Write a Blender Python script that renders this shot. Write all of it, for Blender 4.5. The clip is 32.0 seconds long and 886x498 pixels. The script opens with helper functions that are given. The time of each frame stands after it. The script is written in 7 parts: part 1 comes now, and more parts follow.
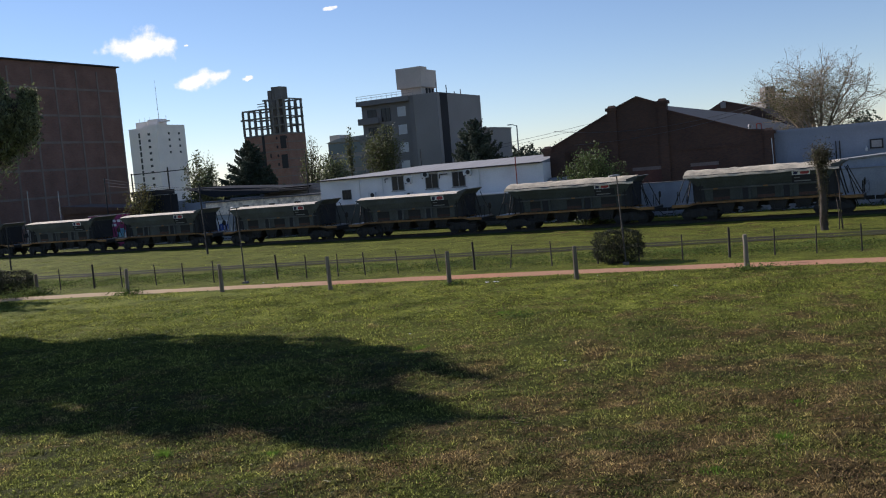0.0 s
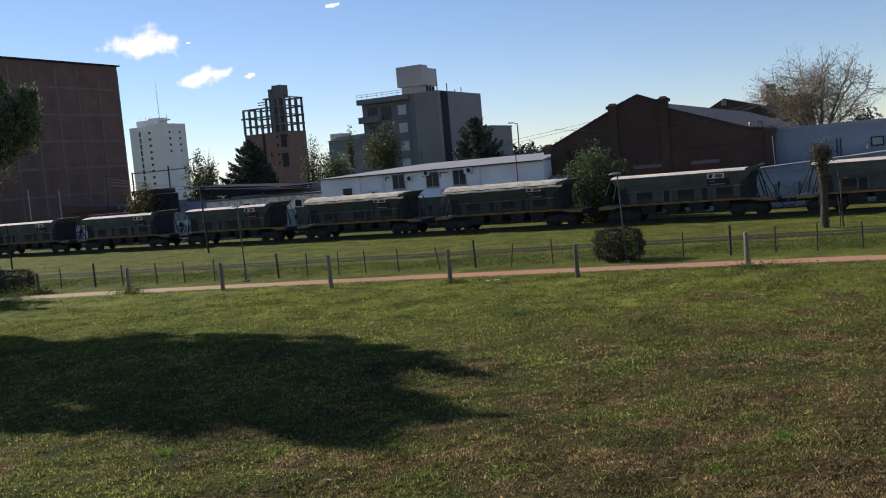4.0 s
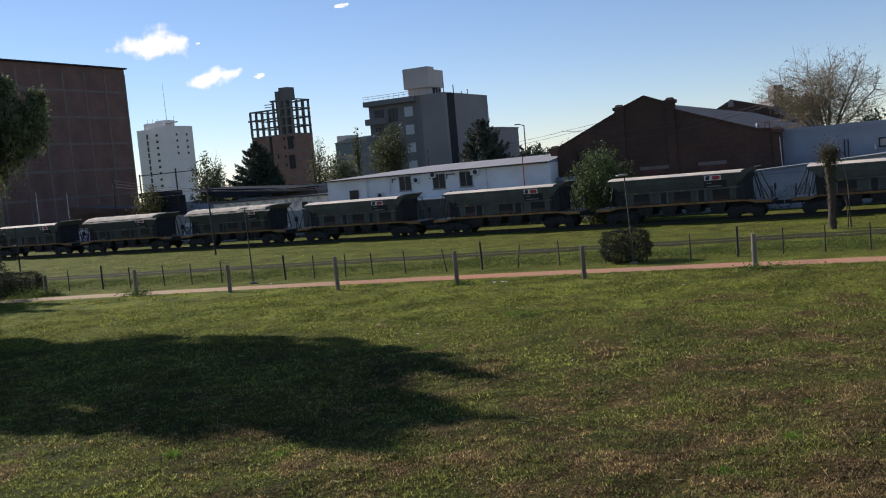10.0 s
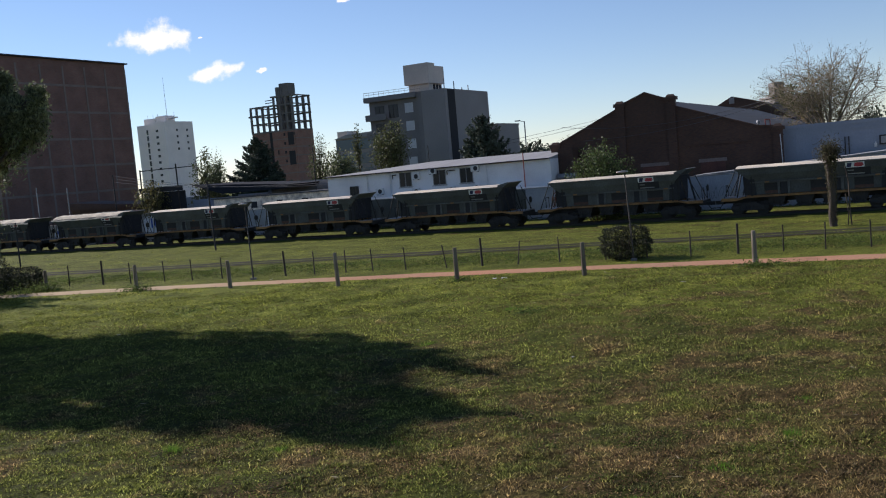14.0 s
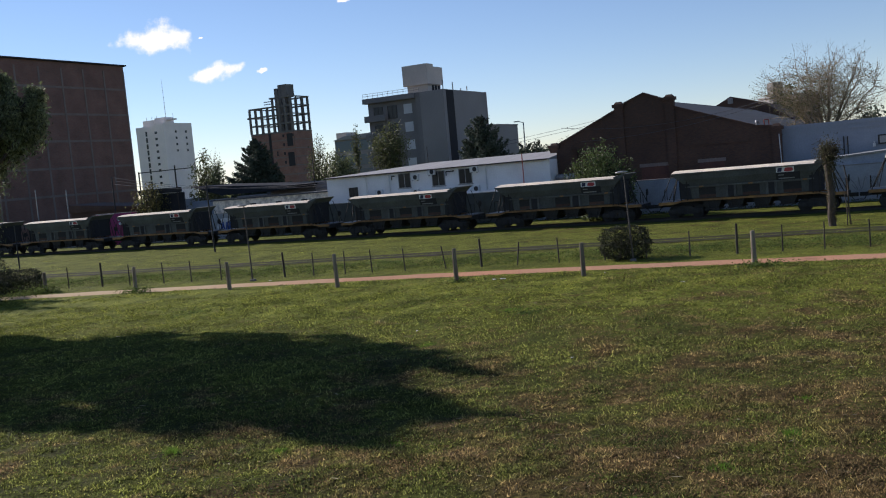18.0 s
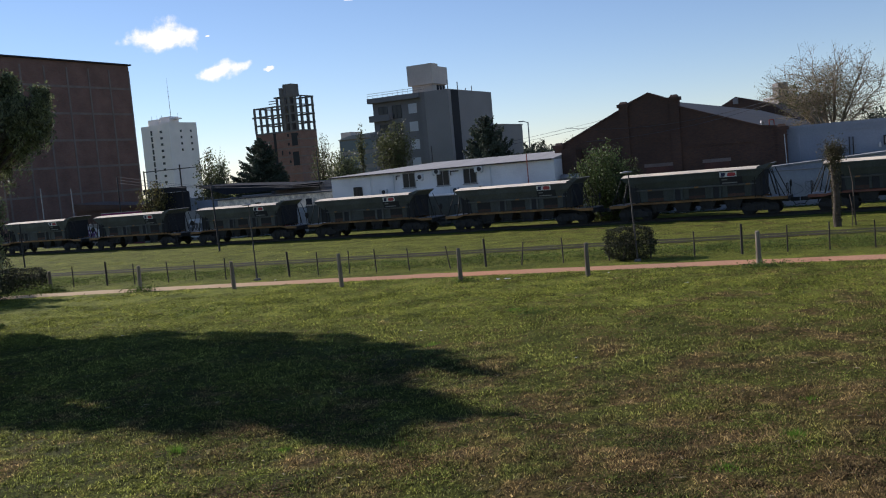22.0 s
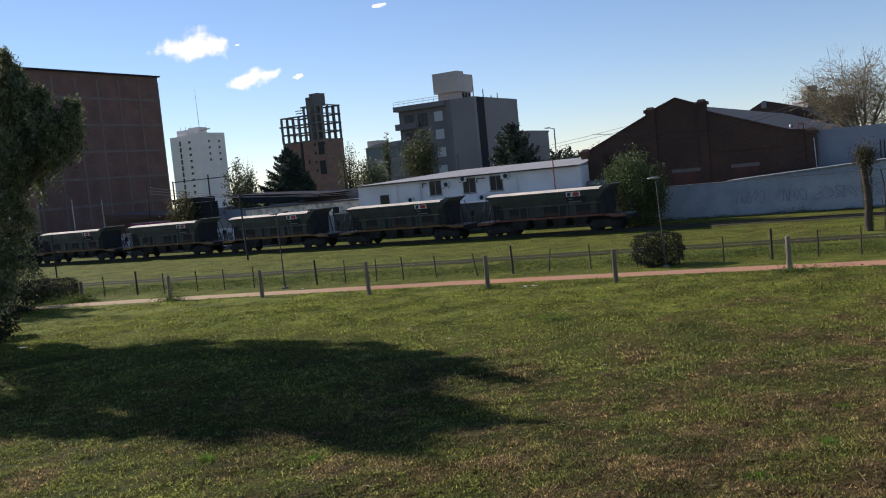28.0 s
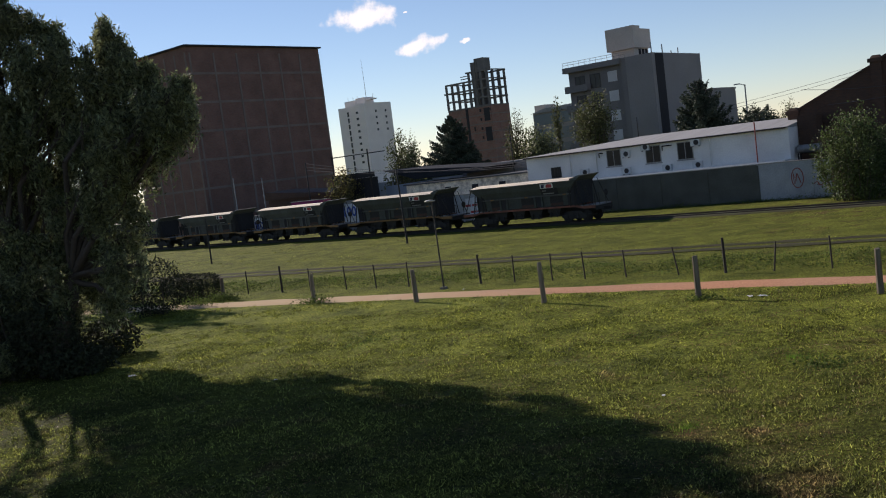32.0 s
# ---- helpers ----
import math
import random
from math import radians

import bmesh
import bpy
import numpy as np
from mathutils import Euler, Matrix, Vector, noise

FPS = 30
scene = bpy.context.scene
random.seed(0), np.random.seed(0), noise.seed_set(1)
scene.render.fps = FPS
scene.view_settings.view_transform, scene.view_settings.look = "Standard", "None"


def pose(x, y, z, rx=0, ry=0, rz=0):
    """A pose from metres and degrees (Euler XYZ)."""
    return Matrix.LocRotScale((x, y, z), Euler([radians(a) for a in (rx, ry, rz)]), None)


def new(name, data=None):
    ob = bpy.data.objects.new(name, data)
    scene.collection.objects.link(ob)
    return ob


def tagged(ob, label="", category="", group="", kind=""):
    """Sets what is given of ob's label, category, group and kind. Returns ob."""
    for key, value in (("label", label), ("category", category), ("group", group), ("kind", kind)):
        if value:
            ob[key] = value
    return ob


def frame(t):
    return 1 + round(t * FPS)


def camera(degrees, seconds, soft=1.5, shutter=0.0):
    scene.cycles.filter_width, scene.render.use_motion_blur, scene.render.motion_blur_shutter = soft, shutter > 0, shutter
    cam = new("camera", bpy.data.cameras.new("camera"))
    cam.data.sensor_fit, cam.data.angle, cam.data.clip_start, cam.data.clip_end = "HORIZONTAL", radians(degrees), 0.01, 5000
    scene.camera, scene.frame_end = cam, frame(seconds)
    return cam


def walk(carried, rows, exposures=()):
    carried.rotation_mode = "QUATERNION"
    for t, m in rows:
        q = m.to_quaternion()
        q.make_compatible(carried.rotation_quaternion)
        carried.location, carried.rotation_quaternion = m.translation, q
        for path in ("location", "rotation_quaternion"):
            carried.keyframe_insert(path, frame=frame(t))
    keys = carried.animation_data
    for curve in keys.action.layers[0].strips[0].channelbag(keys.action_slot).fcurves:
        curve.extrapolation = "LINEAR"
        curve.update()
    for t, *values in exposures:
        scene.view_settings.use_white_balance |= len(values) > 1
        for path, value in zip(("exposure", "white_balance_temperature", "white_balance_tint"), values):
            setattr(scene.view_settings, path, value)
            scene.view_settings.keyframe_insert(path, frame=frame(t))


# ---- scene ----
# ---------------------------------------------------------------- camera
cam = camera(51.1, 32.0, soft=1.1)
walk(cam, [
    (0, pose(0, 0, 5.4, 85.32, 4.89, -1.09)),
    (0.5, pose(0, 0, 5.4, 85.36, 4.94, -1.05)),
    (1, pose(0, 0, 5.4, 85.4, 5.02, -1.04)),
    (1.5, pose(0, 0, 5.4, 85.36, 5.1, -0.83)),
    (2, pose(0, 0, 5.4, 85.27, 5.07, -0.75)),
    (2.5, pose(0, 0, 5.4, 85.2, 5.03, -0.81)),
    (3, pose(0, 0, 5.4, 85.23, 4.99, -0.95)),
    (3.5, pose(0, 0, 5.4, 85.21, 4.99, -1.11)),
    (5.5, pose(0, 0, 5.4, 85.27, 5.11, -0.57)),
    (6, pose(0, 0, 5.4, 85.21, 5.16, -0.48)),
    (6.5, pose(0, 0, 5.4, 85.23, 5.12, -0.41)),
    (7, pose(0, 0, 5.4, 85.26, 5.09, -0.41)),
    (7.5, pose(0, 0, 5.4, 85.28, 5.06, -0.4)),
    (8, pose(0, 0, 5.4, 85.28, 5.07, -0.45)),
    (8.5, pose(0, 0, 5.4, 85.3, 5.09, -0.5)),
    (9, pose(0, 0, 5.4, 85.32, 5.13, -0.57)),
    (9.5, pose(0, 0, 5.4, 85.35, 5.14, -0.6)),
    (10, pose(0, 0, 5.4, 85.36, 5.1, -0.64)),
    (10.5, pose(0, 0, 5.4, 85.34, 5.05, -0.7)),
    (11, pose(0, 0, 5.4, 85.31, 5, -0.69)),
    (11.5, pose(0, 0, 5.4, 85.28, 4.91, -0.63)),
    (12, pose(0, 0, 5.4, 85.27, 4.94, -0.62)),
    (12.5, pose(0, 0, 5.4, 85.23, 4.91, -0.56)),
    (13, pose(0, 0, 5.4, 85.13, 5, -0.45)),
    (13.5, pose(0, 0, 5.4, 85.1, 5.01, -0.52)),
    (14, pose(0, 0, 5.4, 85.13, 4.95, -0.62)),
    (14.5, pose(0, 0, 5.4, 85.14, 4.94, -0.67)),
    (16.5, pose(0, 0, 5.4, 85.3, 5.19, -0.87)),
    (17, pose(0, 0, 5.4, 85.25, 5.17, -0.8)),
    (17.5, pose(0, 0, 5.4, 85.19, 5.14, -0.69)),
    (18, pose(0, 0, 5.4, 85.18, 5.11, -0.68)),
    (18.5, pose(0, 0, 5.4, 85.17, 5.06, -0.66)),
    (19, pose(0, 0, 5.4, 85.16, 5.02, -0.67)),
    (19.5, pose(0, 0, 5.4, 85.16, 5.07, -0.61)),
    (20, pose(0, 0, 5.4, 85.16, 5.07, -0.58)),
    (20.5, pose(0, 0, 5.4, 85.18, 5.09, -0.51)),
    (21, pose(0, 0, 5.4, 85.17, 5.13, -0.39)),
    (21.5, pose(0, 0, 5.4, 85.19, 5.06, -0.36)),
    (22, pose(0, 0, 5.4, 85.19, 5, -0.4)),
    (22.5, pose(0, 0, 5.4, 85.15, 4.94, -0.46)),
    (23, pose(0, 0, 5.4, 85.1, 4.9, -0.42)),
    (23.5, pose(0, 0, 5.4, 85.06, 4.87, -0.36)),
    (24, pose(0, 0, 5.4, 85.03, 4.91, -0.22)),
    (24.5, pose(0, 0, 5.4, 85, 4.97, -0.12)),
    (25, pose(0, 0, 5.4, 85.02, 4.94, -0.19)),
    (25.5, pose(0, 0, 5.4, 85.05, 4.91, -0.12)),
    (27.5, pose(0, 0, 5.4, 85.68, 5.43, 0.68)),
    (28, pose(0, 0, 5.4, 85.8, 5.55, 1.23)),
    (28.5, pose(0, 0, 5.4, 85.93, 5.73, 2.2)),
    (29, pose(0, 0, 5.4, 86.04, 5.95, 3.32)),
    (29.5, pose(0, 0, 5.4, 86.21, 6.28, 4.83)),
    (30, pose(0, 0, 5.4, 86.65, 6.62, 6.51)),
    (30.5, pose(-0.07, 0.96, 5.48, 86.66, 6.76, 7.76)),
    (31, pose(-0.14, 3.89, 5.74, 86.38, 6.99, 9.4)),
    (31.5, pose(-0.7, 7.7, 6.05, 85.64, 7.03, 10.2)),
    (32, pose(-1.11, 9.13, 6.2, 84.72, 7.15, 11.53)),
], exposures=[(0, 0.38, 6050, 20), (26, 0.38, 6050, 20), (28.5, 0.44, 6080, 20), (30, 0.40, 6150, 20), (32, 0.26, 6500, 20)])

# ---------------------------------------------------------------- light
SUN_EL, SUN_AZ = radians(26.4), math.atan2(-0.783, 0.622)      # azimuth from +y towards +x
world = bpy.data.worlds.new("sky")
scene.world = world
world.use_nodes = True
wn = world.node_tree.nodes
sky = wn.new("ShaderNodeTexSky")
sky.sky_type, sky.sun_disc = "NISHITA", False
sky.sun_elevation, sky.sun_rotation = SUN_EL, SUN_AZ
sky.altitude = 750
sky.air_density, sky.dust_density, sky.ozone_density = 0.98, 0.0, 2.4
wn["Background"].inputs["Strength"].default_value = 0.0845
world.node_tree.links.new(sky.outputs[0], wn["Background"].inputs[0])
sun_data = bpy.data.lights.new("sun", "SUN")
sun_data.energy, sun_data.angle, sun_data.color = 5.0, radians(0.55), (1.0, 0.93, 0.82)
sun = new("sun", sun_data)
to_sun = Vector((math.sin(SUN_AZ) * math.cos(SUN_EL), math.cos(SUN_AZ) * math.cos(SUN_EL), math.sin(SUN_EL)))
sun.matrix_world = Matrix.Translation((-60, 60, 60)) @ to_sun.to_track_quat("Z", "Y").to_matrix().to_4x4()

# ---------------------------------------------------------------- materials


def material(name, color, rough=0.8, metal=0.0, var=0.25, scale=3.0, fine=40.0, bump=0.15, second=None, spots=0.5,
             per_object=0.0, per_island=0.0, translucent=0.0, stretch=(1, 1, 1), spec=0.5):
    """Two scales of variation over a base colour, with fine relief; second is a stain colour."""
    m = bpy.data.materials.new(name)
    m.use_nodes = True
    nt = m.node_tree
    n, l = nt.nodes, nt.links
    bsdf = n["Principled BSDF"]
    bsdf.inputs["Roughness"].default_value = rough
    bsdf.inputs["Metallic"].default_value = metal
    bsdf.inputs["Specular IOR Level"].default_value = spec
    geo = n.new("ShaderNodeTexCoord")
    mp = n.new("ShaderNodeMapping")
    mp.inputs["Scale"].default_value = stretch
    l.new(geo.outputs["Object"], mp.inputs[0])
    big = n.new("ShaderNodeTexNoise")
    big.inputs["Scale"].default_value, big.inputs["Detail"].default_value = 1.0 / scale, 5
    small = n.new("ShaderNodeTexNoise")
    small.inputs["Scale"].default_value, small.inputs["Detail"].default_value = fine, 4
    l.new(mp.outputs[0], big.inputs["Vector"])
    l.new(mp.outputs[0], small.inputs["Vector"])
    ramp = n.new("ShaderNodeValToRGB")
    c = Vector(color)
    s = Vector(second) if second else c * (1 - 1.6 * var)
    ramp.color_ramp.elements[0].position, ramp.color_ramp.elements[1].position = spots - 0.17, spots + 0.17
    ramp.color_ramp.elements[0].color, ramp.color_ramp.elements[1].color = (*s, 1), (*c, 1)
    l.new(big.outputs["Fac"], ramp.inputs[0])
    mul = n.new("ShaderNodeMixRGB")
    mul.blend_type, mul.inputs[0].default_value = "MULTIPLY", 1.0
    l.new(ramp.outputs[0], mul.inputs[1])
    mr = n.new("ShaderNodeMapRange")
    mr.inputs["From Min"].default_value, mr.inputs["From Max"].default_value = 0.25, 0.75
    mr.inputs["To Min"].default_value, mr.inputs["To Max"].default_value = 1 - var, 1 + var
    l.new(small.outputs["Fac"], mr.inputs[0])
    l.new(mr.outputs[0], mul.inputs[2])
    out = mul.outputs[0]
    for amount, kind, sock in ((per_object, "ShaderNodeObjectInfo", "Random"), (per_island, "ShaderNodeNewGeometry", "Random Per Island")):
        if amount:
            rnd = n.new(kind)
            r2 = n.new("ShaderNodeMapRange")
            r2.inputs["To Min"].default_value, r2.inputs["To Max"].default_value = 1 - amount, 1 + amount
            l.new(rnd.outputs[sock], r2.inputs[0])
            m2 = n.new("ShaderNodeMixRGB")
            m2.blend_type, m2.inputs[0].default_value = "MULTIPLY", 1.0
            l.new(out, m2.inputs[1])
            l.new(r2.outputs[0], m2.inputs[2])
            out = m2.outputs[0]
    l.new(out, bsdf.inputs["Base Color"])
    if bump:
        bp = n.new("ShaderNodeBump")
        bp.inputs["Strength"].default_value, bp.inputs["Distance"].default_value = bump, 0.02
        l.new(small.outputs["Fac"], bp.inputs["Height"])
        l.new(bp.outputs[0], bsdf.inputs["Normal"])
    if translucent:
        tr = n.new("ShaderNodeBsdfTranslucent")
        l.new(out, tr.inputs[0])
        mx = n.new("ShaderNodeMixShader")
        mx.inputs[0].default_value = translucent
        l.new(bsdf.outputs[0], mx.inputs[1])
        l.new(tr.outputs[0], mx.inputs[2])
        l.new(mx.outputs[0], n["Material Output"].inputs[0])
    return m


def grass_material(name, gain=1.0, lush_gain=1.0, blades=False):
    """Lawn: green with dry, brown and bright patches at several scales; the blades follow the same patches."""
    m = bpy.data.materials.new(name)
    m.use_nodes = True
    n, l = m.node_tree.nodes, m.node_tree.links
    bsdf = n["Principled BSDF"]
    bsdf.inputs["Roughness"].default_value = 0.9
    bsdf.inputs["Specular IOR Level"].default_value = 0.04
    tc = n.new("ShaderNodeTexCoord")

    def noise_at(scale, detail, rough=0.6):
        t = n.new("ShaderNodeTexNoise")
        t.inputs["Scale"].default_value, t.inputs["Detail"].default_value, t.inputs["Roughness"].default_value = scale, detail, rough
        l.new(tc.outputs["Object"], t.inputs["Vector"])
        return t.outputs["Fac"]

    def ramp(fac, a, b, ca, cb, k=1.0):
        ca, cb = [q * k for q in ca], [q * k for q in cb]
        r = n.new("ShaderNodeValToRGB")
        e = r.color_ramp.elements
        e[0].position, e[1].position, e[0].color, e[1].color = a, b, (*ca, 1), (*cb, 1)
        l.new(fac, r.inputs[0])
        return r.outputs[0]

    def mix(kind, fac, a, b):
        x = n.new("ShaderNodeMixRGB")
        x.blend_type = kind
        if isinstance(fac, float):
            x.inputs[0].default_value = fac
        else:
            l.new(fac, x.inputs[0])
        l.new(a, x.inputs[1])
        l.new(b, x.inputs[2])
        return x.outputs[0]

    green = ramp(noise_at(0.22, 6), 0.36, 0.62, (0.030, 0.034, 0.011), (0.071, 0.078, 0.019), gain)
    lush = ramp(noise_at(0.5, 6), 0.34, 0.64, (0.073, 0.089, 0.018), (0.174, 0.192, 0.037), lush_gain)
    sp = n.new("ShaderNodeSeparateXYZ")
    l.new(tc.outputs["Object"], sp.inputs[0])
    # lusher in the strip before the path
    across = n.new("ShaderNodeMath")
    across.operation = "MULTIPLY_ADD"
    across.inputs[1].default_value = 0.375
    l.new(sp.outputs["X"], across.inputs[0])
    l.new(sp.outputs["Y"], across.inputs[2])
    rise = n.new("ShaderNodeMapRange")
    rise.inputs["From Min"].default_value, rise.inputs["From Max"].default_value = 27.0, 37.0
    l.new(across.outputs[0], rise.inputs[0])
    fall = n.new("ShaderNodeMapRange")
    fall.inputs["From Min"].default_value, fall.inputs["From Max"].default_value = 51.0, 47.0
    fall.inputs["To Min"].default_value = 0.62
    l.new(across.outputs[0], fall.inputs[0])
    band = n.new("ShaderNodeMath")
    band.operation = "MULTIPLY"
    l.new(rise.outputs[0], band.inputs[0])
    l.new(fall.outputs[0], band.inputs[1])
    green = mix("MIX", band.outputs[0], green, lush)
    dry = ramp(noise_at(0.9, 8), 0.35, 0.65, (0.042, 0.031, 0.014), (0.105, 0.078, 0.036), gain)
    # the dry share grows towards the camera, where the lawn is trodden
    sep = n.new("ShaderNodeSeparateXYZ")
    l.new(tc.outputs["Object"], sep.inputs[0])
    near = n.new("ShaderNodeMapRange")
    near.inputs["From Min"].default_value, near.inputs["From Max"].default_value = 40.0, 14.0
    near.inputs["To Min"].default_value, near.inputs["To Max"].default_value = -0.06, 0.12
    l.new(sep.outputs["Y"], near.inputs[0])
    right = n.new("ShaderNodeMapRange")
    right.inputs["From Min"].default_value, right.inputs["From Max"].default_value = -6.0, 12.0
    right.inputs["To Min"].default_value, right.inputs["To Max"].default_value = -0.03, 0.05
    l.new(sep.outputs["X"], right.inputs[0])
    far = n.new("ShaderNodeMapRange")
    far.inputs["From Min"].default_value, far.inputs["From Max"].default_value = 50.0, 75.0
    far.inputs["To Min"].default_value, far.inputs["To Max"].default_value = 0.0, 0.05
    l.new(sep.outputs["Y"], far.inputs[0])
    add = n.new("ShaderNodeMath")
    l.new(near.outputs[0], add.inputs[0])
    l.new(right.outputs[0], add.inputs[1])
    add3 = n.new("ShaderNodeMath")
    l.new(add.outputs[0], add3.inputs[0])
    l.new(far.outputs[0], add3.inputs[1])
    add2 = n.new("ShaderNodeMath")
    l.new(add3.outputs[0], add2.inputs[0])
    l.new(noise_at(0.55, 9, 0.68), add2.inputs[1])
    share = ramp(add2.outputs[0], 0.54, 0.68, (0, 0, 0), (1, 1, 1))
    col = mix("MIX", share, green, dry)
    if blades:
        rnd = n.new("ShaderNodeNewGeometry")
        tone = ramp(rnd.outputs["Random Per Island"], 0.0, 1.0, (0.20, 0.21, 0.21), (3.0, 2.9, 2.6))
        mid = tone.node.color_ramp.elements.new(0.72)
        mid.color = (0.98, 0.98, 0.94, 1)
        col = mix("MULTIPLY", 1.0, col, tone)
        l.new(col, bsdf.inputs["Base Color"])
        bsdf.inputs["Roughness"].default_value = 0.62
        bsdf.inputs["Specular IOR Level"].default_value = 0.2
        tr = n.new("ShaderNodeBsdfTranslucent")
        l.new(col, tr.inputs[0])
        mx = n.new("ShaderNodeMixShader")
        mx.inputs[0].default_value = 0.58
        l.new(bsdf.outputs[0], mx.inputs[1])
        l.new(tr.outputs[0], mx.inputs[2])
        l.new(mx.outputs[0], n["Material Output"].inputs[0])
        return m
    speck = ramp(noise_at(9.0, 9, 0.8), 0.38, 0.64, (0.22, 0.23, 0.23), (1.85, 1.8, 1.6))
    col = mix("MULTIPLY", 1.0, col, speck)
    speck2 = ramp(noise_at(34.0, 5, 0.75), 0.36, 0.64, (0.40, 0.40, 0.40), (1.7, 1.7, 1.5))
    col = mix("MULTIPLY", 1.0, col, speck2)
    l.new(col, bsdf.inputs["Base Color"])
    bp = n.new("ShaderNodeBump")
    bp.inputs["Strength"].default_value, bp.inputs["Distance"].default_value = 1.0, 0.10
    l.new(noise_at(5.0, 9, 0.72), bp.inputs["Height"])
    b2 = n.new("ShaderNodeBump")
    b2.inputs["Strength"].default_value, b2.inputs["Distance"].default_value = 0.8, 0.16
    l.new(noise_at(1.7, 3, 0.5), b2.inputs["Height"])
    l.new(b2.outputs[0], bp.inputs["Normal"])
    l.new(bp.outputs[0], bsdf.inputs["Normal"])
    return m


def brick_material(name, c1, c2, mortar, size=0.25):
    m = bpy.data.materials.new(name)
    m.use_nodes = True
    n, l = m.node_tree.nodes, m.node_tree.links
    bsdf = n["Principled BSDF"]
    bsdf.inputs["Roughness"].default_value = 0.9
    tc = n.new("ShaderNodeTexCoord")
    sep = n.new("ShaderNodeSeparateXYZ")
    l.new(tc.outputs["Object"], sep.inputs[0])
    s = n.new("ShaderNodeMath")
    l.new(sep.outputs["X"], s.inputs[0])
    l.new(sep.outputs["Y"], s.inputs[1])
    cmb = n.new("ShaderNodeCombineXYZ")
    l.new(s.outputs[0], cmb.inputs["X"])
    l.new(sep.outputs["Z"], cmb.inputs["Y"])
    b = n.new("ShaderNodeTexBrick")
    b.inputs["Color1"].default_value, b.inputs["Color2"].default_value, b.inputs["Mortar"].default_value = (*c1, 1), (*c2, 1), (*mortar, 1)
    b.inputs["Scale"].default_value = 1.0
    b.inputs["Brick Width"].default_value, b.inputs["Row Height"].default_value, b.inputs["Mortar Size"].default_value = size, size * 0.33, 0.012
    l.new(cmb.outputs[0], b.inputs["Vector"])
    noi = n.new("ShaderNodeTexNoise")
    noi.inputs["Scale"].default_value, noi.inputs["Detail"].default_value = 0.35, 7
    l.new(tc.outputs["Object"], noi.inputs["Vector"])
    r = n.new("ShaderNodeMapRange")
    r.inputs["From Min"].default_value, r.inputs["From Max"].default_value = 0.3, 0.7
    r.inputs["To Min"].default_value, r.inputs["To Max"].default_value = 0.8, 1.15
    l.new(noi.outputs["Fac"], r.inputs[0])
    x = n.new("ShaderNodeMixRGB")
    x.blend_type, x.inputs[0].default_value = "MULTIPLY", 1.0
    l.new(b.outputs["Color"], x.inputs[1])
    l.new(r.outputs[0], x.inputs[2])
    l.new(x.outputs[0], bsdf.inputs["Base Color"])
    return m


def path_material():
    """Trodden earth: brick-red at one end of the path, pale and sandy towards the other."""
    m = material("earth_path", (0.42, 0.215, 0.125), 1.0, var=0.25, scale=6, fine=14, bump=0.5, second=(0.37, 0.215, 0.135), spec=0.05)
    n, l = m.node_tree.nodes, m.node_tree.links
    bsdf = n["Principled BSDF"]
    red = bsdf.inputs["Base Color"].links[0].from_socket
    tc = n.new("ShaderNodeTexCoord")
    sep = n.new("ShaderNodeSeparateXYZ")
    l.new(tc.outputs["Object"], sep.inputs[0])
    noi = n.new("ShaderNodeTexNoise")
    noi.inputs["Scale"].default_value, noi.inputs["Detail"].default_value = 0.5, 6
    l.new(tc.outputs["Object"], noi.inputs["Vector"])
    add = n.new("ShaderNodeMath")
    add.operation = "MULTIPLY_ADD"
    add.inputs[1].default_value = 14.0
    l.new(noi.outputs["Fac"], add.inputs[0])
    l.new(sep.outputs["X"], add.inputs[2])
    mr = n.new("ShaderNodeMapRange")
    mr.inputs["From Min"].default_value, mr.inputs["From Max"].default_value = 4.0, -8.0
    l.new(add.outputs[0], mr.inputs[0])
    mx = n.new("ShaderNodeMixRGB")
    mx.inputs[2].default_value = (0.44, 0.33, 0.205, 1)
    l.new(mr.outputs[0], mx.inputs[0])
    l.new(red, mx.inputs[1])
    l.new(mx.outputs[0], bsdf.inputs["Base Color"])
    return m


def glass_material(name, tint, rough=0.08):
    m = bpy.data.materials.new(name)
    m.use_nodes = True
    b = m.node_tree.nodes["Principled BSDF"]
    b.inputs["Base Color"].default_value = (*tint, 1)
    b.inputs["Roughness"].default_value = rough
    b.inputs["Specular IOR Level"].default_value = 0.35
    return m


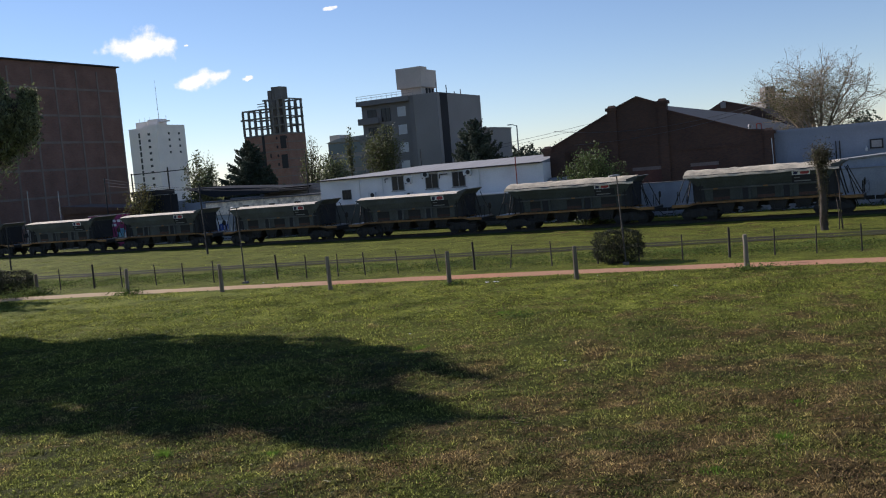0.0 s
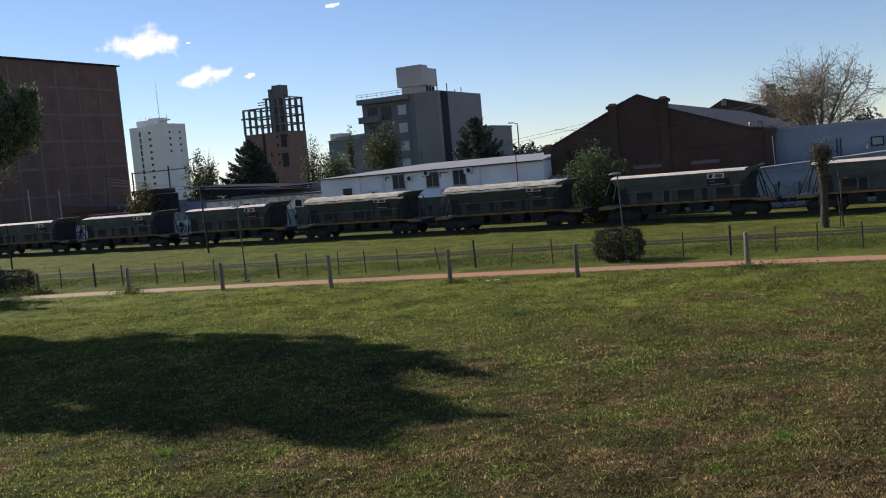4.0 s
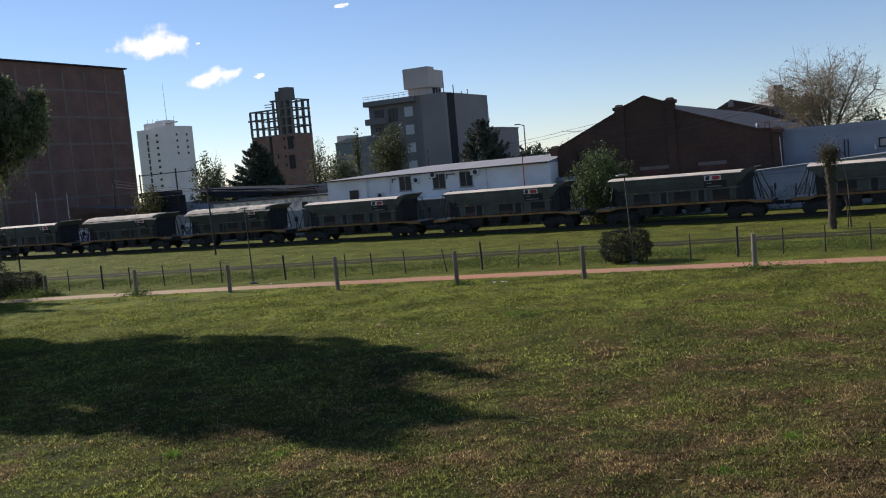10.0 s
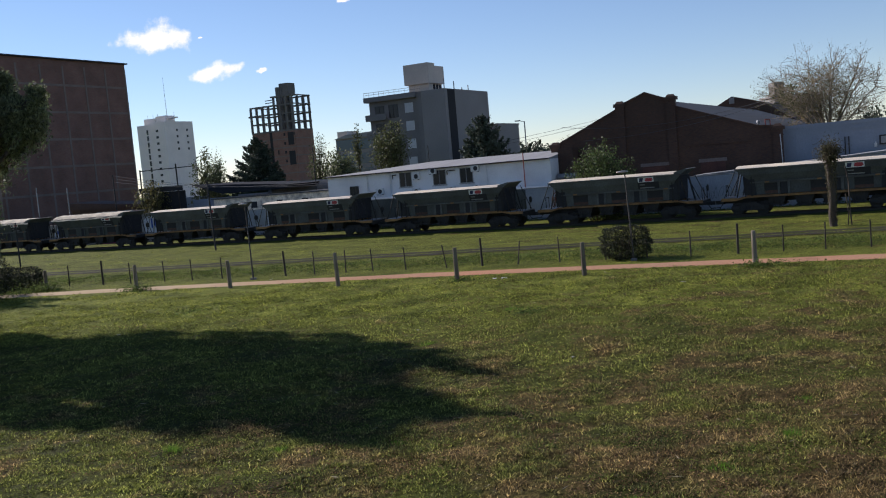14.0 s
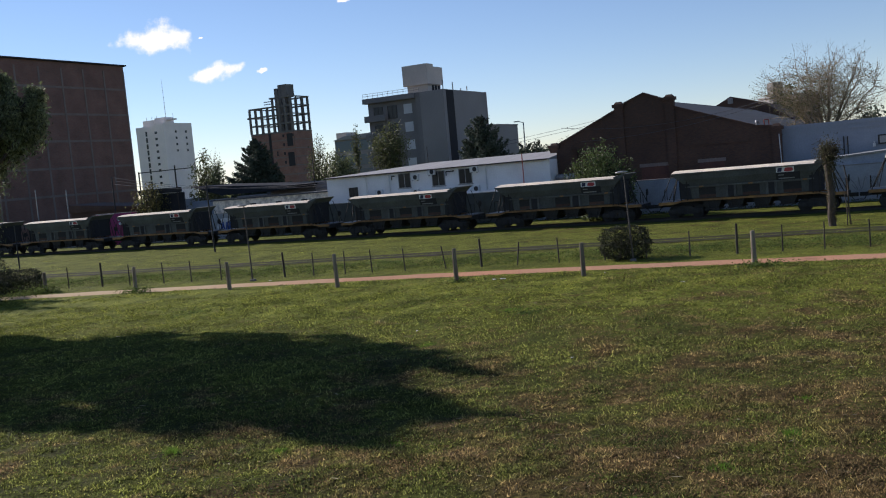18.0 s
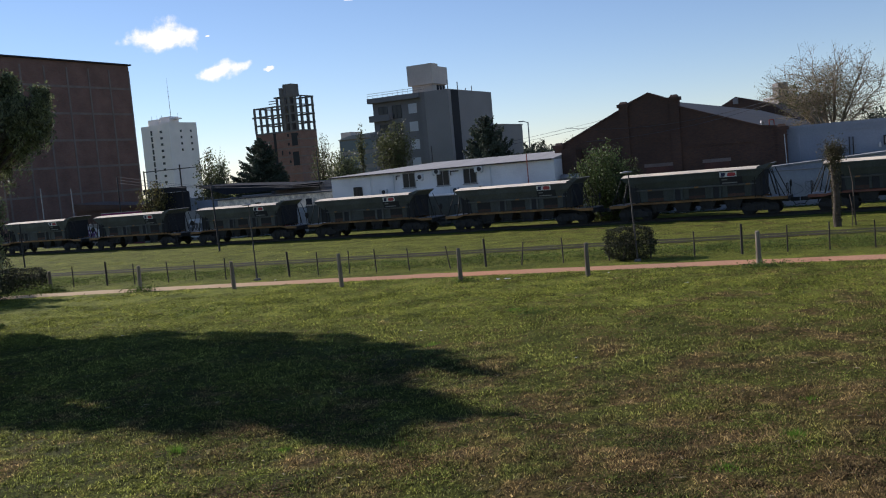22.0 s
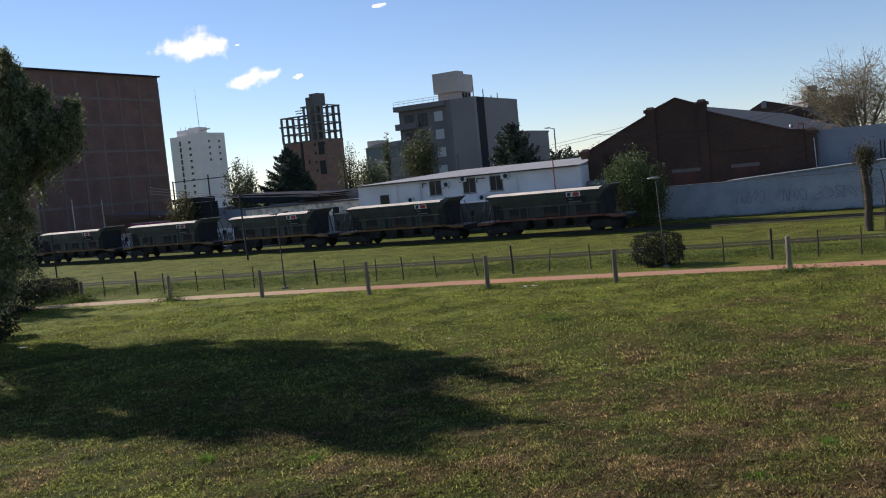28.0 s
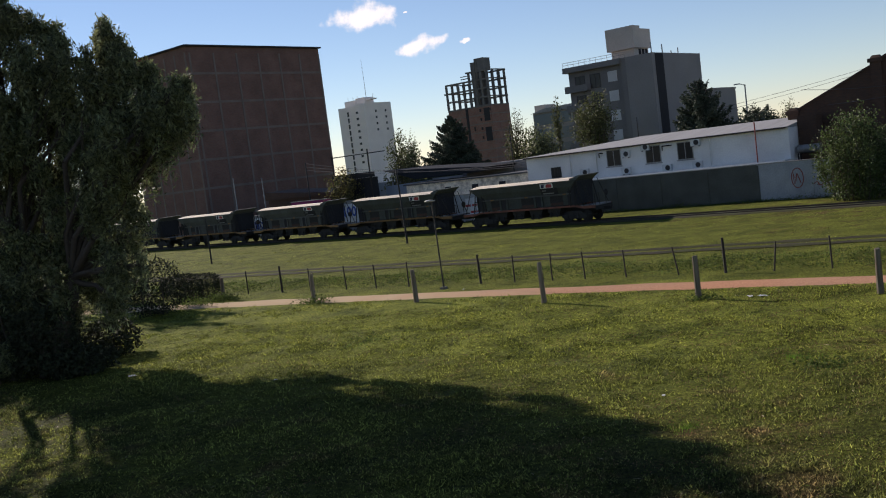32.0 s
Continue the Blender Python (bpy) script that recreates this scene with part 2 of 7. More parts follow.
def cloud_material():
    m = bpy.data.materials.new("cloud_glow")
    m.use_nodes = True
    n, l = m.node_tree.nodes, m.node_tree.links
    n.remove(n["Principled BSDF"])
    tc = n.new("ShaderNodeTexCoord")
    noi = n.new("ShaderNodeTexNoise")
    noi.inputs["Scale"].default_value, noi.inputs["Detail"].default_value, noi.inputs["Roughness"].default_value = 0.016, 8, 0.6
    l.new(tc.outputs["Object"], noi.inputs["Vector"])
    at = n.new("ShaderNodeAttribute")
    at.attribute_name = "thick"
    add = n.new("ShaderNodeMath")
    l.new(at.outputs["Fac"], add.inputs[0])
    l.new(noi.outputs["Fac"], add.inputs[1])
    mr = n.new("ShaderNodeMapRange")
    mr.interpolation_type = "SMOOTHSTEP"
    mr.inputs["From Min"].default_value, mr.inputs["From Max"].default_value = 0.77, 1.12
    l.new(add.outputs[0], mr.inputs[0])
    # the cloud's sunlit white is emission, not lit by the sun lamp
    em = n.new("ShaderNodeEmission")
    em.inputs["Color"].default_value, em.inputs["Strength"].default_value = (1.0, 0.985, 0.96, 1), 0.86
    tr = n.new("ShaderNodeBsdfTransparent")
    mx = n.new("ShaderNodeMixShader")
    l.new(mr.outputs[0], mx.inputs[0])
    l.new(tr.outputs[0], mx.inputs[1])
    l.new(em.outputs[0], mx.inputs[2])
    l.new(mx.outputs[0], n["Material Output"].inputs[0])
    return m


GRASS = grass_material("lawn_grass")
BLADE = grass_material("grass_blades", 3.3, 1.2, True)
PATH = path_material()
WOOD = material("weathered_wood", (0.225, 0.20, 0.155), 0.95, var=0.22, scale=0.5, fine=25, second=(0.16, 0.125, 0.09), spec=0.1, stretch=(4, 4, 0.6), per_object=0.25)
DARKWOOD = material("dark_fence_wood", (0.058, 0.047, 0.036), 0.9, var=0.3, scale=0.6, fine=25, stretch=(4, 4, 0.6), per_object=0.3)
WIRE = material("fence_wire", (0.10, 0.095, 0.09), 0.6, 0.7, var=0.2, scale=2, fine=30, bump=0)
RAIL = material("rusty_rail_steel", (0.055, 0.042, 0.032), 0.8, 0.1, var=0.3, scale=1.5, fine=30)
BED = material("track_dirt", (0.045, 0.038, 0.028), 0.95, var=0.35, scale=1.2, fine=12, bump=0.8, second=(0.05, 0.055, 0.018), spec=0.1)
REDBAND = material("red_painted_brick", (0.115, 0.046, 0.030), 0.85, var=0.2, scale=1.0, fine=10, second=(0.075, 0.032, 0.024))
CONCRETE = material("grey_concrete", (0.34, 0.33, 0.31), 0.9, var=0.18, scale=2.5, fine=14, second=(0.22, 0.21, 0.20))
WALLGREY = material("painted_wall_grey", (0.36, 0.38, 0.41), 0.85, var=0.15, scale=1.3, fine=9, second=(0.27, 0.29, 0.31), spots=0.46)
WALLGREEN = material("dark_green_wall", (0.095, 0.10, 0.088), 0.9, var=0.18, scale=1.6, fine=10, second=(0.065, 0.068, 0.06))
PEEL = material("peeling_cream_render", (0.86, 0.75, 0.58), 0.95, var=0.25, scale=0.7, fine=7, second=(0.22, 0.18, 0.145), spots=0.41)
WHITEPAINT = material("white_painted_render", (0.77, 0.755, 0.725), 0.8, var=0.07, scale=2.2, fine=8, second=(0.62, 0.605, 0.58), spots=0.42)
BLUEWHITE = material("pale_blue_render", (0.255, 0.285, 0.325), 0.85, var=0.1, scale=2.5, fine=8, second=(0.215, 0.235, 0.275), spots=0.45)
SHEETROOF = material("grey_sheet_roof", (0.105, 0.11, 0.115), 0.95, 0.0, spec=0.1, var=0.15, scale=3, fine=12, second=(0.09, 0.095, 0.10), stretch=(6, 0.3, 0.3))
PALEROOF = material("pale_sheet_roof", (0.30, 0.30, 0.295), 0.9, 0.0, spec=0.15, var=0.12, scale=3, fine=12, second=(0.25, 0.25, 0.245), stretch=(6, 0.3, 0.3))
BRICKOLD = brick_material("old_red_brick", (0.098, 0.046, 0.025), (0.058, 0.029, 0.019), (0.060, 0.044, 0.034))
BRICKFACE = brick_material("hollow_brick_infill", (0.195, 0.100, 0.072), (0.150, 0.076, 0.058), (0.165, 0.12, 0.10), 0.33)
BRICKRED = brick_material("orange_brick", (0.25, 0.115, 0.08), (0.20, 0.095, 0.07), (0.21, 0.165, 0.14), 0.33)
BEAM = material("concrete_frame", (0.20, 0.158, 0.136), 0.9, var=0.15, scale=2, fine=8)
RAWCON = material("raw_dark_concrete", (0.16, 0.15, 0.14), 0.9, var=0.2, scale=2.5, fine=6)
DARKFACE = material("dark_grey_facade", (0.198, 0.186, 0.175), 0.85, var=0.1, scale=5, fine=5)
GREYFACE = material("taupe_grey_facade", (0.26, 0.243, 0.228), 0.85, var=0.08, scale=6, fine=5)
BLACKFACE = material("black_cladding_and_shade", (0.045, 0.045, 0.047), 0.95, spec=0.1, var=0.1, scale=4, fine=5)
SLATE = material("dark_slate_roof", (0.026, 0.030, 0.037), 0.95, spec=0.05, var=0.2, scale=2, fine=9)
BEIGE = material("beige_render", (0.55, 0.48, 0.41), 0.85, var=0.08, scale=4, fine=6)
TOWERWHITE = material("tower_white_render", (0.84, 0.76, 0.71), 0.85, var=0.07, scale=6, fine=3)
GLASS = glass_material("window_glass", (0.015, 0.017, 0.02), 0.2)
GLASSBLUE = glass_material("blue_curtain_glass", (0.06, 0.10, 0.13))
BLIND = material("white_roller_blind", (0.55, 0.55, 0.54), 0.7, var=0.06, scale=1, fine=14)
METALWHITE = material("white_enamel_metal", (0.62, 0.62, 0.60), 0.5, 0.1, var=0.1, scale=0.8, fine=12)
METALDARK = material("dark_iron", (0.035, 0.034, 0.034), 0.6, 0.4, var=0.25, scale=0.8, fine=20)
POLEMETAL = material("weathered_lamp_metal", (0.055, 0.053, 0.045), 0.75, 0.0, var=0.25, scale=0.8, fine=20)
CABLE = material("weathered_cable_sheath", (0.09, 0.09, 0.095), 0.7, var=0.15, scale=2, fine=10, bump=0)
LAMPHEAD = material("pale_lamp_housing", (0.36, 0.35, 0.33), 0.45, 0.2, var=0.12, scale=0.5, fine=20)
REDPAINT = material("red_oxide_paint", (0.30, 0.06, 0.04), 0.6, 0.2, var=0.2, scale=1, fine=15)
WAGON = material("wagon_grey_green_paint", (0.084, 0.093, 0.085), 0.75, 0.0, var=0.28, scale=1.6, fine=9, second=(0.052, 0.052, 0.046), spots=0.45, per_object=0.14)
WAGONPANEL = material("wagon_panel_paint", (0.098, 0.105, 0.096), 0.75, 0.0, var=0.25, scale=1.2, fine=9, second=(0.056, 0.052, 0.046), spots=0.48, per_object=0.14)
WAGONBLACK = material("dark_bottle_green_paint", (0.050, 0.060, 0.052), 0.7, 0.0, var=0.28, scale=1.4, fine=9, second=(0.032, 0.034, 0.030), spots=0.47)
WAGONDARK = material("wagon_grime_and_recess_shade", (0.034, 0.032, 0.029), 0.85, 0.1, var=0.3, scale=0.8, fine=14)
SILL = material("ochre_sill_paint", (0.29, 0.155, 0.045), 0.75, var=0.3, scale=0.9, fine=10, second=(0.17, 0.085, 0.035), spots=0.5, per_object=0.25)
SILLRED = material("rust_red_sill_paint", (0.24, 0.085, 0.05), 0.75, var=0.3, scale=0.9, fine=10, second=(0.12, 0.05, 0.035))
RUST = material("rust_stained_paint", (0.085, 0.042, 0.028), 0.9, var=0.35, scale=0.5, fine=10, second=(0.045, 0.032, 0.026), per_object=0.3)
COVER = material("dusty_cream_cover", (0.68, 0.58, 0.42), 0.9, var=0.18, scale=1.4, fine=8, second=(0.46, 0.41, 0.33), per_object=0.12)
TARP = material("cream_canvas", (0.56, 0.48, 0.34), 0.9, var=0.2, scale=0.7, fine=10, second=(0.27, 0.24, 0.18), bump=0.3)
PLATE = material("white_plate", (0.72, 0.72, 0.70), 0.6, var=0.1, scale=0.5, fine=20)
INK = material("blue_black_ink", (0.02, 0.025, 0.08), 0.6, var=0.1, scale=0.5, fine=20, bump=0)
INKRED = material("red_ink", (0.42, 0.05, 0.06), 0.6, var=0.1, scale=0.5, fine=20, bump=0)
LETTER = material("pale_stencil_paint", (0.26, 0.26, 0.25), 0.7, var=0.2, scale=0.3, fine=20, bump=0)
STEELGREY = material("worn_galvanised_steel", (0.30, 0.30, 0.30), 0.5, 0.6, var=0.2, scale=0.5, fine=20)
PAINTBLUE = material("blue_spray_paint", (0.05, 0.11, 0.42), 0.7, var=0.2, scale=0.4, fine=10, bump=0)
PAINTWHITE = material("white_spray_paint", (0.66, 0.68, 0.72), 0.7, var=0.12, scale=0.5, fine=10, bump=0)
PAINTPINK = material("magenta_spray_paint", (0.52, 0.06, 0.30), 0.7, var=0.2, scale=0.4, fine=10, bump=0)
PAINTVIOLET = material("violet_spray_paint", (0.20, 0.08, 0.30), 0.7, var=0.2, scale=0.4, fine=10, bump=0)
PAINTBLACK = material("faded_black_spray_paint", (0.20, 0.215, 0.24), 0.7, var=0.2, scale=0.4, fine=10, bump=0)
PAINTCYAN = material("sky_blue_spray_paint", (0.15, 0.40, 0.58), 0.7, var=0.2, scale=0.4, fine=10, bump=0)
PINKWALL = material("dull_magenta_wall_paint", (0.30, 0.035, 0.14), 0.85, var=0.2, scale=1.0, fine=8, second=(0.22, 0.03, 0.10))
BARK = material("brown_bark", (0.075, 0.058, 0.044), 0.95, var=0.3, scale=0.5, fine=16, bump=0.6, second=(0.06, 0.046, 0.034), stretch=(3, 3, 0.5))
TWIG = material("grey_twigs", (0.30, 0.235, 0.155), 0.95, var=0.2, scale=2, fine=8, bump=0)
LEAF = material("olive_green_leaves", (0.155, 0.180, 0.078), 0.6, var=0.25, scale=1.5, fine=6, bump=0, second=(0.150, 0.158, 0.070), per_island=0.75, translucent=0.36, spec=0.5)
LEAFIVY = material("dull_ivy_leaves", (0.078, 0.080, 0.036), 0.7, var=0.3, scale=0.6, fine=6, bump=0, second=(0.10, 0.075, 0.045), per_island=0.5, translucent=0.2, spec=0.15)
LEAFDARK = material("dark_conifer_needles", (0.078, 0.100, 0.066), 0.7, var=0.25, scale=1.5, fine=6, bump=0, per_island=0.5, translucent=0.15, spec=0.2)
LEAFBUSH = material("shrub_leaves", (0.095, 0.130, 0.042), 0.6, var=0.25, scale=1.0, fine=6, bump=0, per_island=0.5, translucent=0.3, spec=0.2)
LEAFAUTUMN = material("yellowing_leaves", (0.19, 0.155, 0.05), 0.65, var=0.3, scale=2.0, fine=6, bump=0, second=(0.085, 0.095, 0.04), per_island=0.5, translucent=0.35, spec=0.2)
LEAFHEDGE = material("hedge_leaves", (0.034, 0.043, 0.020), 0.8, var=0.25, scale=1.0, fine=6, bump=0, second=(0.034, 0.036, 0.019), per_island=0.5, translucent=0.08, spec=0.2)
CLOVER = material("clover_leaves", (0.140, 0.180, 0.034), 0.65, spec=0.15, var=0.3, scale=1.5, fine=9, bump=0, per_island=0.5, translucent=0.6)
STRAW = material("dry_straw", (0.24, 0.165, 0.085), 0.65, spec=0.15, var=0.3, scale=1.5, fine=9, bump=0, second=(0.15, 0.085, 0.04), per_island=0.55, translucent=0.4)
SHINY = material("glossy_weed_leaves", (0.16, 0.19, 0.05), 0.45, var=0.2, scale=1.0, fine=9, bump=0, per_island=0.4, translucent=0.4, spec=0.35)
STALK = material("pale_stalk_straw", (0.46, 0.40, 0.26), 0.6, var=0.2, scale=1.0, fine=9, bump=0, per_island=0.4, spec=0.2)
CLUMP = material("long_grass_blades", (0.13, 0.24, 0.03), 0.6, var=0.2, scale=1.0, fine=9, bump=0, per_island=0.3, translucent=0.6, spec=0.2)
LEAFPOPLAR = material("thin_yellow_green_leaves", (0.100, 0.106, 0.045), 0.6, var=0.3, scale=2.0, fine=6, bump=0, second=(0.075, 0.090, 0.035), per_island=0.5, translucent=0.35, spec=0.2)
BANKWEED = material("bank_weed_leaves", (0.120, 0.165, 0.040), 0.7, var=0.3, scale=1.5, fine=9, bump=0, per_island=0.5, translucent=0.35, spec=0.1)
LITTER = material("white_litter", (0.70, 0.70, 0.68), 0.6, var=0.1, scale=0.2, fine=20, bump=0)
CLOUD = cloud_material()

# ---------------------------------------------------------------- mesh helpers
# the yard frame: u runs along the tracks, v away from the camera across them
YARD = pose(-43.406, 105.336, 0, 0, 0, -28.392)
YX, YV = Vector((0.879717, -0.475497, 0)), Vector((0.475497, 0.879717, 0))


def yard(u, v, z=0.0, rz=0.0):
    return YARD @ pose(u, v, z, 0, 0, rz)


def ground_z(x, y):
    """Height of the grass: level at the tracks and under the path, gently uneven on the lawn."""
    lawn = min(1.0, max(0.0, (path_y(x) - 2.0 - y) / 6.0))
    z = lawn * (0.10 * noise.noise((x * 0.16, y * 0.16, 3.1)) + 0.07 * noise.noise((x * 0.45, y * 0.5, 7.7))
                + 0.065 * noise.noise((x * 0.9, y * 1.15, 2.4)) + 0.022 * noise.noise((x * 2.1, y * 2.6, 9.3)))
    v = (x + 43.406) * 0.475497 + (y - 105.336) * 0.879717
    if -13.0 < v < -0.7:                  # the lawn lies a little below the track
        z -= 0.10 * min(1.0, (-0.7 - v) / 0.9) * min(1.0, (v + 13.0) / 6.0)
    d = y - fence_y(x)
    if 0.4 < d < 6.0:                     # low bank behind the wire fence
        z += 0.16 * math.sin(math.pi * (d - 0.4) / 5.6) ** 2 * (1 + 0.5 * noise.noise((x * 0.4, y * 0.4, 1.0)))
    return z


def path_y(x):
    x = max(-60.0, min(60.0, x))
    return 48.1 - 0.375 * x - 0.0018 * x * x


def fence_y(x):
    return 51.2 - 0.362 * x


def box(bm, c, s, rz=0.0, taper=1.0):
    """A box centred at c with sizes s, its top scaled by taper."""
    m = Matrix.Translation(c) @ Matrix.Rotation(rz, 4, "Z")
    v = []
    for k in (-0.5, 0.5):
        q = taper if k > 0 else 1.0
        for i, j in ((-0.5, -0.5), (0.5, -0.5), (0.5, 0.5), (-0.5, 0.5)):
            v.append(bm.verts.new(m @ Vector((i * s[0] * q, j * s[1] * q, k * s[2]))))
    for f in ((3, 2, 1, 0), (4, 5, 6, 7), (0, 1, 5, 4), (1, 2, 6, 5), (2, 3, 7, 6), (3, 0, 4, 7)):
        bm.faces.new([v[i] for i in f])
    return bm


def span(bm, a, b):
    """A box between two opposite corners."""
    return box(bm, [(i + j) / 2 for i, j in zip(a, b)], [abs(j - i) for i, j in zip(a, b)])


def tube(bm, p, q, r0, r1=None, n=8, cap=True):
    p, q = Vector(p), Vector(q)
    r1 = r0 if r1 is None else r1
    turn = (q - p).to_track_quat("Z", "Y").to_matrix()
    a, b = [], []
    for i in range(n):
        w = turn @ Vector((math.cos(i * math.tau / n), math.sin(i * math.tau / n), 0))
        a.append(bm.verts.new(p + w * r0))
        b.append(bm.verts.new(q + w * r1))
    for i in range(n):
        f = bm.faces.new((a[i], a[(i + 1) % n], b[(i + 1) % n], b[i]))
        f.smooth = n > 5
    if cap:
        bm.faces.new([bm.verts.new(v.co) for v in a[::-1]])
        bm.faces.new([bm.verts.new(v.co) for v in b])
    return bm


def extrude(bm, profile, y0, y1, axis="y"):
    """A prism: the profile's (a, b) pairs lie in x-z (axis y) or y-z (axis x)."""
    put = (lambda a, b, t: (a, t, b)) if axis == "y" else (lambda a, b, t: (t, a, b))
    lo = [bm.verts.new(put(a, b, y0)) for a, b in profile]
    hi = [bm.verts.new(put(a, b, y1)) for a, b in profile]
    n = len(profile)
    for i in range(n):
        bm.faces.new((lo[i], lo[(i + 1) % n], hi[(i + 1) % n], hi[i]))
    bm.faces.new(lo[::-1])
    bm.faces.new(hi)
    bmesh.ops.recalc_face_normals(bm, faces=bm.faces)
    return bm


def mesh_of(name, bm, mat):
    me = bpy.data.meshes.new(name)
    bm.to_mesh(me)
    bm.free()
    if mat:
        me.materials.append(mat)
    return me


def part(name, bm, mat, parent, label="", m=None):
    ob = new(name, bm if isinstance(bm, bpy.types.Mesh) else mesh_of(name, bm, mat))
    ob.parent = parent
    if m is not None:
        ob.matrix_basis = m
    return tagged(ob, label)


def thing(name, m, label, category, group="", kind=""):
    ob = new(name)
    ob.empty_display_size = 0.3
    ob.matrix_basis = m
    return tagged(ob, label, category, group, kind)


def solid(name, bm, mat, m, label, category="", group="", kind=""):
    ob = new(name, mesh_of(name, bm, mat))
    ob.matrix_basis = m
    return tagged(ob, label, category, group, kind)


def quads(name, centres, size, mat, rng, flat=0.0, droop=0.0, aspect=1.0):
    """A mesh of many small leaf blades at random turns about the given centres."""
    c = np.asarray(centres, dtype=np.float64)
    n = len(c)
    a = rng.normal(size=(n, 3))
    a[:, 2] = a[:, 2] * (1 - flat) - droop * 2.0
    a /= np.linalg.norm(a, axis=1)[:, None] + 1e-9
    b = np.cross(a, rng.normal(size=(n, 3)))
    b /= np.linalg.norm(b, axis=1)[:, None] + 1e-9
    s = (size * rng.uniform(0.6, 1.35, n))[:, None]
    co = np.stack([c - a * s * aspect, c + b * s * 0.5, c + a * s * aspect, c - b * s * 0.5], 1).reshape(-1, 3)
    me = bpy.data.meshes.new(name)
    me.vertices.add(4 * n)
    me.vertices.foreach_set("co", co.ravel())
    me.loops.add(4 * n)
    me.loops.foreach_set("vertex_index", np.arange(4 * n, dtype=np.int32))
    me.polygons.add(n)
    me.polygons.foreach_set("loop_start", np.arange(0, 4 * n, 4, dtype=np.int32))
    me.update(calc_edges=True)
    me.materials.append(mat)
    return me

# ---------------------------------------------------------------- ground, path, rails
def build_ground():
    xs = np.concatenate([[-3000, -1500, -800, -400, -220, -130, -100, -85], np.arange(-72, -30.1, 0.6), np.arange(-30, 24, 0.3), np.arange(24, 38.1, 0.6),
                         [46, 60, 85, 130, 220, 400, 800, 1500, 3000]])
    ys = np.concatenate([[-600, -250, -100, -40, -15, -2, 4], np.arange(8, 12, 0.6), np.arange(12, 51, 0.25), np.arange(51, 124.1, 0.6), [132, 145, 190, 270, 400, 700, 1300, 2600, 4000]])
    co = [(x, y, ground_z(x, y)) for y in ys for x in xs]
    nx = len(xs)
    fc = [(j * nx + i, j * nx + i + 1, (j + 1) * nx + i + 1, (j + 1) * nx + i) for j in range(len(ys) - 1) for i in range(nx - 1)]
    me = bpy.data.meshes.new("ground")
    me.from_pydata(co, [], fc)
    for p in me.polygons:
        p.use_smooth = True
    me.materials.append(GRASS)
    tagged(new("ground", me), "worn green lawn with dry brown patches", "lawn", kind="structure")


def build_path():
    co, fc, w = [], [], 5
    xs = np.arange(-60, 60.1, 0.5)
    for x in xs:
        half = 0.97 + 0.16 * noise.noise((x * 0.35, 0, 5)) + 0.07 * noise.noise((x * 1.7, 2, 5))
        sh = 0.12 * noise.noise((x * 0.5, 9, 2))
        d = Vector((0.36, 0.933))
        for k in range(w):
            t = (k / (w - 1) * 2 - 1) * half + sh
            co.append((x + d.x * t, path_y(x) + d.y * t, 0.035 - 0.045 * (abs(k - 2) == 2)))
    for i in range(len(xs) - 1):
        for k in range(w - 1):
            a = i * w + k
            fc.append((a, a + w, a + w + 1, a + 1))
    me = bpy.data.meshes.new("path")
    me.from_pydata(co, [], fc)
    me.materials.append(PATH)
    tagged(new("path", me), "narrow reddish compacted-earth footpath across grass", "path", kind="structure")


def rail_line(name, p, q, mat, label, h=0.12):
    p, q = Vector(p), Vector(q)
    d = q - p
    bm = bmesh.new()
    box(bm, (d.length / 2, 0, h / 2), (d.length, 0.07, h))
    box(bm, (d.length / 2, 0, 0.02), (d.length, 0.14, 0.05))
    solid(name, bm, mat, Matrix.Translation(p) @ Matrix.Rotation(math.atan2(d.y, d.x), 4, "Z"), label, "rail", kind="structure")


def build_rails():
    for v in (0.0, 1.676):
        rail_line("rail_main", YARD @ Vector((-160, v, 0)), YARD @ Vector((320, v, 0)), RAIL, "rusty steel rail sunk in the grass")
    a, b = YARD @ Vector((55.4, -20.1, 0)), YARD @ Vector((85.4, -15.8, 0))
    d = (b - a).normalized()
    side = Vector((-d.y, d.x, 0))
    for k in (0.0, 1.676):
        rail_line("rail_siding", a - d * 95 + side * k - Vector((0, 0, 0.03 * k)), b + d * 60 + side * k - Vector((0, 0, 0.03 * k)), RAIL, "old rusty siding rail half buried in grass", 0.055)


build_ground()
build_path()
build_rails()


def track_bed(name, m, us, a0, b0, top, mat, label):
    """A low shoulder of dirt and old ballast along local x, ragged towards the grass."""
    co, fc = [], []
    for u in us:
        a = a0 + 0.3 * noise.noise((u * 0.4, 3, 1)) + 0.2 * noise.noise((u * 1.3, 5, 1))
        b = b0 + 0.30 * noise.noise((u * 0.5, 8, 1))
        co += [(u, a, -0.02), (u, a + 0.35, top + 0.02 * noise.noise((u, 1, 1))), (u, b, top - 0.015), (u, b + 0.3, -0.02)]
    for i in range(len(us) - 1):
        for k in range(3):
            p = i * 4 + k
            fc.append((p, p + 4, p + 5, p + 1))
    me = bpy.data.meshes.new(name)
    me.from_pydata(co, [], fc)
    me.materials.append(mat)
    ob = new(name, me)
    ob.matrix_basis = m
    tagged(ob, label, "track bed", kind="structure")


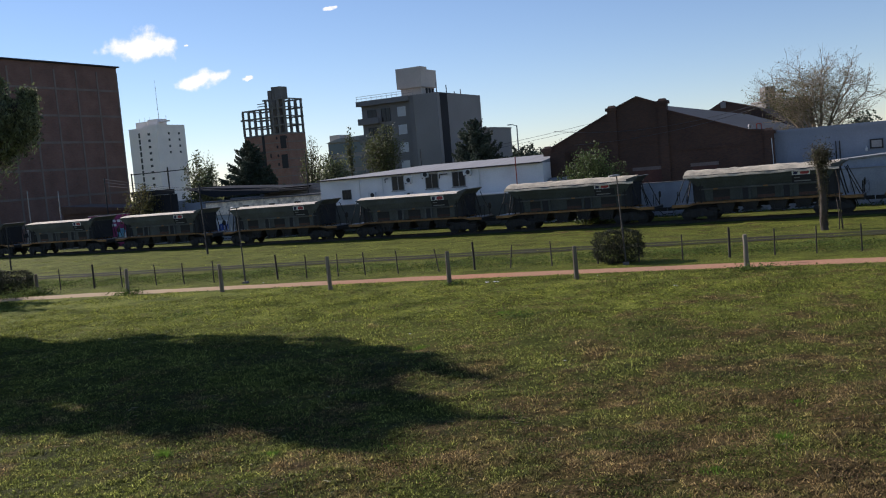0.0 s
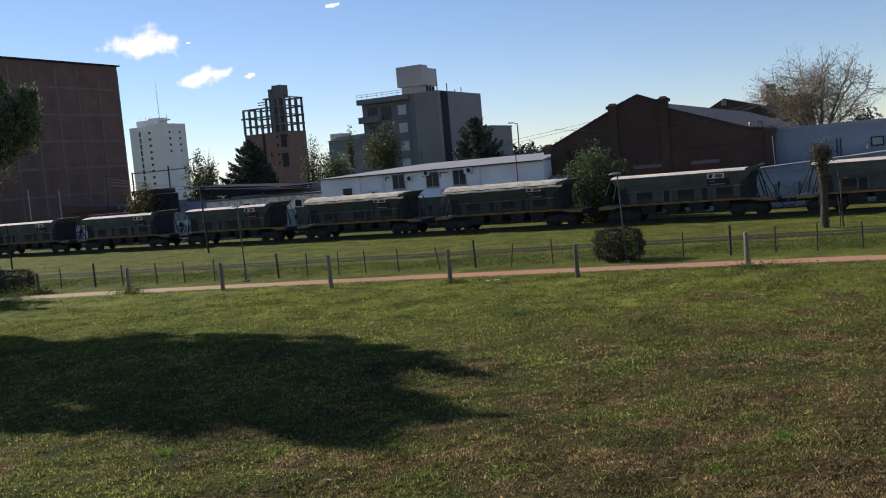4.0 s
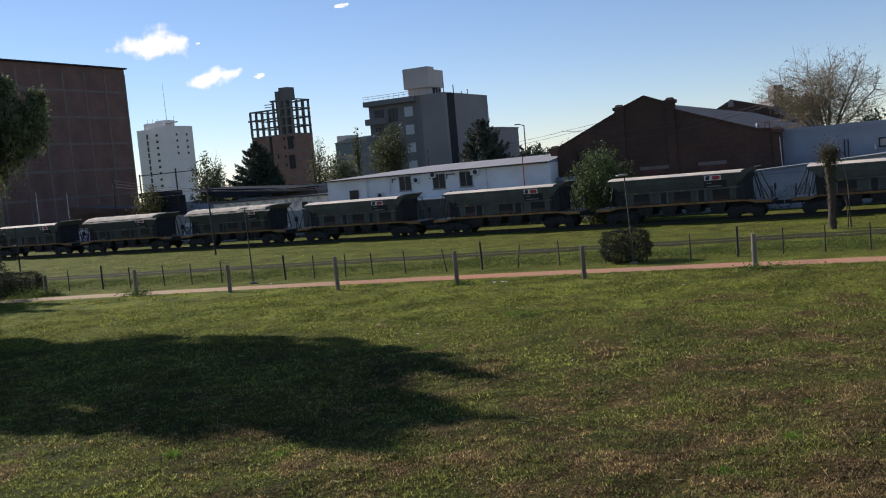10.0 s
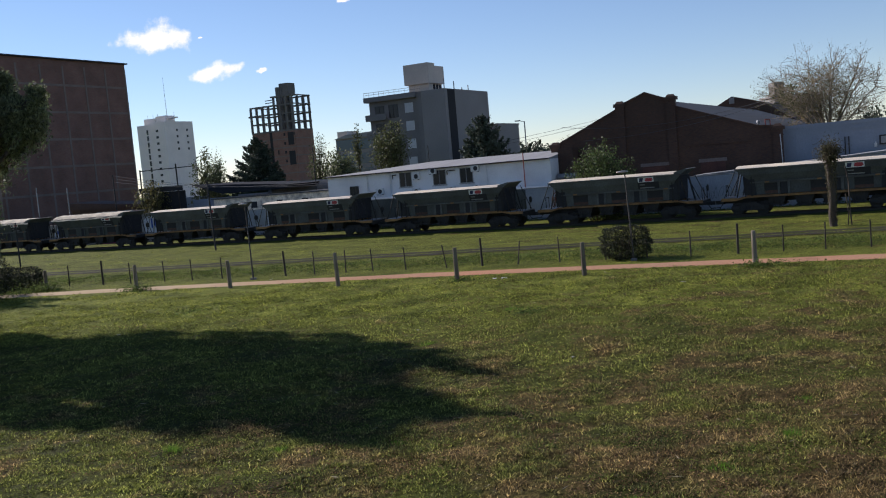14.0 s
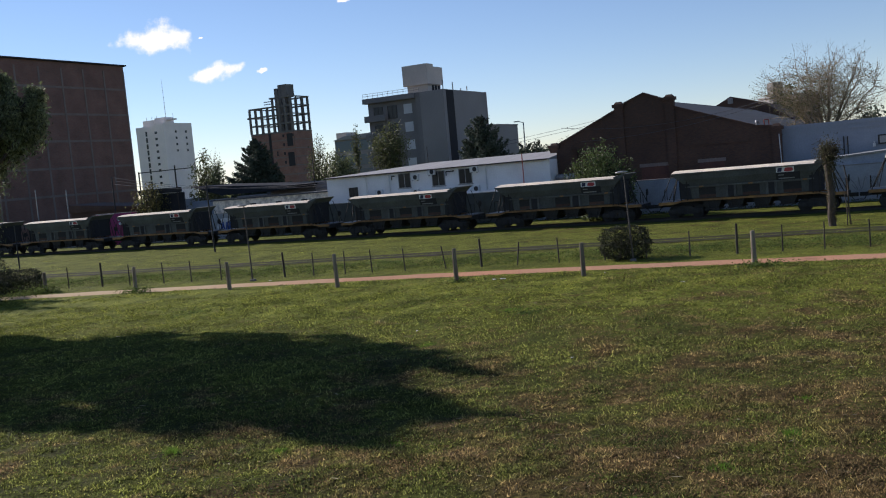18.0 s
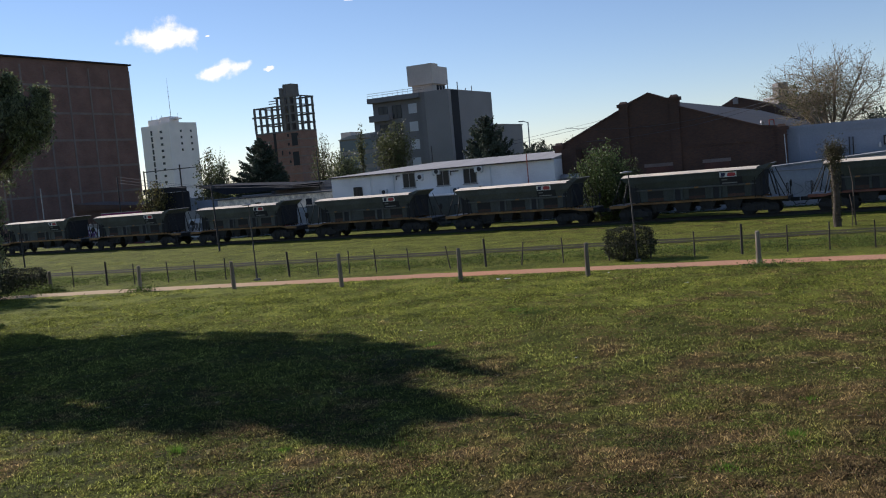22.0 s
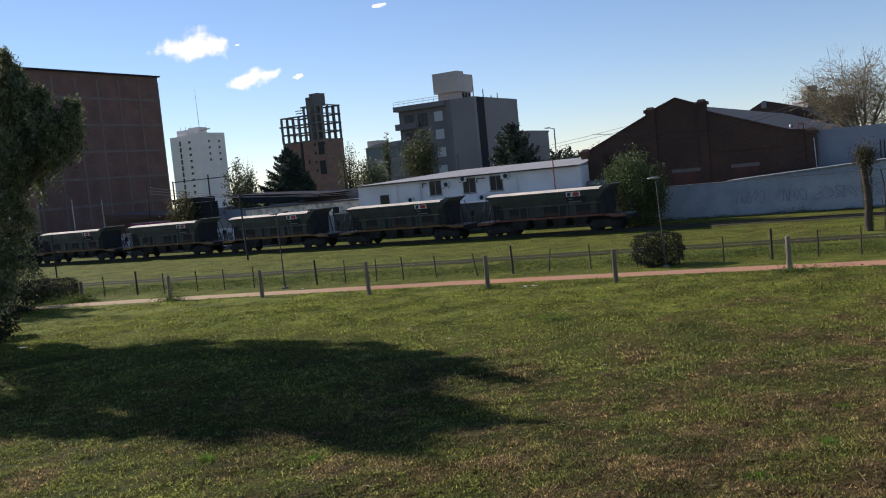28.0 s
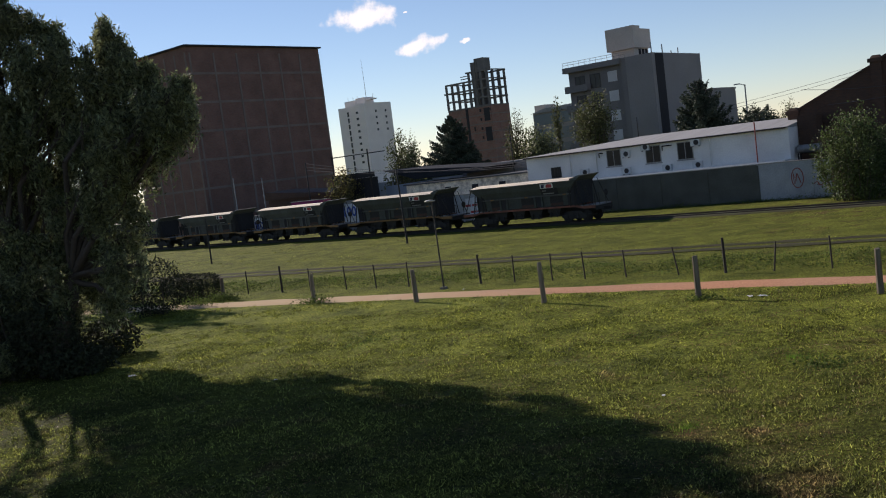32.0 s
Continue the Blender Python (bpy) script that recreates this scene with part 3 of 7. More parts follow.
track_bed("track_bed", YARD.copy(), np.arange(-150, 300.1, 0.7), -0.95, 1.30, 0.05, BED, "dark dirt and old ballast shoulder under the rails")
_a, _b = YARD @ Vector((55.4, -20.1, 0)), YARD @ Vector((85.4, -15.8, 0))
_turn = Matrix.Translation(_a) @ Matrix.Rotation(math.atan2((_b - _a).y, (_b - _a).x), 4, "Z")
track_bed("siding_bed", _turn @ pose(0, 0, 0.05), np.arange(-60, 80, 0.5), -0.45, 0.15, 0.045, BED, "dark dirt beside the old siding rail")
track_bed("siding_bed", _turn @ pose(0, 1.676, 0.03), np.arange(-60, 80, 0.5), -0.40, 0.12, 0.045, BED, "dark dirt beside the old siding rail")

# ---------------------------------------------------------------- yard wall
WALL_V, WALL_H = 8.5, 2.95


def build_wall():
    w = thing("wall_yard", yard(0, WALL_V), "long rendered yard wall behind the tracks with graffiti", "wall", kind="structure")
    for u0, u1, mat, lab, hh in ((-13.7, -2.4, CONCRETE, "grimy concrete wall panel", 2.6), (-2.4, 4.3, PINKWALL, "wall panel painted dull magenta", 3.8),
                                 (4.3, 15, CONCRETE, "grimy concrete wall panel", 3.3), (15, 28.5, WALLGREY, "grey rendered wall panel", 2.8),
                                 (28.5, 54.25, WALLGREEN, "dark green wall panel", WALL_H), (54.25, 130, WALLGREY, "pale grey-blue wall panel", WALL_H)):
        n = max(1, round((u1 - u0) / 4.3))
        for i in range(n):
            a, b = u0 + (u1 - u0) * i / n, u0 + (u1 - u0) * (i + 1) / n
            bm = bmesh.new()
            span(bm, (a, 0, -0.1), (b, 0.22, hh))
            part("panel", bm, mat, w, lab)
            bm = bmesh.new()
            span(bm, (b - 0.13, -0.05, -0.1), (b + 0.13, -0.003, hh - 0.05))
            part("pilaster", bm, mat, w)
        bm = bmesh.new()
        span(bm, (u0, -0.06, hh), (u1, 0.28, hh + 0.07))
        part("coping", bm, CONCRETE, w)
    return w


def blotch(w, u, z, wid, hei, mat, seed, y=-0.004, k=14):
    """An uneven sprayed patch: a flat outline that wobbles, lying just proud of the wall."""
    rng = random.Random(seed)
    bm = bmesh.new()
    v = []
    for i in range(k):
        a = i * math.tau / k
        r = rng.uniform(0.82, 1.08)
        c, s = math.cos(a), math.sin(a)
        q = (abs(c) ** 4 + abs(s) ** 4) ** -0.25
        v.append(bm.verts.new((u + wid / 2 * q * c * r, y, z + hei / 2 * q * s * r)))
    bm.faces.new(v)
    part("spray_patch", bm, mat, w)


def stroke(w, pts, wid, mat, y=-0.008):
    bm = bmesh.new()
    for (a, b), (c, d) in zip(pts, pts[1:]):
        n = Vector((-(d - b), c - a)).normalized() * wid / 2
        bm.faces.new([bm.verts.new(p) for p in ((a + n.x, y, b + n.y), (c + n.x, y, d + n.y), (c - n.x, y, d - n.y), (a - n.x, y, b - n.y))])
    part("spray_line", bm, mat, w)


def scrawl(w, u, z, wid, hei, mat, seed, loops=5, line=0.09, y=-0.008):
    rng = random.Random(seed)
    for i in range(loops):
        x = u + wid * (i / loops - 0.5)
        ww = wid / loops * 0.85
        a1, a2, p1, p2 = rng.choice((1, 2, 3)), rng.choice((1, 2, 3)), rng.uniform(0, 6), rng.uniform(0, 6)
        end = rng.uniform(3.5, 6.3)
        pts = [(x + ww * (0.5 + 0.5 * math.sin(a1 * end * q / 20 + p1)), z + hei * 0.45 * math.sin(a2 * end * q / 20 + p2)) for q in range(21)]
        stroke(w, pts, line, mat, y)


def ring(w, u, z, rx, rz, mat, line=0.12):
    stroke(w, [(u + rx * math.cos(a * math.tau / 14), z + rz * math.sin(a * math.tau / 14)) for a in range(15)], line, mat)


def build_graffiti(w):
    for u, wid, base, ink, seed in ((-8.5, 3.6, PAINTWHITE, PAINTBLUE, 1), (-4.6, 3.2, PAINTWHITE, PAINTVIOLET, 2), (13.0, 3.2, PAINTWHITE, PAINTBLACK, 5), (18.2, 3.4, PAINTWHITE, PAINTBLUE, 7)):
        blotch(w, u, 1.4 if base is PAINTPINK else 1.35, wid, 2.5 if base is PAINTPINK else 2.1, base, seed)
        scrawl(w, u, 1.4, wid * 0.8, 1.1, ink, seed, 4, 0.2)
    blotch(w, 7.3, 1.85, 3.9, 2.7, PAINTWHITE, 4)
    txt = bpy.data.curves.new("spray_letters", "FONT")
    txt.body, txt.size, txt.align_x, txt.space_character, txt.offset = "100", 1.5, "CENTER", 1.0, 0.05
    tmp = bpy.data.objects.new("spray_letters", txt)
    me = bpy.data.meshes.new_from_object(tmp)
    bpy.data.objects.remove(tmp)
    me.materials.append(PAINTBLUE)
    part("spray_letters", me, None, w, "blue painted numerals", m=pose(7.3, -0.009, 1.62, 90))
    for x0, x1, z in ((0.9, 1.5, 3.02), (1.65, 2.2, 3.05), (2.35, 3.1, 3.05), (1.3, 2.2, 2.55)):     # rows of white writing on the magenta field
        stroke(w, [(x0, z), (x1, z + 0.02)], 0.30, PAINTWHITE)
    blotch(w, 2.9, 1.45, 1.5, 1.5, PAINTCYAN, 61)
    blotch(w, 3.4, 1.0, 0.5, 1.3, PAINTWHITE, 62, -0.007)
    stroke(w, [(0.6, 0.6), (1.0, 2.0), (1.3, 0.9)], 0.12, PAINTVIOLET)
    for u in (57.4, 60.4):                      # two red oval outlines filled with loose strokes
        ring(w, u, 1.65, 0.46, 0.78, REDPAINT, 0.07)
        scrawl(w, u, 1.6, 0.6, 0.9, REDPAINT, int(u), 2, 0.045)
    scrawl(w, 58.9, 1.1, 1.0, 0.35, REDPAINT, 12, 2, 0.05)
    for u, wid, seed in ((72.0, 2.4, 21), (75.2, 2.6, 22), (78.6, 3.4, 23), (83.0, 3.0, 24), (87.5, 3.6, 25), (92.5, 4.0, 26)):
        scrawl(w, u, 1.5, wid, 1.1, PAINTBLACK if u < 84 else REDPAINT, seed, 4, 0.045)
    span_u = 25.3                               # white painted field with two lines of red writing
    blotch(w, span_u, 1.35, 3.4, 2.2, PAINTWHITE, 41)
    for x0, x1, z in ((-1.4, -0.5, 1.65), (-0.35, 0.3, 1.68), (0.45, 1.35, 1.7), (-0.6, 0.1, 1.0), (0.2, 0.9, 1.0)):
        stroke(w, [(span_u + x0, z), (span_u + x1, z + 0.02)], 0.22, INKRED)


WALL = build_wall()
build_graffiti(WALL)

# ---------------------------------------------------------------- buildings


def window_part(parent, x, y, z, w, h, axis="x", mat=GLASS, frame_mat=METALDARK, bars=1, deep=0.06, name="window"):
    """A framed window on a wall plane; axis is the wall's direction in the parent's space, and deep its set towards -y or +x."""
    bm = bmesh.new()
    t = 0.06
    flat = (lambda a, b, c: (a, b, c)) if axis == "x" else (lambda a, b, c: (b, a, c))
    span(bm, flat(x - w / 2, y, z - h / 2), flat(x + w / 2, y - deep, z - h / 2 + t))
    span(bm, flat(x - w / 2, y, z + h / 2 - t), flat(x + w / 2, y - deep, z + h / 2))
    for a in (x - w / 2, x + w / 2 - t):
        span(bm, flat(a, y, z - h / 2 + t), flat(a + t, y - deep, z + h / 2 - t))
    win = part(name, bm, frame_mat, parent)
    for i in range(1, bars + 1):
        a = x - w / 2 + (w - t) * i / (bars + 1)
        part("glazing_bar", span(bmesh.new(), flat(a, y, z - h / 2 + t + 0.002), flat(a + t, y - deep * 0.96, z + h / 2 - t - 0.002)), frame_mat, win)
    bm = bmesh.new()
    span(bm, flat(x - w / 2 + t, y - deep * 0.2, z - h / 2 + t), flat(x + w / 2 - t, y - deep * 0.5, z + h / 2 - t))
    part("pane", bm, mat, win)
    return win


def low_white_building():
    b = thing("workshop_building", yard(0, 10.0), "long low white-rendered building with grey hipped roof", "building")
    bm = bmesh.new()
    span(bm, (31.1, 0, -0.1), (56.5, 12, 5.6))
    part("wall", bm, WHITEPAINT, b)
    bm = bmesh.new()
    v = [bm.verts.new(p) for p in ((30.9, -0.25, 5.61), (56.5, -0.25, 5.61), (56.5, 12.2, 5.61), (30.9, 12.2, 5.61), (40.5, 6, 6.4), (56.5, 6, 6.4),
                                   (30.9, -0.25, 5.71), (56.5, -0.25, 5.71))]
    for f in ((0, 1, 7, 6), (6, 7, 5, 4), (1, 2, 5, 7), (2, 3, 4, 5), (3, 0, 6, 4), (3, 2, 1, 0)):
        bm.faces.new([v[i] for i in f])
    part("roof", bm, PALEROOF, b)
    bm = bmesh.new()
    tube(bm, (31, -0.3, 5.64), (56.4, -0.3, 5.64), 0.07, n=6)
    part("gutter", bm, METALDARK, b)
    bm = bmesh.new()
    span(bm, (37.0, -1.3, 2.98), (56.5, -0.02, 3.12))
    part("ledge", bm, WHITEPAINT, b)
    for x, z in ((40.7, 4.76), (44.62, 4.70), (47.63, 4.70)):
        win = window_part(b, x, -0.002, z, 1.45, 1.5, bars=1, frame_mat=CONCRETE)
        bm = bmesh.new()
        span(bm, (x - 0.82, -0.12, z - 0.84), (x + 0.82, -0.004, z - 0.76))
        part("sill", bm, CONCRETE, win)
    window_part(b, 34.4, -0.002, 4.0, 1.1, 1.0, bars=2)
    for x in (38.9, 49.9, 36.1):
        bm = bmesh.new()
        tube(bm, (x, -0.09, 3.2), (x, -0.09, 5.5), 0.05, n=6)
        part("downpipe", bm, METALWHITE, b)
    for x, y0 in ((39.3, 40.2), (45.6, 47.0)):
        bm = bmesh.new()
        tube(bm, (x, -0.2, 5.3), (y0 - 0.5, -0.2, 5.3), 0.06, n=6)
        tube(bm, (x, -0.2, 5.3), (x, -0.2, 4.9), 0.06, n=6)
        part("duct", bm, METALDARK, b)
    for x, z in ((42.0, 5.0), (43.95, 5.4), (48.7, 5.3), (41.9, 3.5), (45.9, 3.4), (48.7, 3.4), (37.6, 3.75)):
        ac = solid("air_conditioner", span(bmesh.new(), (-0.42, -0.32, -0.3), (0.42, 0, 0.3)), METALWHITE, yard(x, 9.997, z),
                   "white outdoor air-conditioning unit on a bracket on the wall", "air conditioner", "air conditioners on the white building")
        bm = bmesh.new()
        tube(bm, (0.1, -0.322, 0), (0.1, -0.335, 0), 0.23, n=14)
        part("fan_grille", bm, METALDARK, ac)
        for k in (-0.3, 0.3):
            part("bracket", span(bmesh.new(), (k - 0.02, -0.3, -0.36), (k + 0.02, -0.004, -0.3)), METALDARK, ac)
    bm = bmesh.new()
    tube(bm, (0, 0, 0), (-0.02, 0, 6.35), 0.055, n=8)
    p = solid("vent_pole", bm, REDPAINT, yard(54.25, 8.9, 0), "slim red-painted steel pole beside the white building", "pole")
    tank = thing("roof_equipment", yard(57.6, 11.2, 3.0), "grey steel tank on a stand against the brick warehouse", "tank")
    bm = bmesh.new()
    tube(bm, (-0.9, 0, 0.75), (0.9, 0, 0.75), 0.35, n=14)
    part("tank", bm, STEELGREY, tank)
    bm = bmesh.new()
    for x in (-0.8, 0.8):
        for y in (-0.3, 0.3):
            span(bm, (x - 0.04, y - 0.04, -3.0), (x + 0.04, y + 0.04, 0.45))
    part("stand", bm, METALDARK, tank)


def brick_warehouse():
    b = thing("brick_warehouse", yard(0, 14.0), "old dark red-brick warehouse with a stepped gable and grey sheet roof", "warehouse")
    front = [(55.4, -0.1), (76.55, -0.1), (76.55, 6.62), (74.6, 6.85), (67.5, 9.3), (67.5, 10.05), (66.7, 10.1), (64.72, 10.85), (62.75, 10.1),
             (61.95, 9.85), (61.95, 9.55), (55.4, 6.6)]
    bm = bmesh.new()
    extrude(bm, front, 0, 0.5)
    part("gable_wall", bm, BRICKOLD, b)
    for x, top in ((62.3, 10.2), (67.1, 10.35), (55.6, 6.95), (76.3, 6.75)):
        bm = bmesh.new()
        span(bm, (x - 0.42, -0.16, -0.1), (x + 0.42, -0.003, top - 0.35))
        part("pilaster", bm, BRICKOLD, b)
        bm = bmesh.new()
        span(bm, (x - 0.55, -0.3, top - 0.35), (x + 0.55, 0.6, top - 0.05))
        box(bm, (x, 0.15, top + 0.06), (0.8, 0.7, 0.22), taper=0.6)
        part("pilaster_cap", bm, BRICKOLD, b)
    for (a, za), (c, zc) in (((55.4, 6.6), (61.9, 9.55)), ((62.8, 10.1), (64.72, 10.85)), ((64.72, 10.85), (66.6, 10.1)), ((67.5, 9.3), (74.6, 6.85)), ((74.6, 6.85), (76.6, 6.62))):
        bm = bmesh.new()
        extrude(bm, [(a, za - 0.02), (c, zc - 0.02), (c, zc + 0.14), (a, za + 0.14)], -0.12, 0.56)
        part("coping", bm, BRICKOLD, b)
    for x0, x1, z in ((56.2, 61.6, 5.6), (68, 74, 5.6), (63, 66.5, 6.6)):
        bm = bmesh.new()
        span(bm, (x0, -0.1, z), (x1, -0.004, z + 0.22))
        part("string_course", bm, BRICKOLD, b)
    for x, ww in ((59.2, 2.0), (65.4, 2.6), (70.6, 2.2)):
        part("lintel", span(bmesh.new(), (x - ww / 2 - 0.15, -0.06, 4.05), (x + ww / 2 + 0.15, -0.004, 4.36)), BEAM, b, "dull beige lintel")
        part("bricked_up_window", span(bmesh.new(), (x - ww / 2, -0.03, 1.6), (x + ww / 2, -0.004, 4.05)), REDBAND, b, "red bricked-up window opening")
    bm = bmesh.new()
    extrude(bm, [(55.5, -0.1), (76.4, -0.1), (76.4, 5.9), (64.72, 10.2), (55.5, 6.2)], 0.5, 62)
    part("hall", bm, BRICKOLD, b)
    for s in (1, -1):
        bm = bmesh.new()
        x1, x0 = (76.7, 64.70) if s > 0 else (55.2, 64.74)
        extrude(bm, [(x0, 10.24), (x1, 5.86 if s > 0 else 6.2), (x1, 5.96 if s > 0 else 6.3), (x0, 10.38)], 0.51, 62.2)
        for k in range(22):
            y = 1.5 + k * 2.8
            span(bm, (x0 - 0.02, y, 10.38), (x0 + 0.02, y + 0.05, 10.40))
        part("roof", bm, SHEETROOF, b)
    part("side_wing", span(bmesh.new(), (56.55, -2.0, -0.1), (58.0, -0.32, 6.4)), BRICKOLD, b)
    # raised hall behind
    bm = bmesh.new()
    extrude(bm, [(56.84, 0), (73.51, 0), (73.51, 6.76), (70.67, 8.12), (66.1, 11.33), (61.16, 12.81), (58.82, 11.57), (56.84, 10.46)], 62.4, 82)
    part("rear_hall", bm, BRICKOLD, b)
    bm = bmesh.new()
    span(bm, (60.79, 62.1, 11.7), (61.53, 62.39, 12.62))
    part("louvre", bm, CONCRETE, b)
    bm = bmesh.new()
    tube(bm, (74.56, 0.9, 6.5), (74.56, 0.9, 7.15), 0.11, n=8)
    tube(bm, (74.56, 0.9, 7.15), (74.62, 0.9, 7.34), 0.19, n=8)
    part("vent_pipe", bm, STEELGREY, b)
    bm = bmesh.new()
    for p, q in (((75.2, 0.9, 6.4), (75.15, 0.9, 7.38)), ((75.15, 0.9, 7.38), (75.55, 0.9, 7.38)), ((75.55, 0.9, 7.38), (75.6, 0.9, 6.4))):
        tube(bm, p, q, 0.05, n=6)
    part("ladder_hoop", bm, REDPAINT, b, "red tubular hoop")
    bm = bmesh.new()
    tube(bm, (76.62, -0.12, 2.9), (76.5, -0.12, 6.0), 0.06, n=6)
    part("downpipe", bm, METALWHITE, b)


def right_building():
    b = thing("pale_blue_building", yard(0, 14.6), "long pale blue-white rendered building with a flat parapet", "building")
    bm = bmesh.new()
    span(bm, (76.6, 0, -0.1), (122, 16, 6.35))
    part("wall", bm, BLUEWHITE, b)
    bm = bmesh.new()
    span(bm, (76.58, -0.12, 6.35), (122, 16.1, 6.62))
    part("parapet", bm, BLUEWHITE, b)
    bm = bmesh.new()
    span(bm, (76.95, -0.10, 5.93), (122, -0.004, 6.07))
    part("string_course", bm, BLUEWHITE, b)
    for x in (77.4, 86.4):
        bm = bmesh.new()
        span(bm, (x, -0.06, 0), (x + 0.25, -0.003, 5.92))
        part("pilaster", bm, BLUEWHITE, b)
    for x in (81.62, 81.92):
        bm = bmesh.new()
        tube(bm, (x, -0.09, 3.6), (x, -0.09, 5.24), 0.045, n=6)
        tube(bm, (x, -0.09, 5.24), (x, 0.02, 5.24), 0.045, n=6)
        part("downpipe", bm, METALDARK, b)
    meter = part("meter_box", span(bmesh.new(), (84.27, -0.16, 4.37), (85.3, -0.004, 5.17)), METALDARK, b, "dark grey wall box")
    part("cover", span(bmesh.new(), (84.40, -0.19, 4.48), (85.18, -0.162, 5.06)), CONCRETE, meter)
    bm = bmesh.new()
    tube(bm, (83.98, -0.14, 4.2), (83.98, -0.14, 4.5), 0.11, n=10)
    tube(bm, (83.98, -0.14, 4.5), (83.98, -0.02, 4.62), 0.05, n=6)
    part("wall_lamp", bm, METALWHITE, b, "white wall lamp")
    sh = thing("lean_to_shed", yard(0, 8.8), "lean-to shed with a sloping pale sheet roof behind the wall", "shed")
    bm = bmesh.new()
    extrude(bm, [(70.2, -0.1), (104, -0.1), (104, 4.9), (90, 4.15), (82.4, 3.66), (70.2, 2.95)], 0.05, 4.4)
    part("wall", bm, WALLGREY, sh)
    bm = bmesh.new()
    extrude(bm, [(70.0, 2.97), (82.4, 3.68), (90, 4.17), (104, 4.92), (104, 5.02), (90, 4.27), (82.4, 3.78), (70.0, 3.07)], -0.15, 4.6)
    part("roof", bm, PALEROOF, sh)


def tall_brick_building():
    """Unfinished block of concrete frame and hollow brick, its long side square to the tracks."""
    b = thing("tall_brick_block", yard(-32.4, 18.2), "tall windowless brick block with a concrete frame grid", "building")
    H, L, W = 27.8, 26.4, 16.5
    bm = bmesh.new()
    span(bm, (-W, 0, -0.1), (0, L, H))
    part("wall", bm, BRICKFACE, b)
    bm = bmesh.new()
    span(bm, (-W - 0.3, -0.35, H), (0.45, L + 0.35, H + 0.22))
    part("roof", bm, BLACKFACE, b)
    for i in range(7):
        y = L - 0.14 - 4.27 * i
        bm = bmesh.new()
        span(bm, (0.003, y - 0.16, 0), (0.06, y + 0.16, H - 0.9))
        part("column", bm, BEAM, b)
    for k in range(7):
        z = H - 3.95 - 4.25 * k
        if z > 0.3:
            bm = bmesh.new()
            span(bm, (0.002, 0, z - 0.17), (0.045, L, z + 0.17))
            part("beam", bm, BEAM, b)
            bm = bmesh.new()
            span(bm, (-W, -0.045, z - 0.17), (0, -0.002, z + 0.17))
            part("beam", bm, BEAM, b)
    for i in range(7):
        x = -0.2 - (W - 0.4) * i / 6
        bm = bmesh.new()
        span(bm, (x - 0.16, -0.06, 0), (x + 0.16, -0.003, H - 0.9))
        part("column", bm, BEAM, b)
    return b


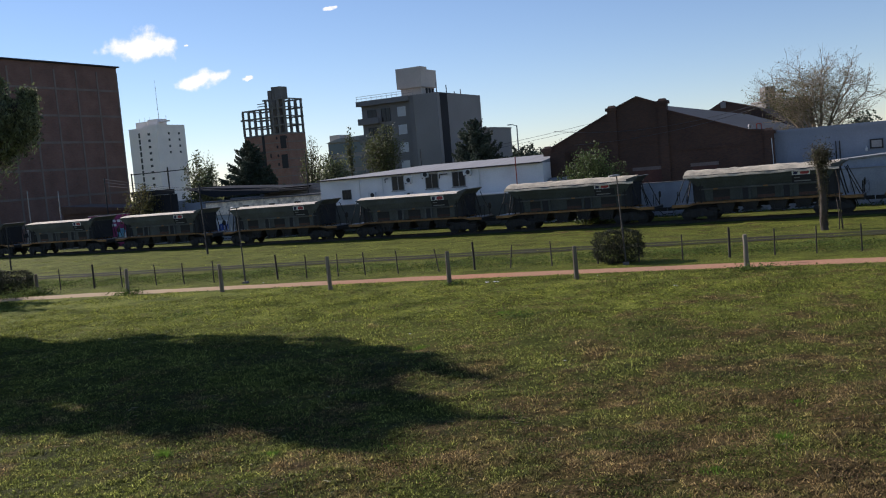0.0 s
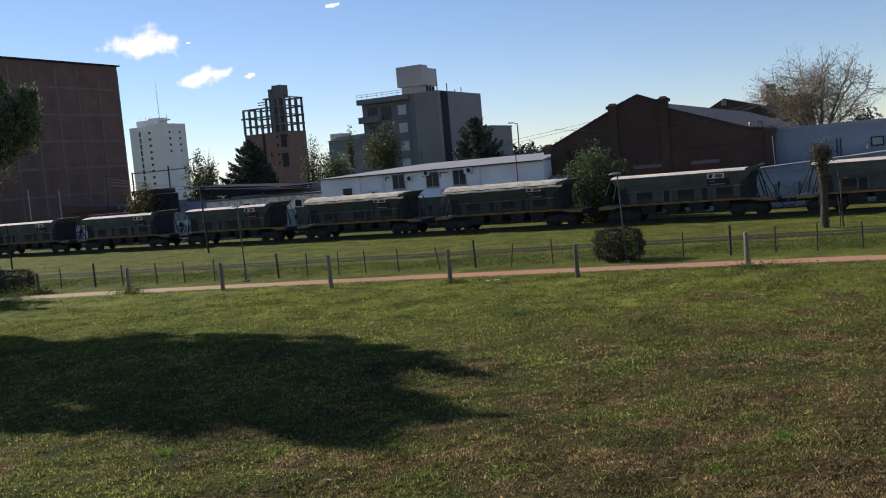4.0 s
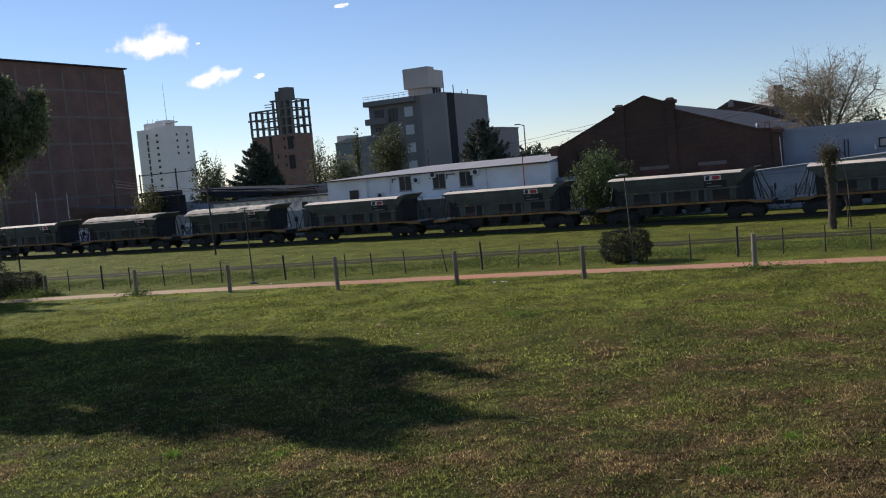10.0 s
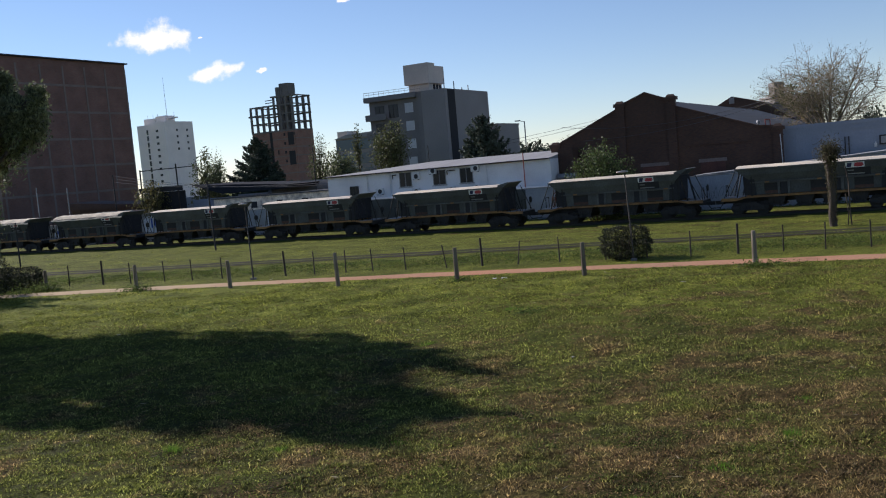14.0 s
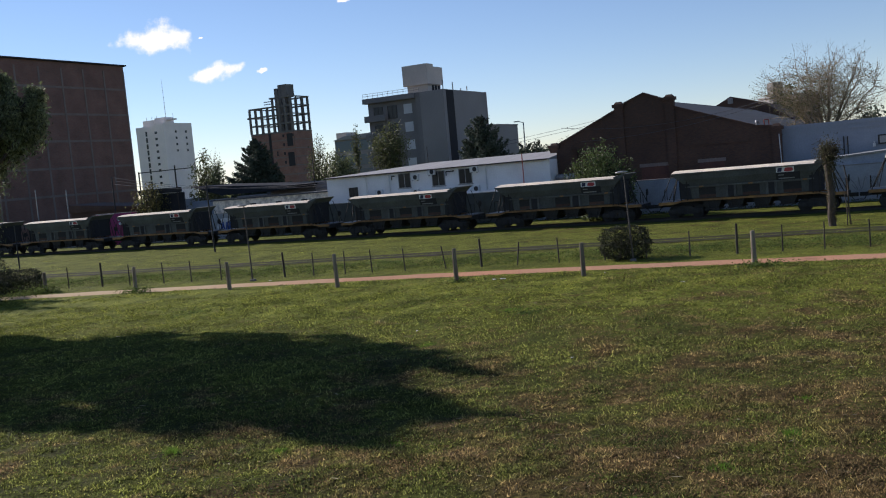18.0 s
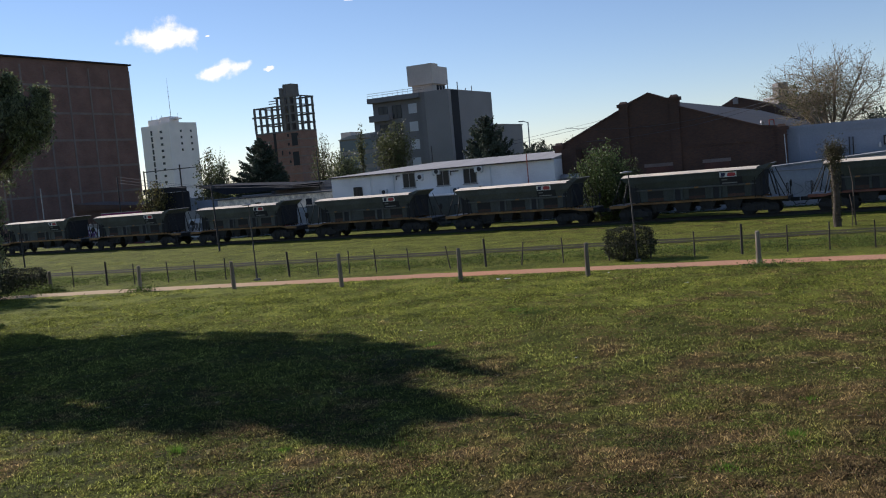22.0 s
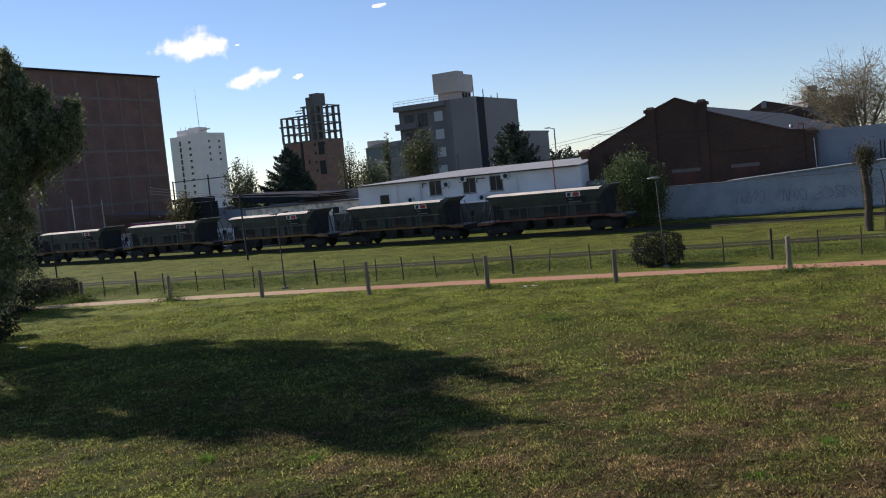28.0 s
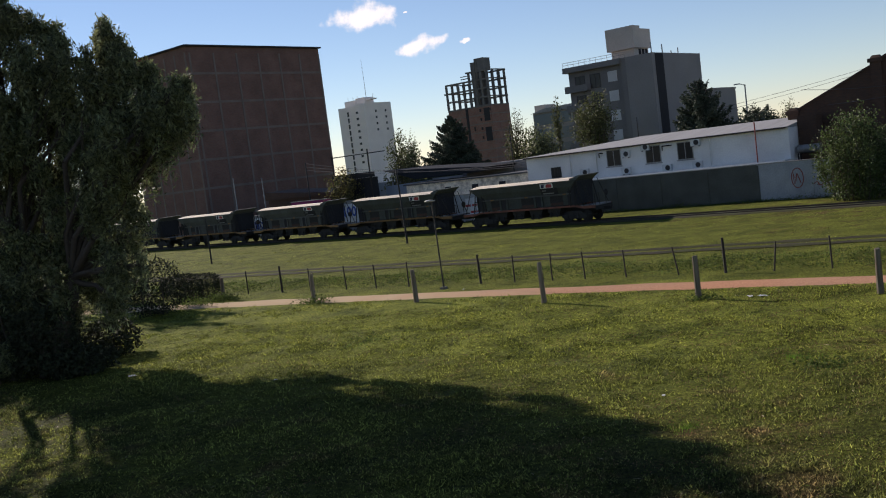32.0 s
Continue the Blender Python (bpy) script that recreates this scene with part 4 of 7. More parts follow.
def grey_apartments():
    b = thing("grey_apartment_block", yard(21.8, 56.9), "six-storey grey apartment block with a beige rooftop tank", "apartment building")
    bm = bmesh.new()
    span(bm, (-5.0, 0, -0.1), (0, 15.9, 18.0))
    part("wall", bm, GREYFACE, b)
    bm = bmesh.new()
    span(bm, (-14.1, 0.35, -0.1), (-5.0, 15.9, 17.2))
    part("front_wall", bm, DARKFACE, b)
    bm = bmesh.new()
    span(bm, (-14.6, -0.5, 17.2), (-5.0, 15.9, 18.0))
    part("roof_slab", bm, DARKFACE, b)
    bm = bmesh.new()
    span(bm, (-5.02, -0.03, 0), (-4.2, 0.34, 17.99))
    part("fin", bm, DARKFACE, b)
    bm = bmesh.new()
    span(bm, (0.004, 0.9, 0), (0.05, 3.4, 17.9))
    part("dark_recess", bm, BLACKFACE, b)
    for k in range(6):
        z = 15.7 - 2.85 * k
        if z < 1:
            continue
        win = window_part(b, -6.7, 0.345, z, 1.5, 1.5, mat=BLIND, frame_mat=METALWHITE, bars=0)
        for x in (-9.6, -12.2):
            win = window_part(b, x, 0.345, z - 0.25, 1.7, 2.1, bars=1)
        bm = bmesh.new()
        span(bm, (-14.5, -0.5, z - 1.5), (-10.6, 0.34, z - 1.36))
        bal = part("balcony", bm, DARKFACE, b)
        bm = bmesh.new()
        span(bm, (-14.5, -0.5, z - 1.36), (-10.6, -0.42, z - 0.5))
        span(bm, (-14.5, -0.42, z - 1.36), (-14.42, 0.3, z - 0.5))
        part("parapet", bm, DARKFACE, bal)
    # roof terrace rail, tank room and tank
    bm = bmesh.new()
    for i in range(12):
        x = -14.5 + i * 0.95
        tube(bm, (x, -0.4, 18.0), (x, -0.4, 18.75), 0.03, n=4)
    for z in (18.4, 18.75):
        tube(bm, (-14.5, -0.4, z), (-4.05, -0.4, z), 0.03, n=4)
    part("railing", bm, STEELGREY, b)
    bm = bmesh.new()
    span(bm, (-7.5, 2.2, 18.0), (-3.8, 6.6, 19.3))
    part("tank_room", bm, BEIGE, b)
    bm = bmesh.new()
    span(bm, (-7.9, 1.6, 19.3), (-3.4, 3.8, 22.5))
    part("tank", bm, BEIGE, b)
    bm = bmesh.new()
    span(bm, (-7.3, 3.81, 19.3), (-3.4, 6.9, 22.1))
    part("tank", bm, BEIGE, b)
    for y in (3.6, 4.6, 5.6):
        bm = bmesh.new()
        span(bm, (-3.796, y, 18.2), (-3.76, y + 0.7, 19.2))
        part("louvre", bm, BLACKFACE, b)
    for x, y, z in ((-0.6, 1.2, 1.6), (-0.4, 4.2, 1.3), (-0.5, 9.5, 0.9), (-0.4, 7.0, 0.4)):
        bm = bmesh.new()
        tube(bm, (x, y, 18), (x, y, 18 + z), 0.09, n=6)
        part("antenna", bm, STEELGREY, b)
    nb = thing("grey_annex", yard(24.5, 74), "plain grey rendered block beyond the apartments", "building")
    bm = bmesh.new()
    span(bm, (-9, 0, -0.1), (-1.8, 9, 12.3))
    part("wall", bm, GREYFACE, nb)
    bm = bmesh.new()
    span(bm, (-9.1, -0.1, 12.3), (-1.7, 9.1, 12.55))
    part("roof", bm, GREYFACE, nb)


def white_tower():
    p = YARD.inverted() @ Vector((-119.8, 430, 0))
    b = thing("white_tower_block", yard(p.x, p.y), "tall white residential tower with small windows", "tower block")
    H = 38.6
    bm = bmesh.new()
    span(bm, (-18.9, 0, 0), (-6.0, 16.8, H - 0.6))
    span(bm, (-6.0, -1.6, 0), (0, 16.8, H))
    part("wall", bm, TOWERWHITE, b)
    bm = bmesh.new()
    span(bm, (-15.5, 1.5, H - 0.6), (-8.5, 9, H + 2.2))
    span(bm, (-8.5, 2, H), (-2.5, 8, H + 2.9))
    span(bm, (-2.5, 3, H + 1.4), (1.5, 6, H + 2.0))
    part("penthouse", bm, TOWERWHITE, b)
    bm = bmesh.new()
    tube(bm, (-4.2, 5, H + 2.9), (-4.4, 5, H + 21.0), 0.16, 0.05, n=4)
    for k in range(6):
        span(bm, (-4.6, 4.9, H + 5 + k * 2.4), (-4.0, 5.1, H + 5.1 + k * 2.4))
    part("mast", bm, STEELGREY, b)
    for x in (-15.4, -9, 1.2, -12):
        bm = bmesh.new()
        tube(bm, (x, 4, H), (x, 4, H + 4.2), 0.1, n=4)
        part("antenna", bm, STEELGREY, b)
    for k in range(11):
        z = H - 4 - 2.9 * k
        window_part(b, -12.6, -0.003, z, 1.1, 2.3, bars=0)
        if k < 9:
            window_part(b, -5.0, -1.603, z, 1.5, 1.1, bars=0)
        if k < 4:
            for y in (6.0, 12.6):
                part("window", span(bmesh.new(), (0.003, y - 0.55, z - 0.55), (0.06, y + 0.55, z + 0.55)), GLASS, b)


def frame_tower():
    """Stalled tower: open concrete frame above, brick infill below."""
    p = YARD.inverted() @ Vector((-48.6, 338, 0))
    b = thing("unfinished_tower", yard(p.x, p.y), "unfinished tower with open concrete frame above brick infill", "tower block")
    W, D, fl, n = 19.5, 11.0, 3.12, 12
    low = 8                                     # storeys closed with brick
    for k in range(low, n + 1):
        z = fl * k
        x0 = -9.5 if k == n else -W - (0.9 if k == n - 2 else 0)
        for y0, y1 in ((0, 0.4), (D - 0.4, D)):
            part("beam", span(bmesh.new(), (x0, y0, z - 0.59), (0.3, y1, z)), RAWCON, b)
        for x in (x0 + 0.25, -9.7, 0.0):
            part("cross_beam", span(bmesh.new(), (x - 0.2, 0.41, z - 0.4), (x + 0.25, D - 0.41, z - 0.02)), RAWCON, b)
    for k in range(1, low):
        part("slab", span(bmesh.new(), (-W, 0, fl * k - 0.4), (0.3, D, fl * k)), BEAM, b)
    for i in range(8):
        x = -W + 0.2 + i * (W - 0.4) / 7
        top = fl * n if x > -9.6 else fl * (n - 1)
        for y in (0.31, 3.6, 7.3, D - 0.31):
            if -9.6 < x < -6.2 and 1 < y < 9:
                continue
            part("column", span(bmesh.new(), (x - 0.36, y - 0.3, low * fl), (x + 0.36, y + 0.3, top - 0.6)), RAWCON, b)
    for y in (3.4, 7.4):
        part("column", span(bmesh.new(), (-0.2, y - 0.2, low * fl), (0.25, y + 0.2, fl * n - 0.43)), RAWCON, b)
    bm = bmesh.new()
    span(bm, (-W + 0.1, 0.02, -0.1), (0.28, D - 0.02, low * fl - 0.43))
    part("infill", bm, BRICKRED, b)
    bm = bmesh.new()
    span(bm, (-9.2, 3.0, low * fl), (-7.7, D - 3, fl * n + 3.4))
    span(bm, (-7.69, 3.4, low * fl), (-6.6, 8.0, fl * n + 4.6))
    span(bm, (-6.59, 3.6, fl * n + 0.02), (-3.9, 8.0, fl * n + 4.6))
    part("core", bm, RAWCON, b)
    for k in range(2):
        bm = bmesh.new()
        span(bm, (-13.2, 1.5, fl * (n - 1) + 0.9 + 0.9 * k), (-9.6, 1.7, fl * (n - 1) + 1.2 + 0.9 * k))
        part("stub_beam", bm, RAWCON, b)
    part("lift_slot", span(bmesh.new(), (-11.4, -0.03, 0.2), (-10.2, -0.004, low * fl - 0.5)), BLACKFACE, b)
    for x, z, ww, hh in ((-1.9, 21.6, 2.6, 4.6), (-1.9, 14.6, 2.8, 5.0), (-4.7, 23.2, 0.8, 1.0), (-4.7, 20.0, 0.8, 1.0), (-4.7, 16.8, 0.8, 1.0), (-4.7, 13.6, 0.8, 1.0), (-0.3, 23.2, 0.5, 1.0), (-8.0, 17.0, 0.6, 1.6)):
        part("opening", span(bmesh.new(), (x - ww / 2, -0.03, z - hh / 2), (x + ww / 2, -0.004, z + hh / 2)), BLACKFACE, b)


def glass_office():
    p = YARD.inverted() @ Vector((-12.8, 205, 0))
    b = thing("glass_office_block", yard(p.x, p.y), "low office block with bands of blue glass", "office building")
    bm = bmesh.new()
    span(bm, (-9.5, 0, 0), (0, 12, 14.2))
    part("wall", bm, GREYFACE, b)
    for k in range(4):
        bm = bmesh.new()
        span(bm, (-9.3, -0.06, 2.0 + 3.2 * k), (-0.2, -0.004, 4.3 + 3.2 * k))
        part("glass_band", bm, GLASSBLUE, b)
        bm = bmesh.new()
        span(bm, (0.004, 0.3, 2.0 + 3.2 * k), (0.06, 11.7, 4.3 + 3.2 * k))
        part("glass_band", bm, GLASSBLUE, b)
    bm = bmesh.new()
    extrude(bm, [(-9.8, 14.2), (0.3, 14.2), (0.3, 15.2), (-6.5, 15.0)], -0.4, 12.3)
    part("roof", bm, PALEROOF, b)
    bm = bmesh.new()
    span(bm, (-9.6, 1, 14.2), (-6.9, 5, 15.9))
    part("roof_room", bm, BEIGE, b)


def left_sheds():
    """Old low sheds and a peeling wall between the brick block and the white building."""
    s = thing("peeling_wall_shed", yard(0, 10.6), "low old shed with peeling cream render", "shed")
    bm = bmesh.new()
    span(bm, (14.5, 0, -0.1), (31.0, 6, 4.25))
    part("wall", bm, PEEL, s)
    bm = bmesh.new()
    extrude(bm, [(14.2, 4.25), (31.0, 4.25), (31.0, 4.4), (14.2, 4.4)], -0.2, 6.2)
    part("roof", bm, SHEETROOF, s)
    bm = bmesh.new()
    span(bm, (17.5, 7, 4.2), (31.0, 13, 5.4))
    span(bm, (17.2, 6.9, 5.4), (31.2, 13.2, 5.55))
    part("upper_storey", bm, GREYFACE, s)
    for x in (20.4, 24.0, 27.5):
        bm = bmesh.new()
        span(bm, (x - 0.4, -0.05, 3.0), (x + 0.4, -0.004, 3.7))
        part("opening", bm, BLACKFACE, s)
    c = thing("dark_canopy_shed", yard(10.0, 12.0), "open shed with a dark blue-grey pitched roof", "shed")
    bm = bmesh.new()
    extrude(bm, [(0, 6.2), (4.7, 4.85), (14.0, 4.9), (14.6, 5.35), (8.2, 5.75)], 0, 7)
    part("roof", bm, SLATE, c)
    bm = bmesh.new()
    span(bm, (-0.5, 0.6, -0.1), (10, 6.5, 4.4))
    part("wall", bm, BLUEWHITE, c)
    f = thing("pergola_frame", yard(0, 11.0), "rusty open frame of posts and beams over the sheds", "frame")
    for x, top in ((2.9, 8.55), (8.8, 8.9)):
        part("post", span(bmesh.new(), (x - 0.06, 0, -0.1), (x + 0.06, 0.12, top)), RAIL, f)
    part("beam", extrude(bmesh.new(), [(2.9, 8.35), (11.4, 8.36), (11.4, 8.46), (2.9, 8.47)], 0.13, 0.23), RAIL, f)
    part("beam", span(bmesh.new(), (2.6, -0.12, 5.7), (9.6, -0.004, 6.3)), BLACKFACE, f, "deep dark lower beam")
    part("back_panel", span(bmesh.new(), (2.75, 0.5, -0.1), (9.4, 0.6, 5.68)), BLACKFACE, f, "dark sheet back")
    g = thing("rear_wall", yard(0, 25.0), "long low grey wall behind the sheds", "wall", kind="structure")
    for k in range(9):
        part("panel", span(bmesh.new(), (-14 + 5 * k, 0, -0.1), (-9 + 5 * k, 0.25, 4.3 + 0.2 * (k % 3))), RAWCON if k % 2 else CONCRETE, g)
    k = thing("rusty_shed", yard(-8.5, 13.0), "rusty dark brown sheet-metal shed", "shed")
    bm = bmesh.new()
    span(bm, (-3.5, 0, -0.1), (8.5, 5, 4.2))
    part("wall", bm, BRICKOLD, k)
    bm = bmesh.new()
    extrude(bm, [(-3.9, 4.2), (8.9, 4.2), (8.9, 4.45), (-3.9, 5.3)], -0.3, 5.3)
    part("roof", bm, BRICKOLD, k)
    h = thing("far_house", pose(66.4, 172, 0), "far pale house with a small stair tower", "house")
    bm = bmesh.new()
    span(bm, (-2.5, 0, 0), (6, 8, 13.8))
    part("wall", bm, GREYFACE, h)
    bm = bmesh.new()
    span(bm, (-2.4, 0, 13.8), (-0.6, 3, 16.2))
    part("stair_tower", bm, DARKFACE, h)


low_white_building()
brick_warehouse()
right_building()
tall_brick_building()
grey_apartments()
white_tower()
frame_tower()
glass_office()
left_sheds()

# ---------------------------------------------------------------- hopper wagons
PITCH, AXLE_R, RAIL_TOP = 14.879, 0.46, 0.12


def hopper_meshes():
    """The pieces that every wagon shares: x along the wagon, y away from the camera, z above the rail."""
    M = {}

    def keep(name, bm, mat):
        M[name] = mesh_of(name, bm, mat)

    # hopper shell: ends slope under the overhanging top
    bm = bmesh.new()
    rings = []
    for z, hx, hy in ((1.45, 4.25, 1.18), (2.35, 4.40, 1.20), (2.95, 5.15, 1.42), (3.42, 5.65, 1.50)):
        rings.append([bm.verts.new((sx * hx * (0.93 if sx > 0 and z > 2.5 else 1), sy * hy, z)) for sx, sy in ((-1, -1), (1, -1), (1, 1), (-1, 1))])
    for a, b in zip(rings, rings[1:]):
        for i in range(4):
            bm.faces.new((a[i], a[(i + 1) % 4], b[(i + 1) % 4], b[i]))
    bm.faces.new(rings[0][::-1])
    bm.faces.new(rings[-1])
    keep("hopper", bm, WAGON)
    # flat covers, slightly domed in four lids
    bm = bmesh.new()
    extrude(bm, [(-1.5, 3.421), (1.5, 3.421), (1.48, 3.45), (0.8, 3.59), (0.3, 3.63), (-0.3, 3.63), (-0.8, 3.59), (-1.48, 3.45)], -5.6, 4.7, "x")
    keep("roof_cover", bm, COVER)
    bm = bmesh.new()
    extrude(bm, [(4.71, 3.424), (5.25, 3.424), (5.75, 3.76), (5.6, 3.80), (4.71, 3.58)], -1.5, 1.5)
    keep("roof_end", bm, WAGON)
    bm = bmesh.new()
    span(bm, (-5.65, -1.54, 3.36), (5.25, -1.49, 3.46))
    span(bm, (-5.65, 1.49, 3.36), (5.25, 1.54, 3.46))
    keep("top_rail", bm, WAGONPANEL)
    # side ledge and ribs
    bm = bmesh.new()
    span(bm, (-4.6, -1.34, 2.32), (4.6, -1.19, 2.42))
    span(bm, (-4.6, 1.19, 2.32), (4.6, 1.34, 2.42))
    keep("side_ledge", bm, WAGONPANEL)
    bm = bmesh.new()
    box(bm, (0, 0, 0), (0.16, 0.14, 0.9))
    keep("rib", bm, WAGONPANEL)
    # flat dark panel: the shade of a side recess is in its colour
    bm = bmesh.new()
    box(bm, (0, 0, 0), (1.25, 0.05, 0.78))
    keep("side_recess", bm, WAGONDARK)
    bm = bmesh.new()
    box(bm, (0, -0.029, -0.27), (1.22, 0.012, 0.22))
    keep("rust_band", bm, RUST)
    bm = bmesh.new()
    box(bm, (0, 0, 0), (0.46, 0.03, 0.84))
    keep("side_opening", bm, BLACKFACE)
    for name, mat in (("sill", SILL), ("sill_red", SILLRED)):
        bm = bmesh.new()
        for y in (-1.32, 1.20):
            span(bm, (-4.9, y, 1.26), (4.9, y + 0.12, 1.41))
            for s in (-1, 1):
                extrude(bm, [(s * 4.9, 1.26), (s * 5.6, 1.10), (s * 5.6, 1.26), (s * 4.9, 1.41)], y, y + 0.12)
                span(bm, (s * 5.6, y, 1.08), (s * 6.75, y + 0.12, 1.30))
        keep(name, bm, mat)
    bm = bmesh.new()
    span(bm, (-6.75, -0.28, 0.86), (6.75, 0.28, 1.2))
    for s in (-1, 1):
        span(bm, (s * 6.62, -1.3, 0.9), (s * 6.8, 1.3, 1.24))
    keep("centre_beam", bm, WAGONDARK)
    # chutes
    bm = bmesh.new()
    extrude(bm, [(-0.72, 1.28), (0.72, 1.28), (0.46, 0.62), (-0.46, 0.62)], -1.12, 1.12)
    span(bm, (-0.56, -1.2, 0.50), (0.56, 1.2, 0.60))
    for x in (-0.3, 0.3):
        span(bm, (x - 0.05, -1.24, 0.44), (x + 0.05, -1.13, 0.9))
    bmesh.ops.recalc_face_normals(bm, faces=bm.faces)
    keep("chute", bm, WAGONDARK)
    bm = bmesh.new()
    tube(bm, (-0.55, 0, 0.75), (0.55, 0, 0.75), 0.2, n=10)
    keep("brake_cylinder", bm, WAGONDARK)
    # end platform, posts, ladder, rails
    bm = bmesh.new()
    span(bm, (5.3, -1.25, 1.24), (6.75, 1.25, 1.32))
    keep("platform", bm, STEELGREY)
    bm = bmesh.new()
    for y in (-1.2, 1.2):
        tube(bm, (5.6, y, 1.3), (5.1, y * 1.08, 3.4), 0.05, n=6)
        tube(bm, (6.55, y, 1.3), (5.6, y * 1.1, 3.38), 0.035, n=6)
    for y in (-0.85, -0.4, 0.4, 0.85):
        span(bm, (4.55, y - 0.06, 1.3), (4.67, y + 0.06, 2.9))
    keep("end_post", bm, WAGONDARK)
    bm = bmesh.new()
    for y in (-1.28, -0.92):
        tube(bm, (6.35, y, 0.55), (5.72, y, 3.35), 0.025, n=5)
    for k in range(8):
        t = k / 7.5
        tube(bm, (6.35 - 0.62 * t, -1.28, 0.6 + 2.75 * t), (6.35 - 0.62 * t, -0.92, 0.6 + 2.75 * t), 0.02, n=5)
    keep("ladder", bm, WAGONDARK)
    bm = bmesh.new()
    tube(bm, (6.7, -1.2, 1.25), (6.7, -1.2, 2.2), 0.03, n=5)
    tube(bm, (6.7, -1.2, 2.2), (6.7, -0.5, 2.2), 0.03, n=5)
    tube(bm, (6.7, -0.5, 1.25), (6.7, -0.5, 2.2), 0.03, n=5)
    keep("handrail", bm, WAGONDARK)
    bm = bmesh.new()
    tube(bm, (6.72, 0.5, 1.2), (6.72, 0.5, 2.3), 0.035, n=6)
    tube(bm, (6.76, 0.5, 2.15), (6.82, 0.5, 2.15), 0.26, n=14)
    keep("handbrake", bm, WAGONDARK)
    bm = bmesh.new()
    span(bm, (6.8, -0.14, 0.82), (7.40, 0.14, 1.1))
    tube(bm, (6.9, -0.4, 0.95), (7.15, -0.25, 0.55), 0.03, n=5)
    tube(bm, (7.15, -0.25, 0.55), (7.42, -0.1, 0.6), 0.03, n=5)
    keep("coupler", bm, WAGONDARK)
    # bogie side frame and wheelset
    bm = bmesh.new()
    for y in (-1.02, 1.02):
        extrude(bm, [(-1.35, 0.42), (-0.55, 0.30), (0.55, 0.30), (1.35, 0.42), (1.35, 0.62), (0.7, 0.72), (0.45, 0.92), (-0.45, 0.92), (-0.7, 0.72), (-1.35, 0.62)], y - 0.07, y + 0.07)
        for x in (-0.2, 0.2):
            tube(bm, (x, y * 1.02, 0.35), (x, y * 1.02, 0.68), 0.12, n=8)
        for x in (-0.9, 0.9):
            box(bm, (x, y * 1.06, 0.5), (0.3, 0.16, 0.3))
    span(bm, (-0.3, -1.1, 0.55), (0.3, 1.1, 0.86))
    keep("bogie", bm, WAGONDARK)
    bm = bmesh.new()
    for y in (-0.84, 0.84):
        tube(bm, (0, y - 0.065, 0), (0, y + 0.065, 0), AXLE_R, n=24)
        s = 1 if y > 0 else -1
        tube(bm, (0, y - s * 0.065, 0), (0, y - s * 0.095, 0), AXLE_R + 0.03, n=24)
        tube(bm, (0, y + s * 0.065, 0), (0, y + s * 0.12, 0), 0.13, n=10)
        for k in range(5):
            a = k * math.tau / 5
            box(bm, (0.27 * math.cos(a), y + s * 0.07, 0.27 * math.sin(a)), (0.08, 0.02, 0.08))
    tube(bm, (0, -0.8, 0), (0, 0.8, 0), 0.08, n=8)
    keep("wheelset", bm, WAGONDARK)
    # markings
    bm = bmesh.new()
    span(bm, (-0.62, -0.008, -0.19), (0.62, 0, 0.19))
    keep("sign_plate", bm, PLATE)
    bm = bmesh.new()
    extrude(bm, [(-0.56, -0.15), (-0.26, -0.15), (-0.18, 0.15), (-0.48, 0.15)], -0.016, -0.009)
    keep("emblem_blue", bm, INK)
    bm = bmesh.new()
    extrude(bm, [(-0.08, -0.1), (0.08, -0.15), (0.42, -0.15), (0.56, -0.05), (0.5, 0.12), (0.2, 0.15), (0.0, 0.12)], -0.016, -0.009)
    keep("emblem_red", bm, INKRED)
    bm = bmesh.new()
    span(bm, (-0.5, -0.008, 0.1), (-0.1, 0, 0.18))
    keep("stencil_bar_short", bm, LETTER)
    bm = bmesh.new()
    span(bm, (-0.5, -0.008, -0.16), (0.62, 0, -0.08))
    keep("stencil_bar", bm, LETTER)
    bm = bmesh.new()
    span(bm, (-0.66, -0.004, -0.34), (1.0, 0, 0.34))
    keep("stencil_field", bm, BLACKFACE)
    bm = bmesh.new()
    span(bm, (-0.16, -0.01, -0.05), (0.16, 0, 0.05))
    keep("reflector", bm, SILL)
    # solid black block that paints the shade under each sloping end
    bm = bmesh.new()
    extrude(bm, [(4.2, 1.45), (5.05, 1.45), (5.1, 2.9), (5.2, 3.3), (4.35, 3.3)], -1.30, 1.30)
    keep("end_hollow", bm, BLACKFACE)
    bm = bmesh.new()
    span(bm, (-0.04, -0.03, 0), (0.04, 0.03, 1.75))
    keep("end_bar", bm, WAGONDARK)
    # draped canvas with a wavy hem
    bm = bmesh.new()
    rng = random.Random(5)
    rows_ = []
    for i in range(29):
        x = -5.72 + 11.0 * i / 28
        hem = 3.24 + 0.025 * math.sin(i * 1.1) + rng.uniform(-0.02, 0.02)
        b = 0.025 * math.sin(i * 2.3) + rng.uniform(-0.02, 0.02)
        rows_.append([bm.verts.new(p) for p in ((x, -1.62 + b * 0.4, hem), (x, -1.56, hem + 0.16), (x, -0.8, 3.74 + b), (x, 0, 3.84 + b), (x, 0.8, 3.74 - b), (x, 1.56, 3.42), (x, 1.62, hem + 0.05))])
    for a, b in zip(rows_, rows_[1:]):
        for i in range(6):
            f = bm.faces.new((a[i], b[i], b[i + 1], a[i + 1]))
            f.smooth = True
    keep("tarpaulin", bm, TARP)
    for k in ("hopper", "top_rail", "side_ledge", "rib"):
        dark = M[k].copy()
        dark.materials[0] = WAGONBLACK
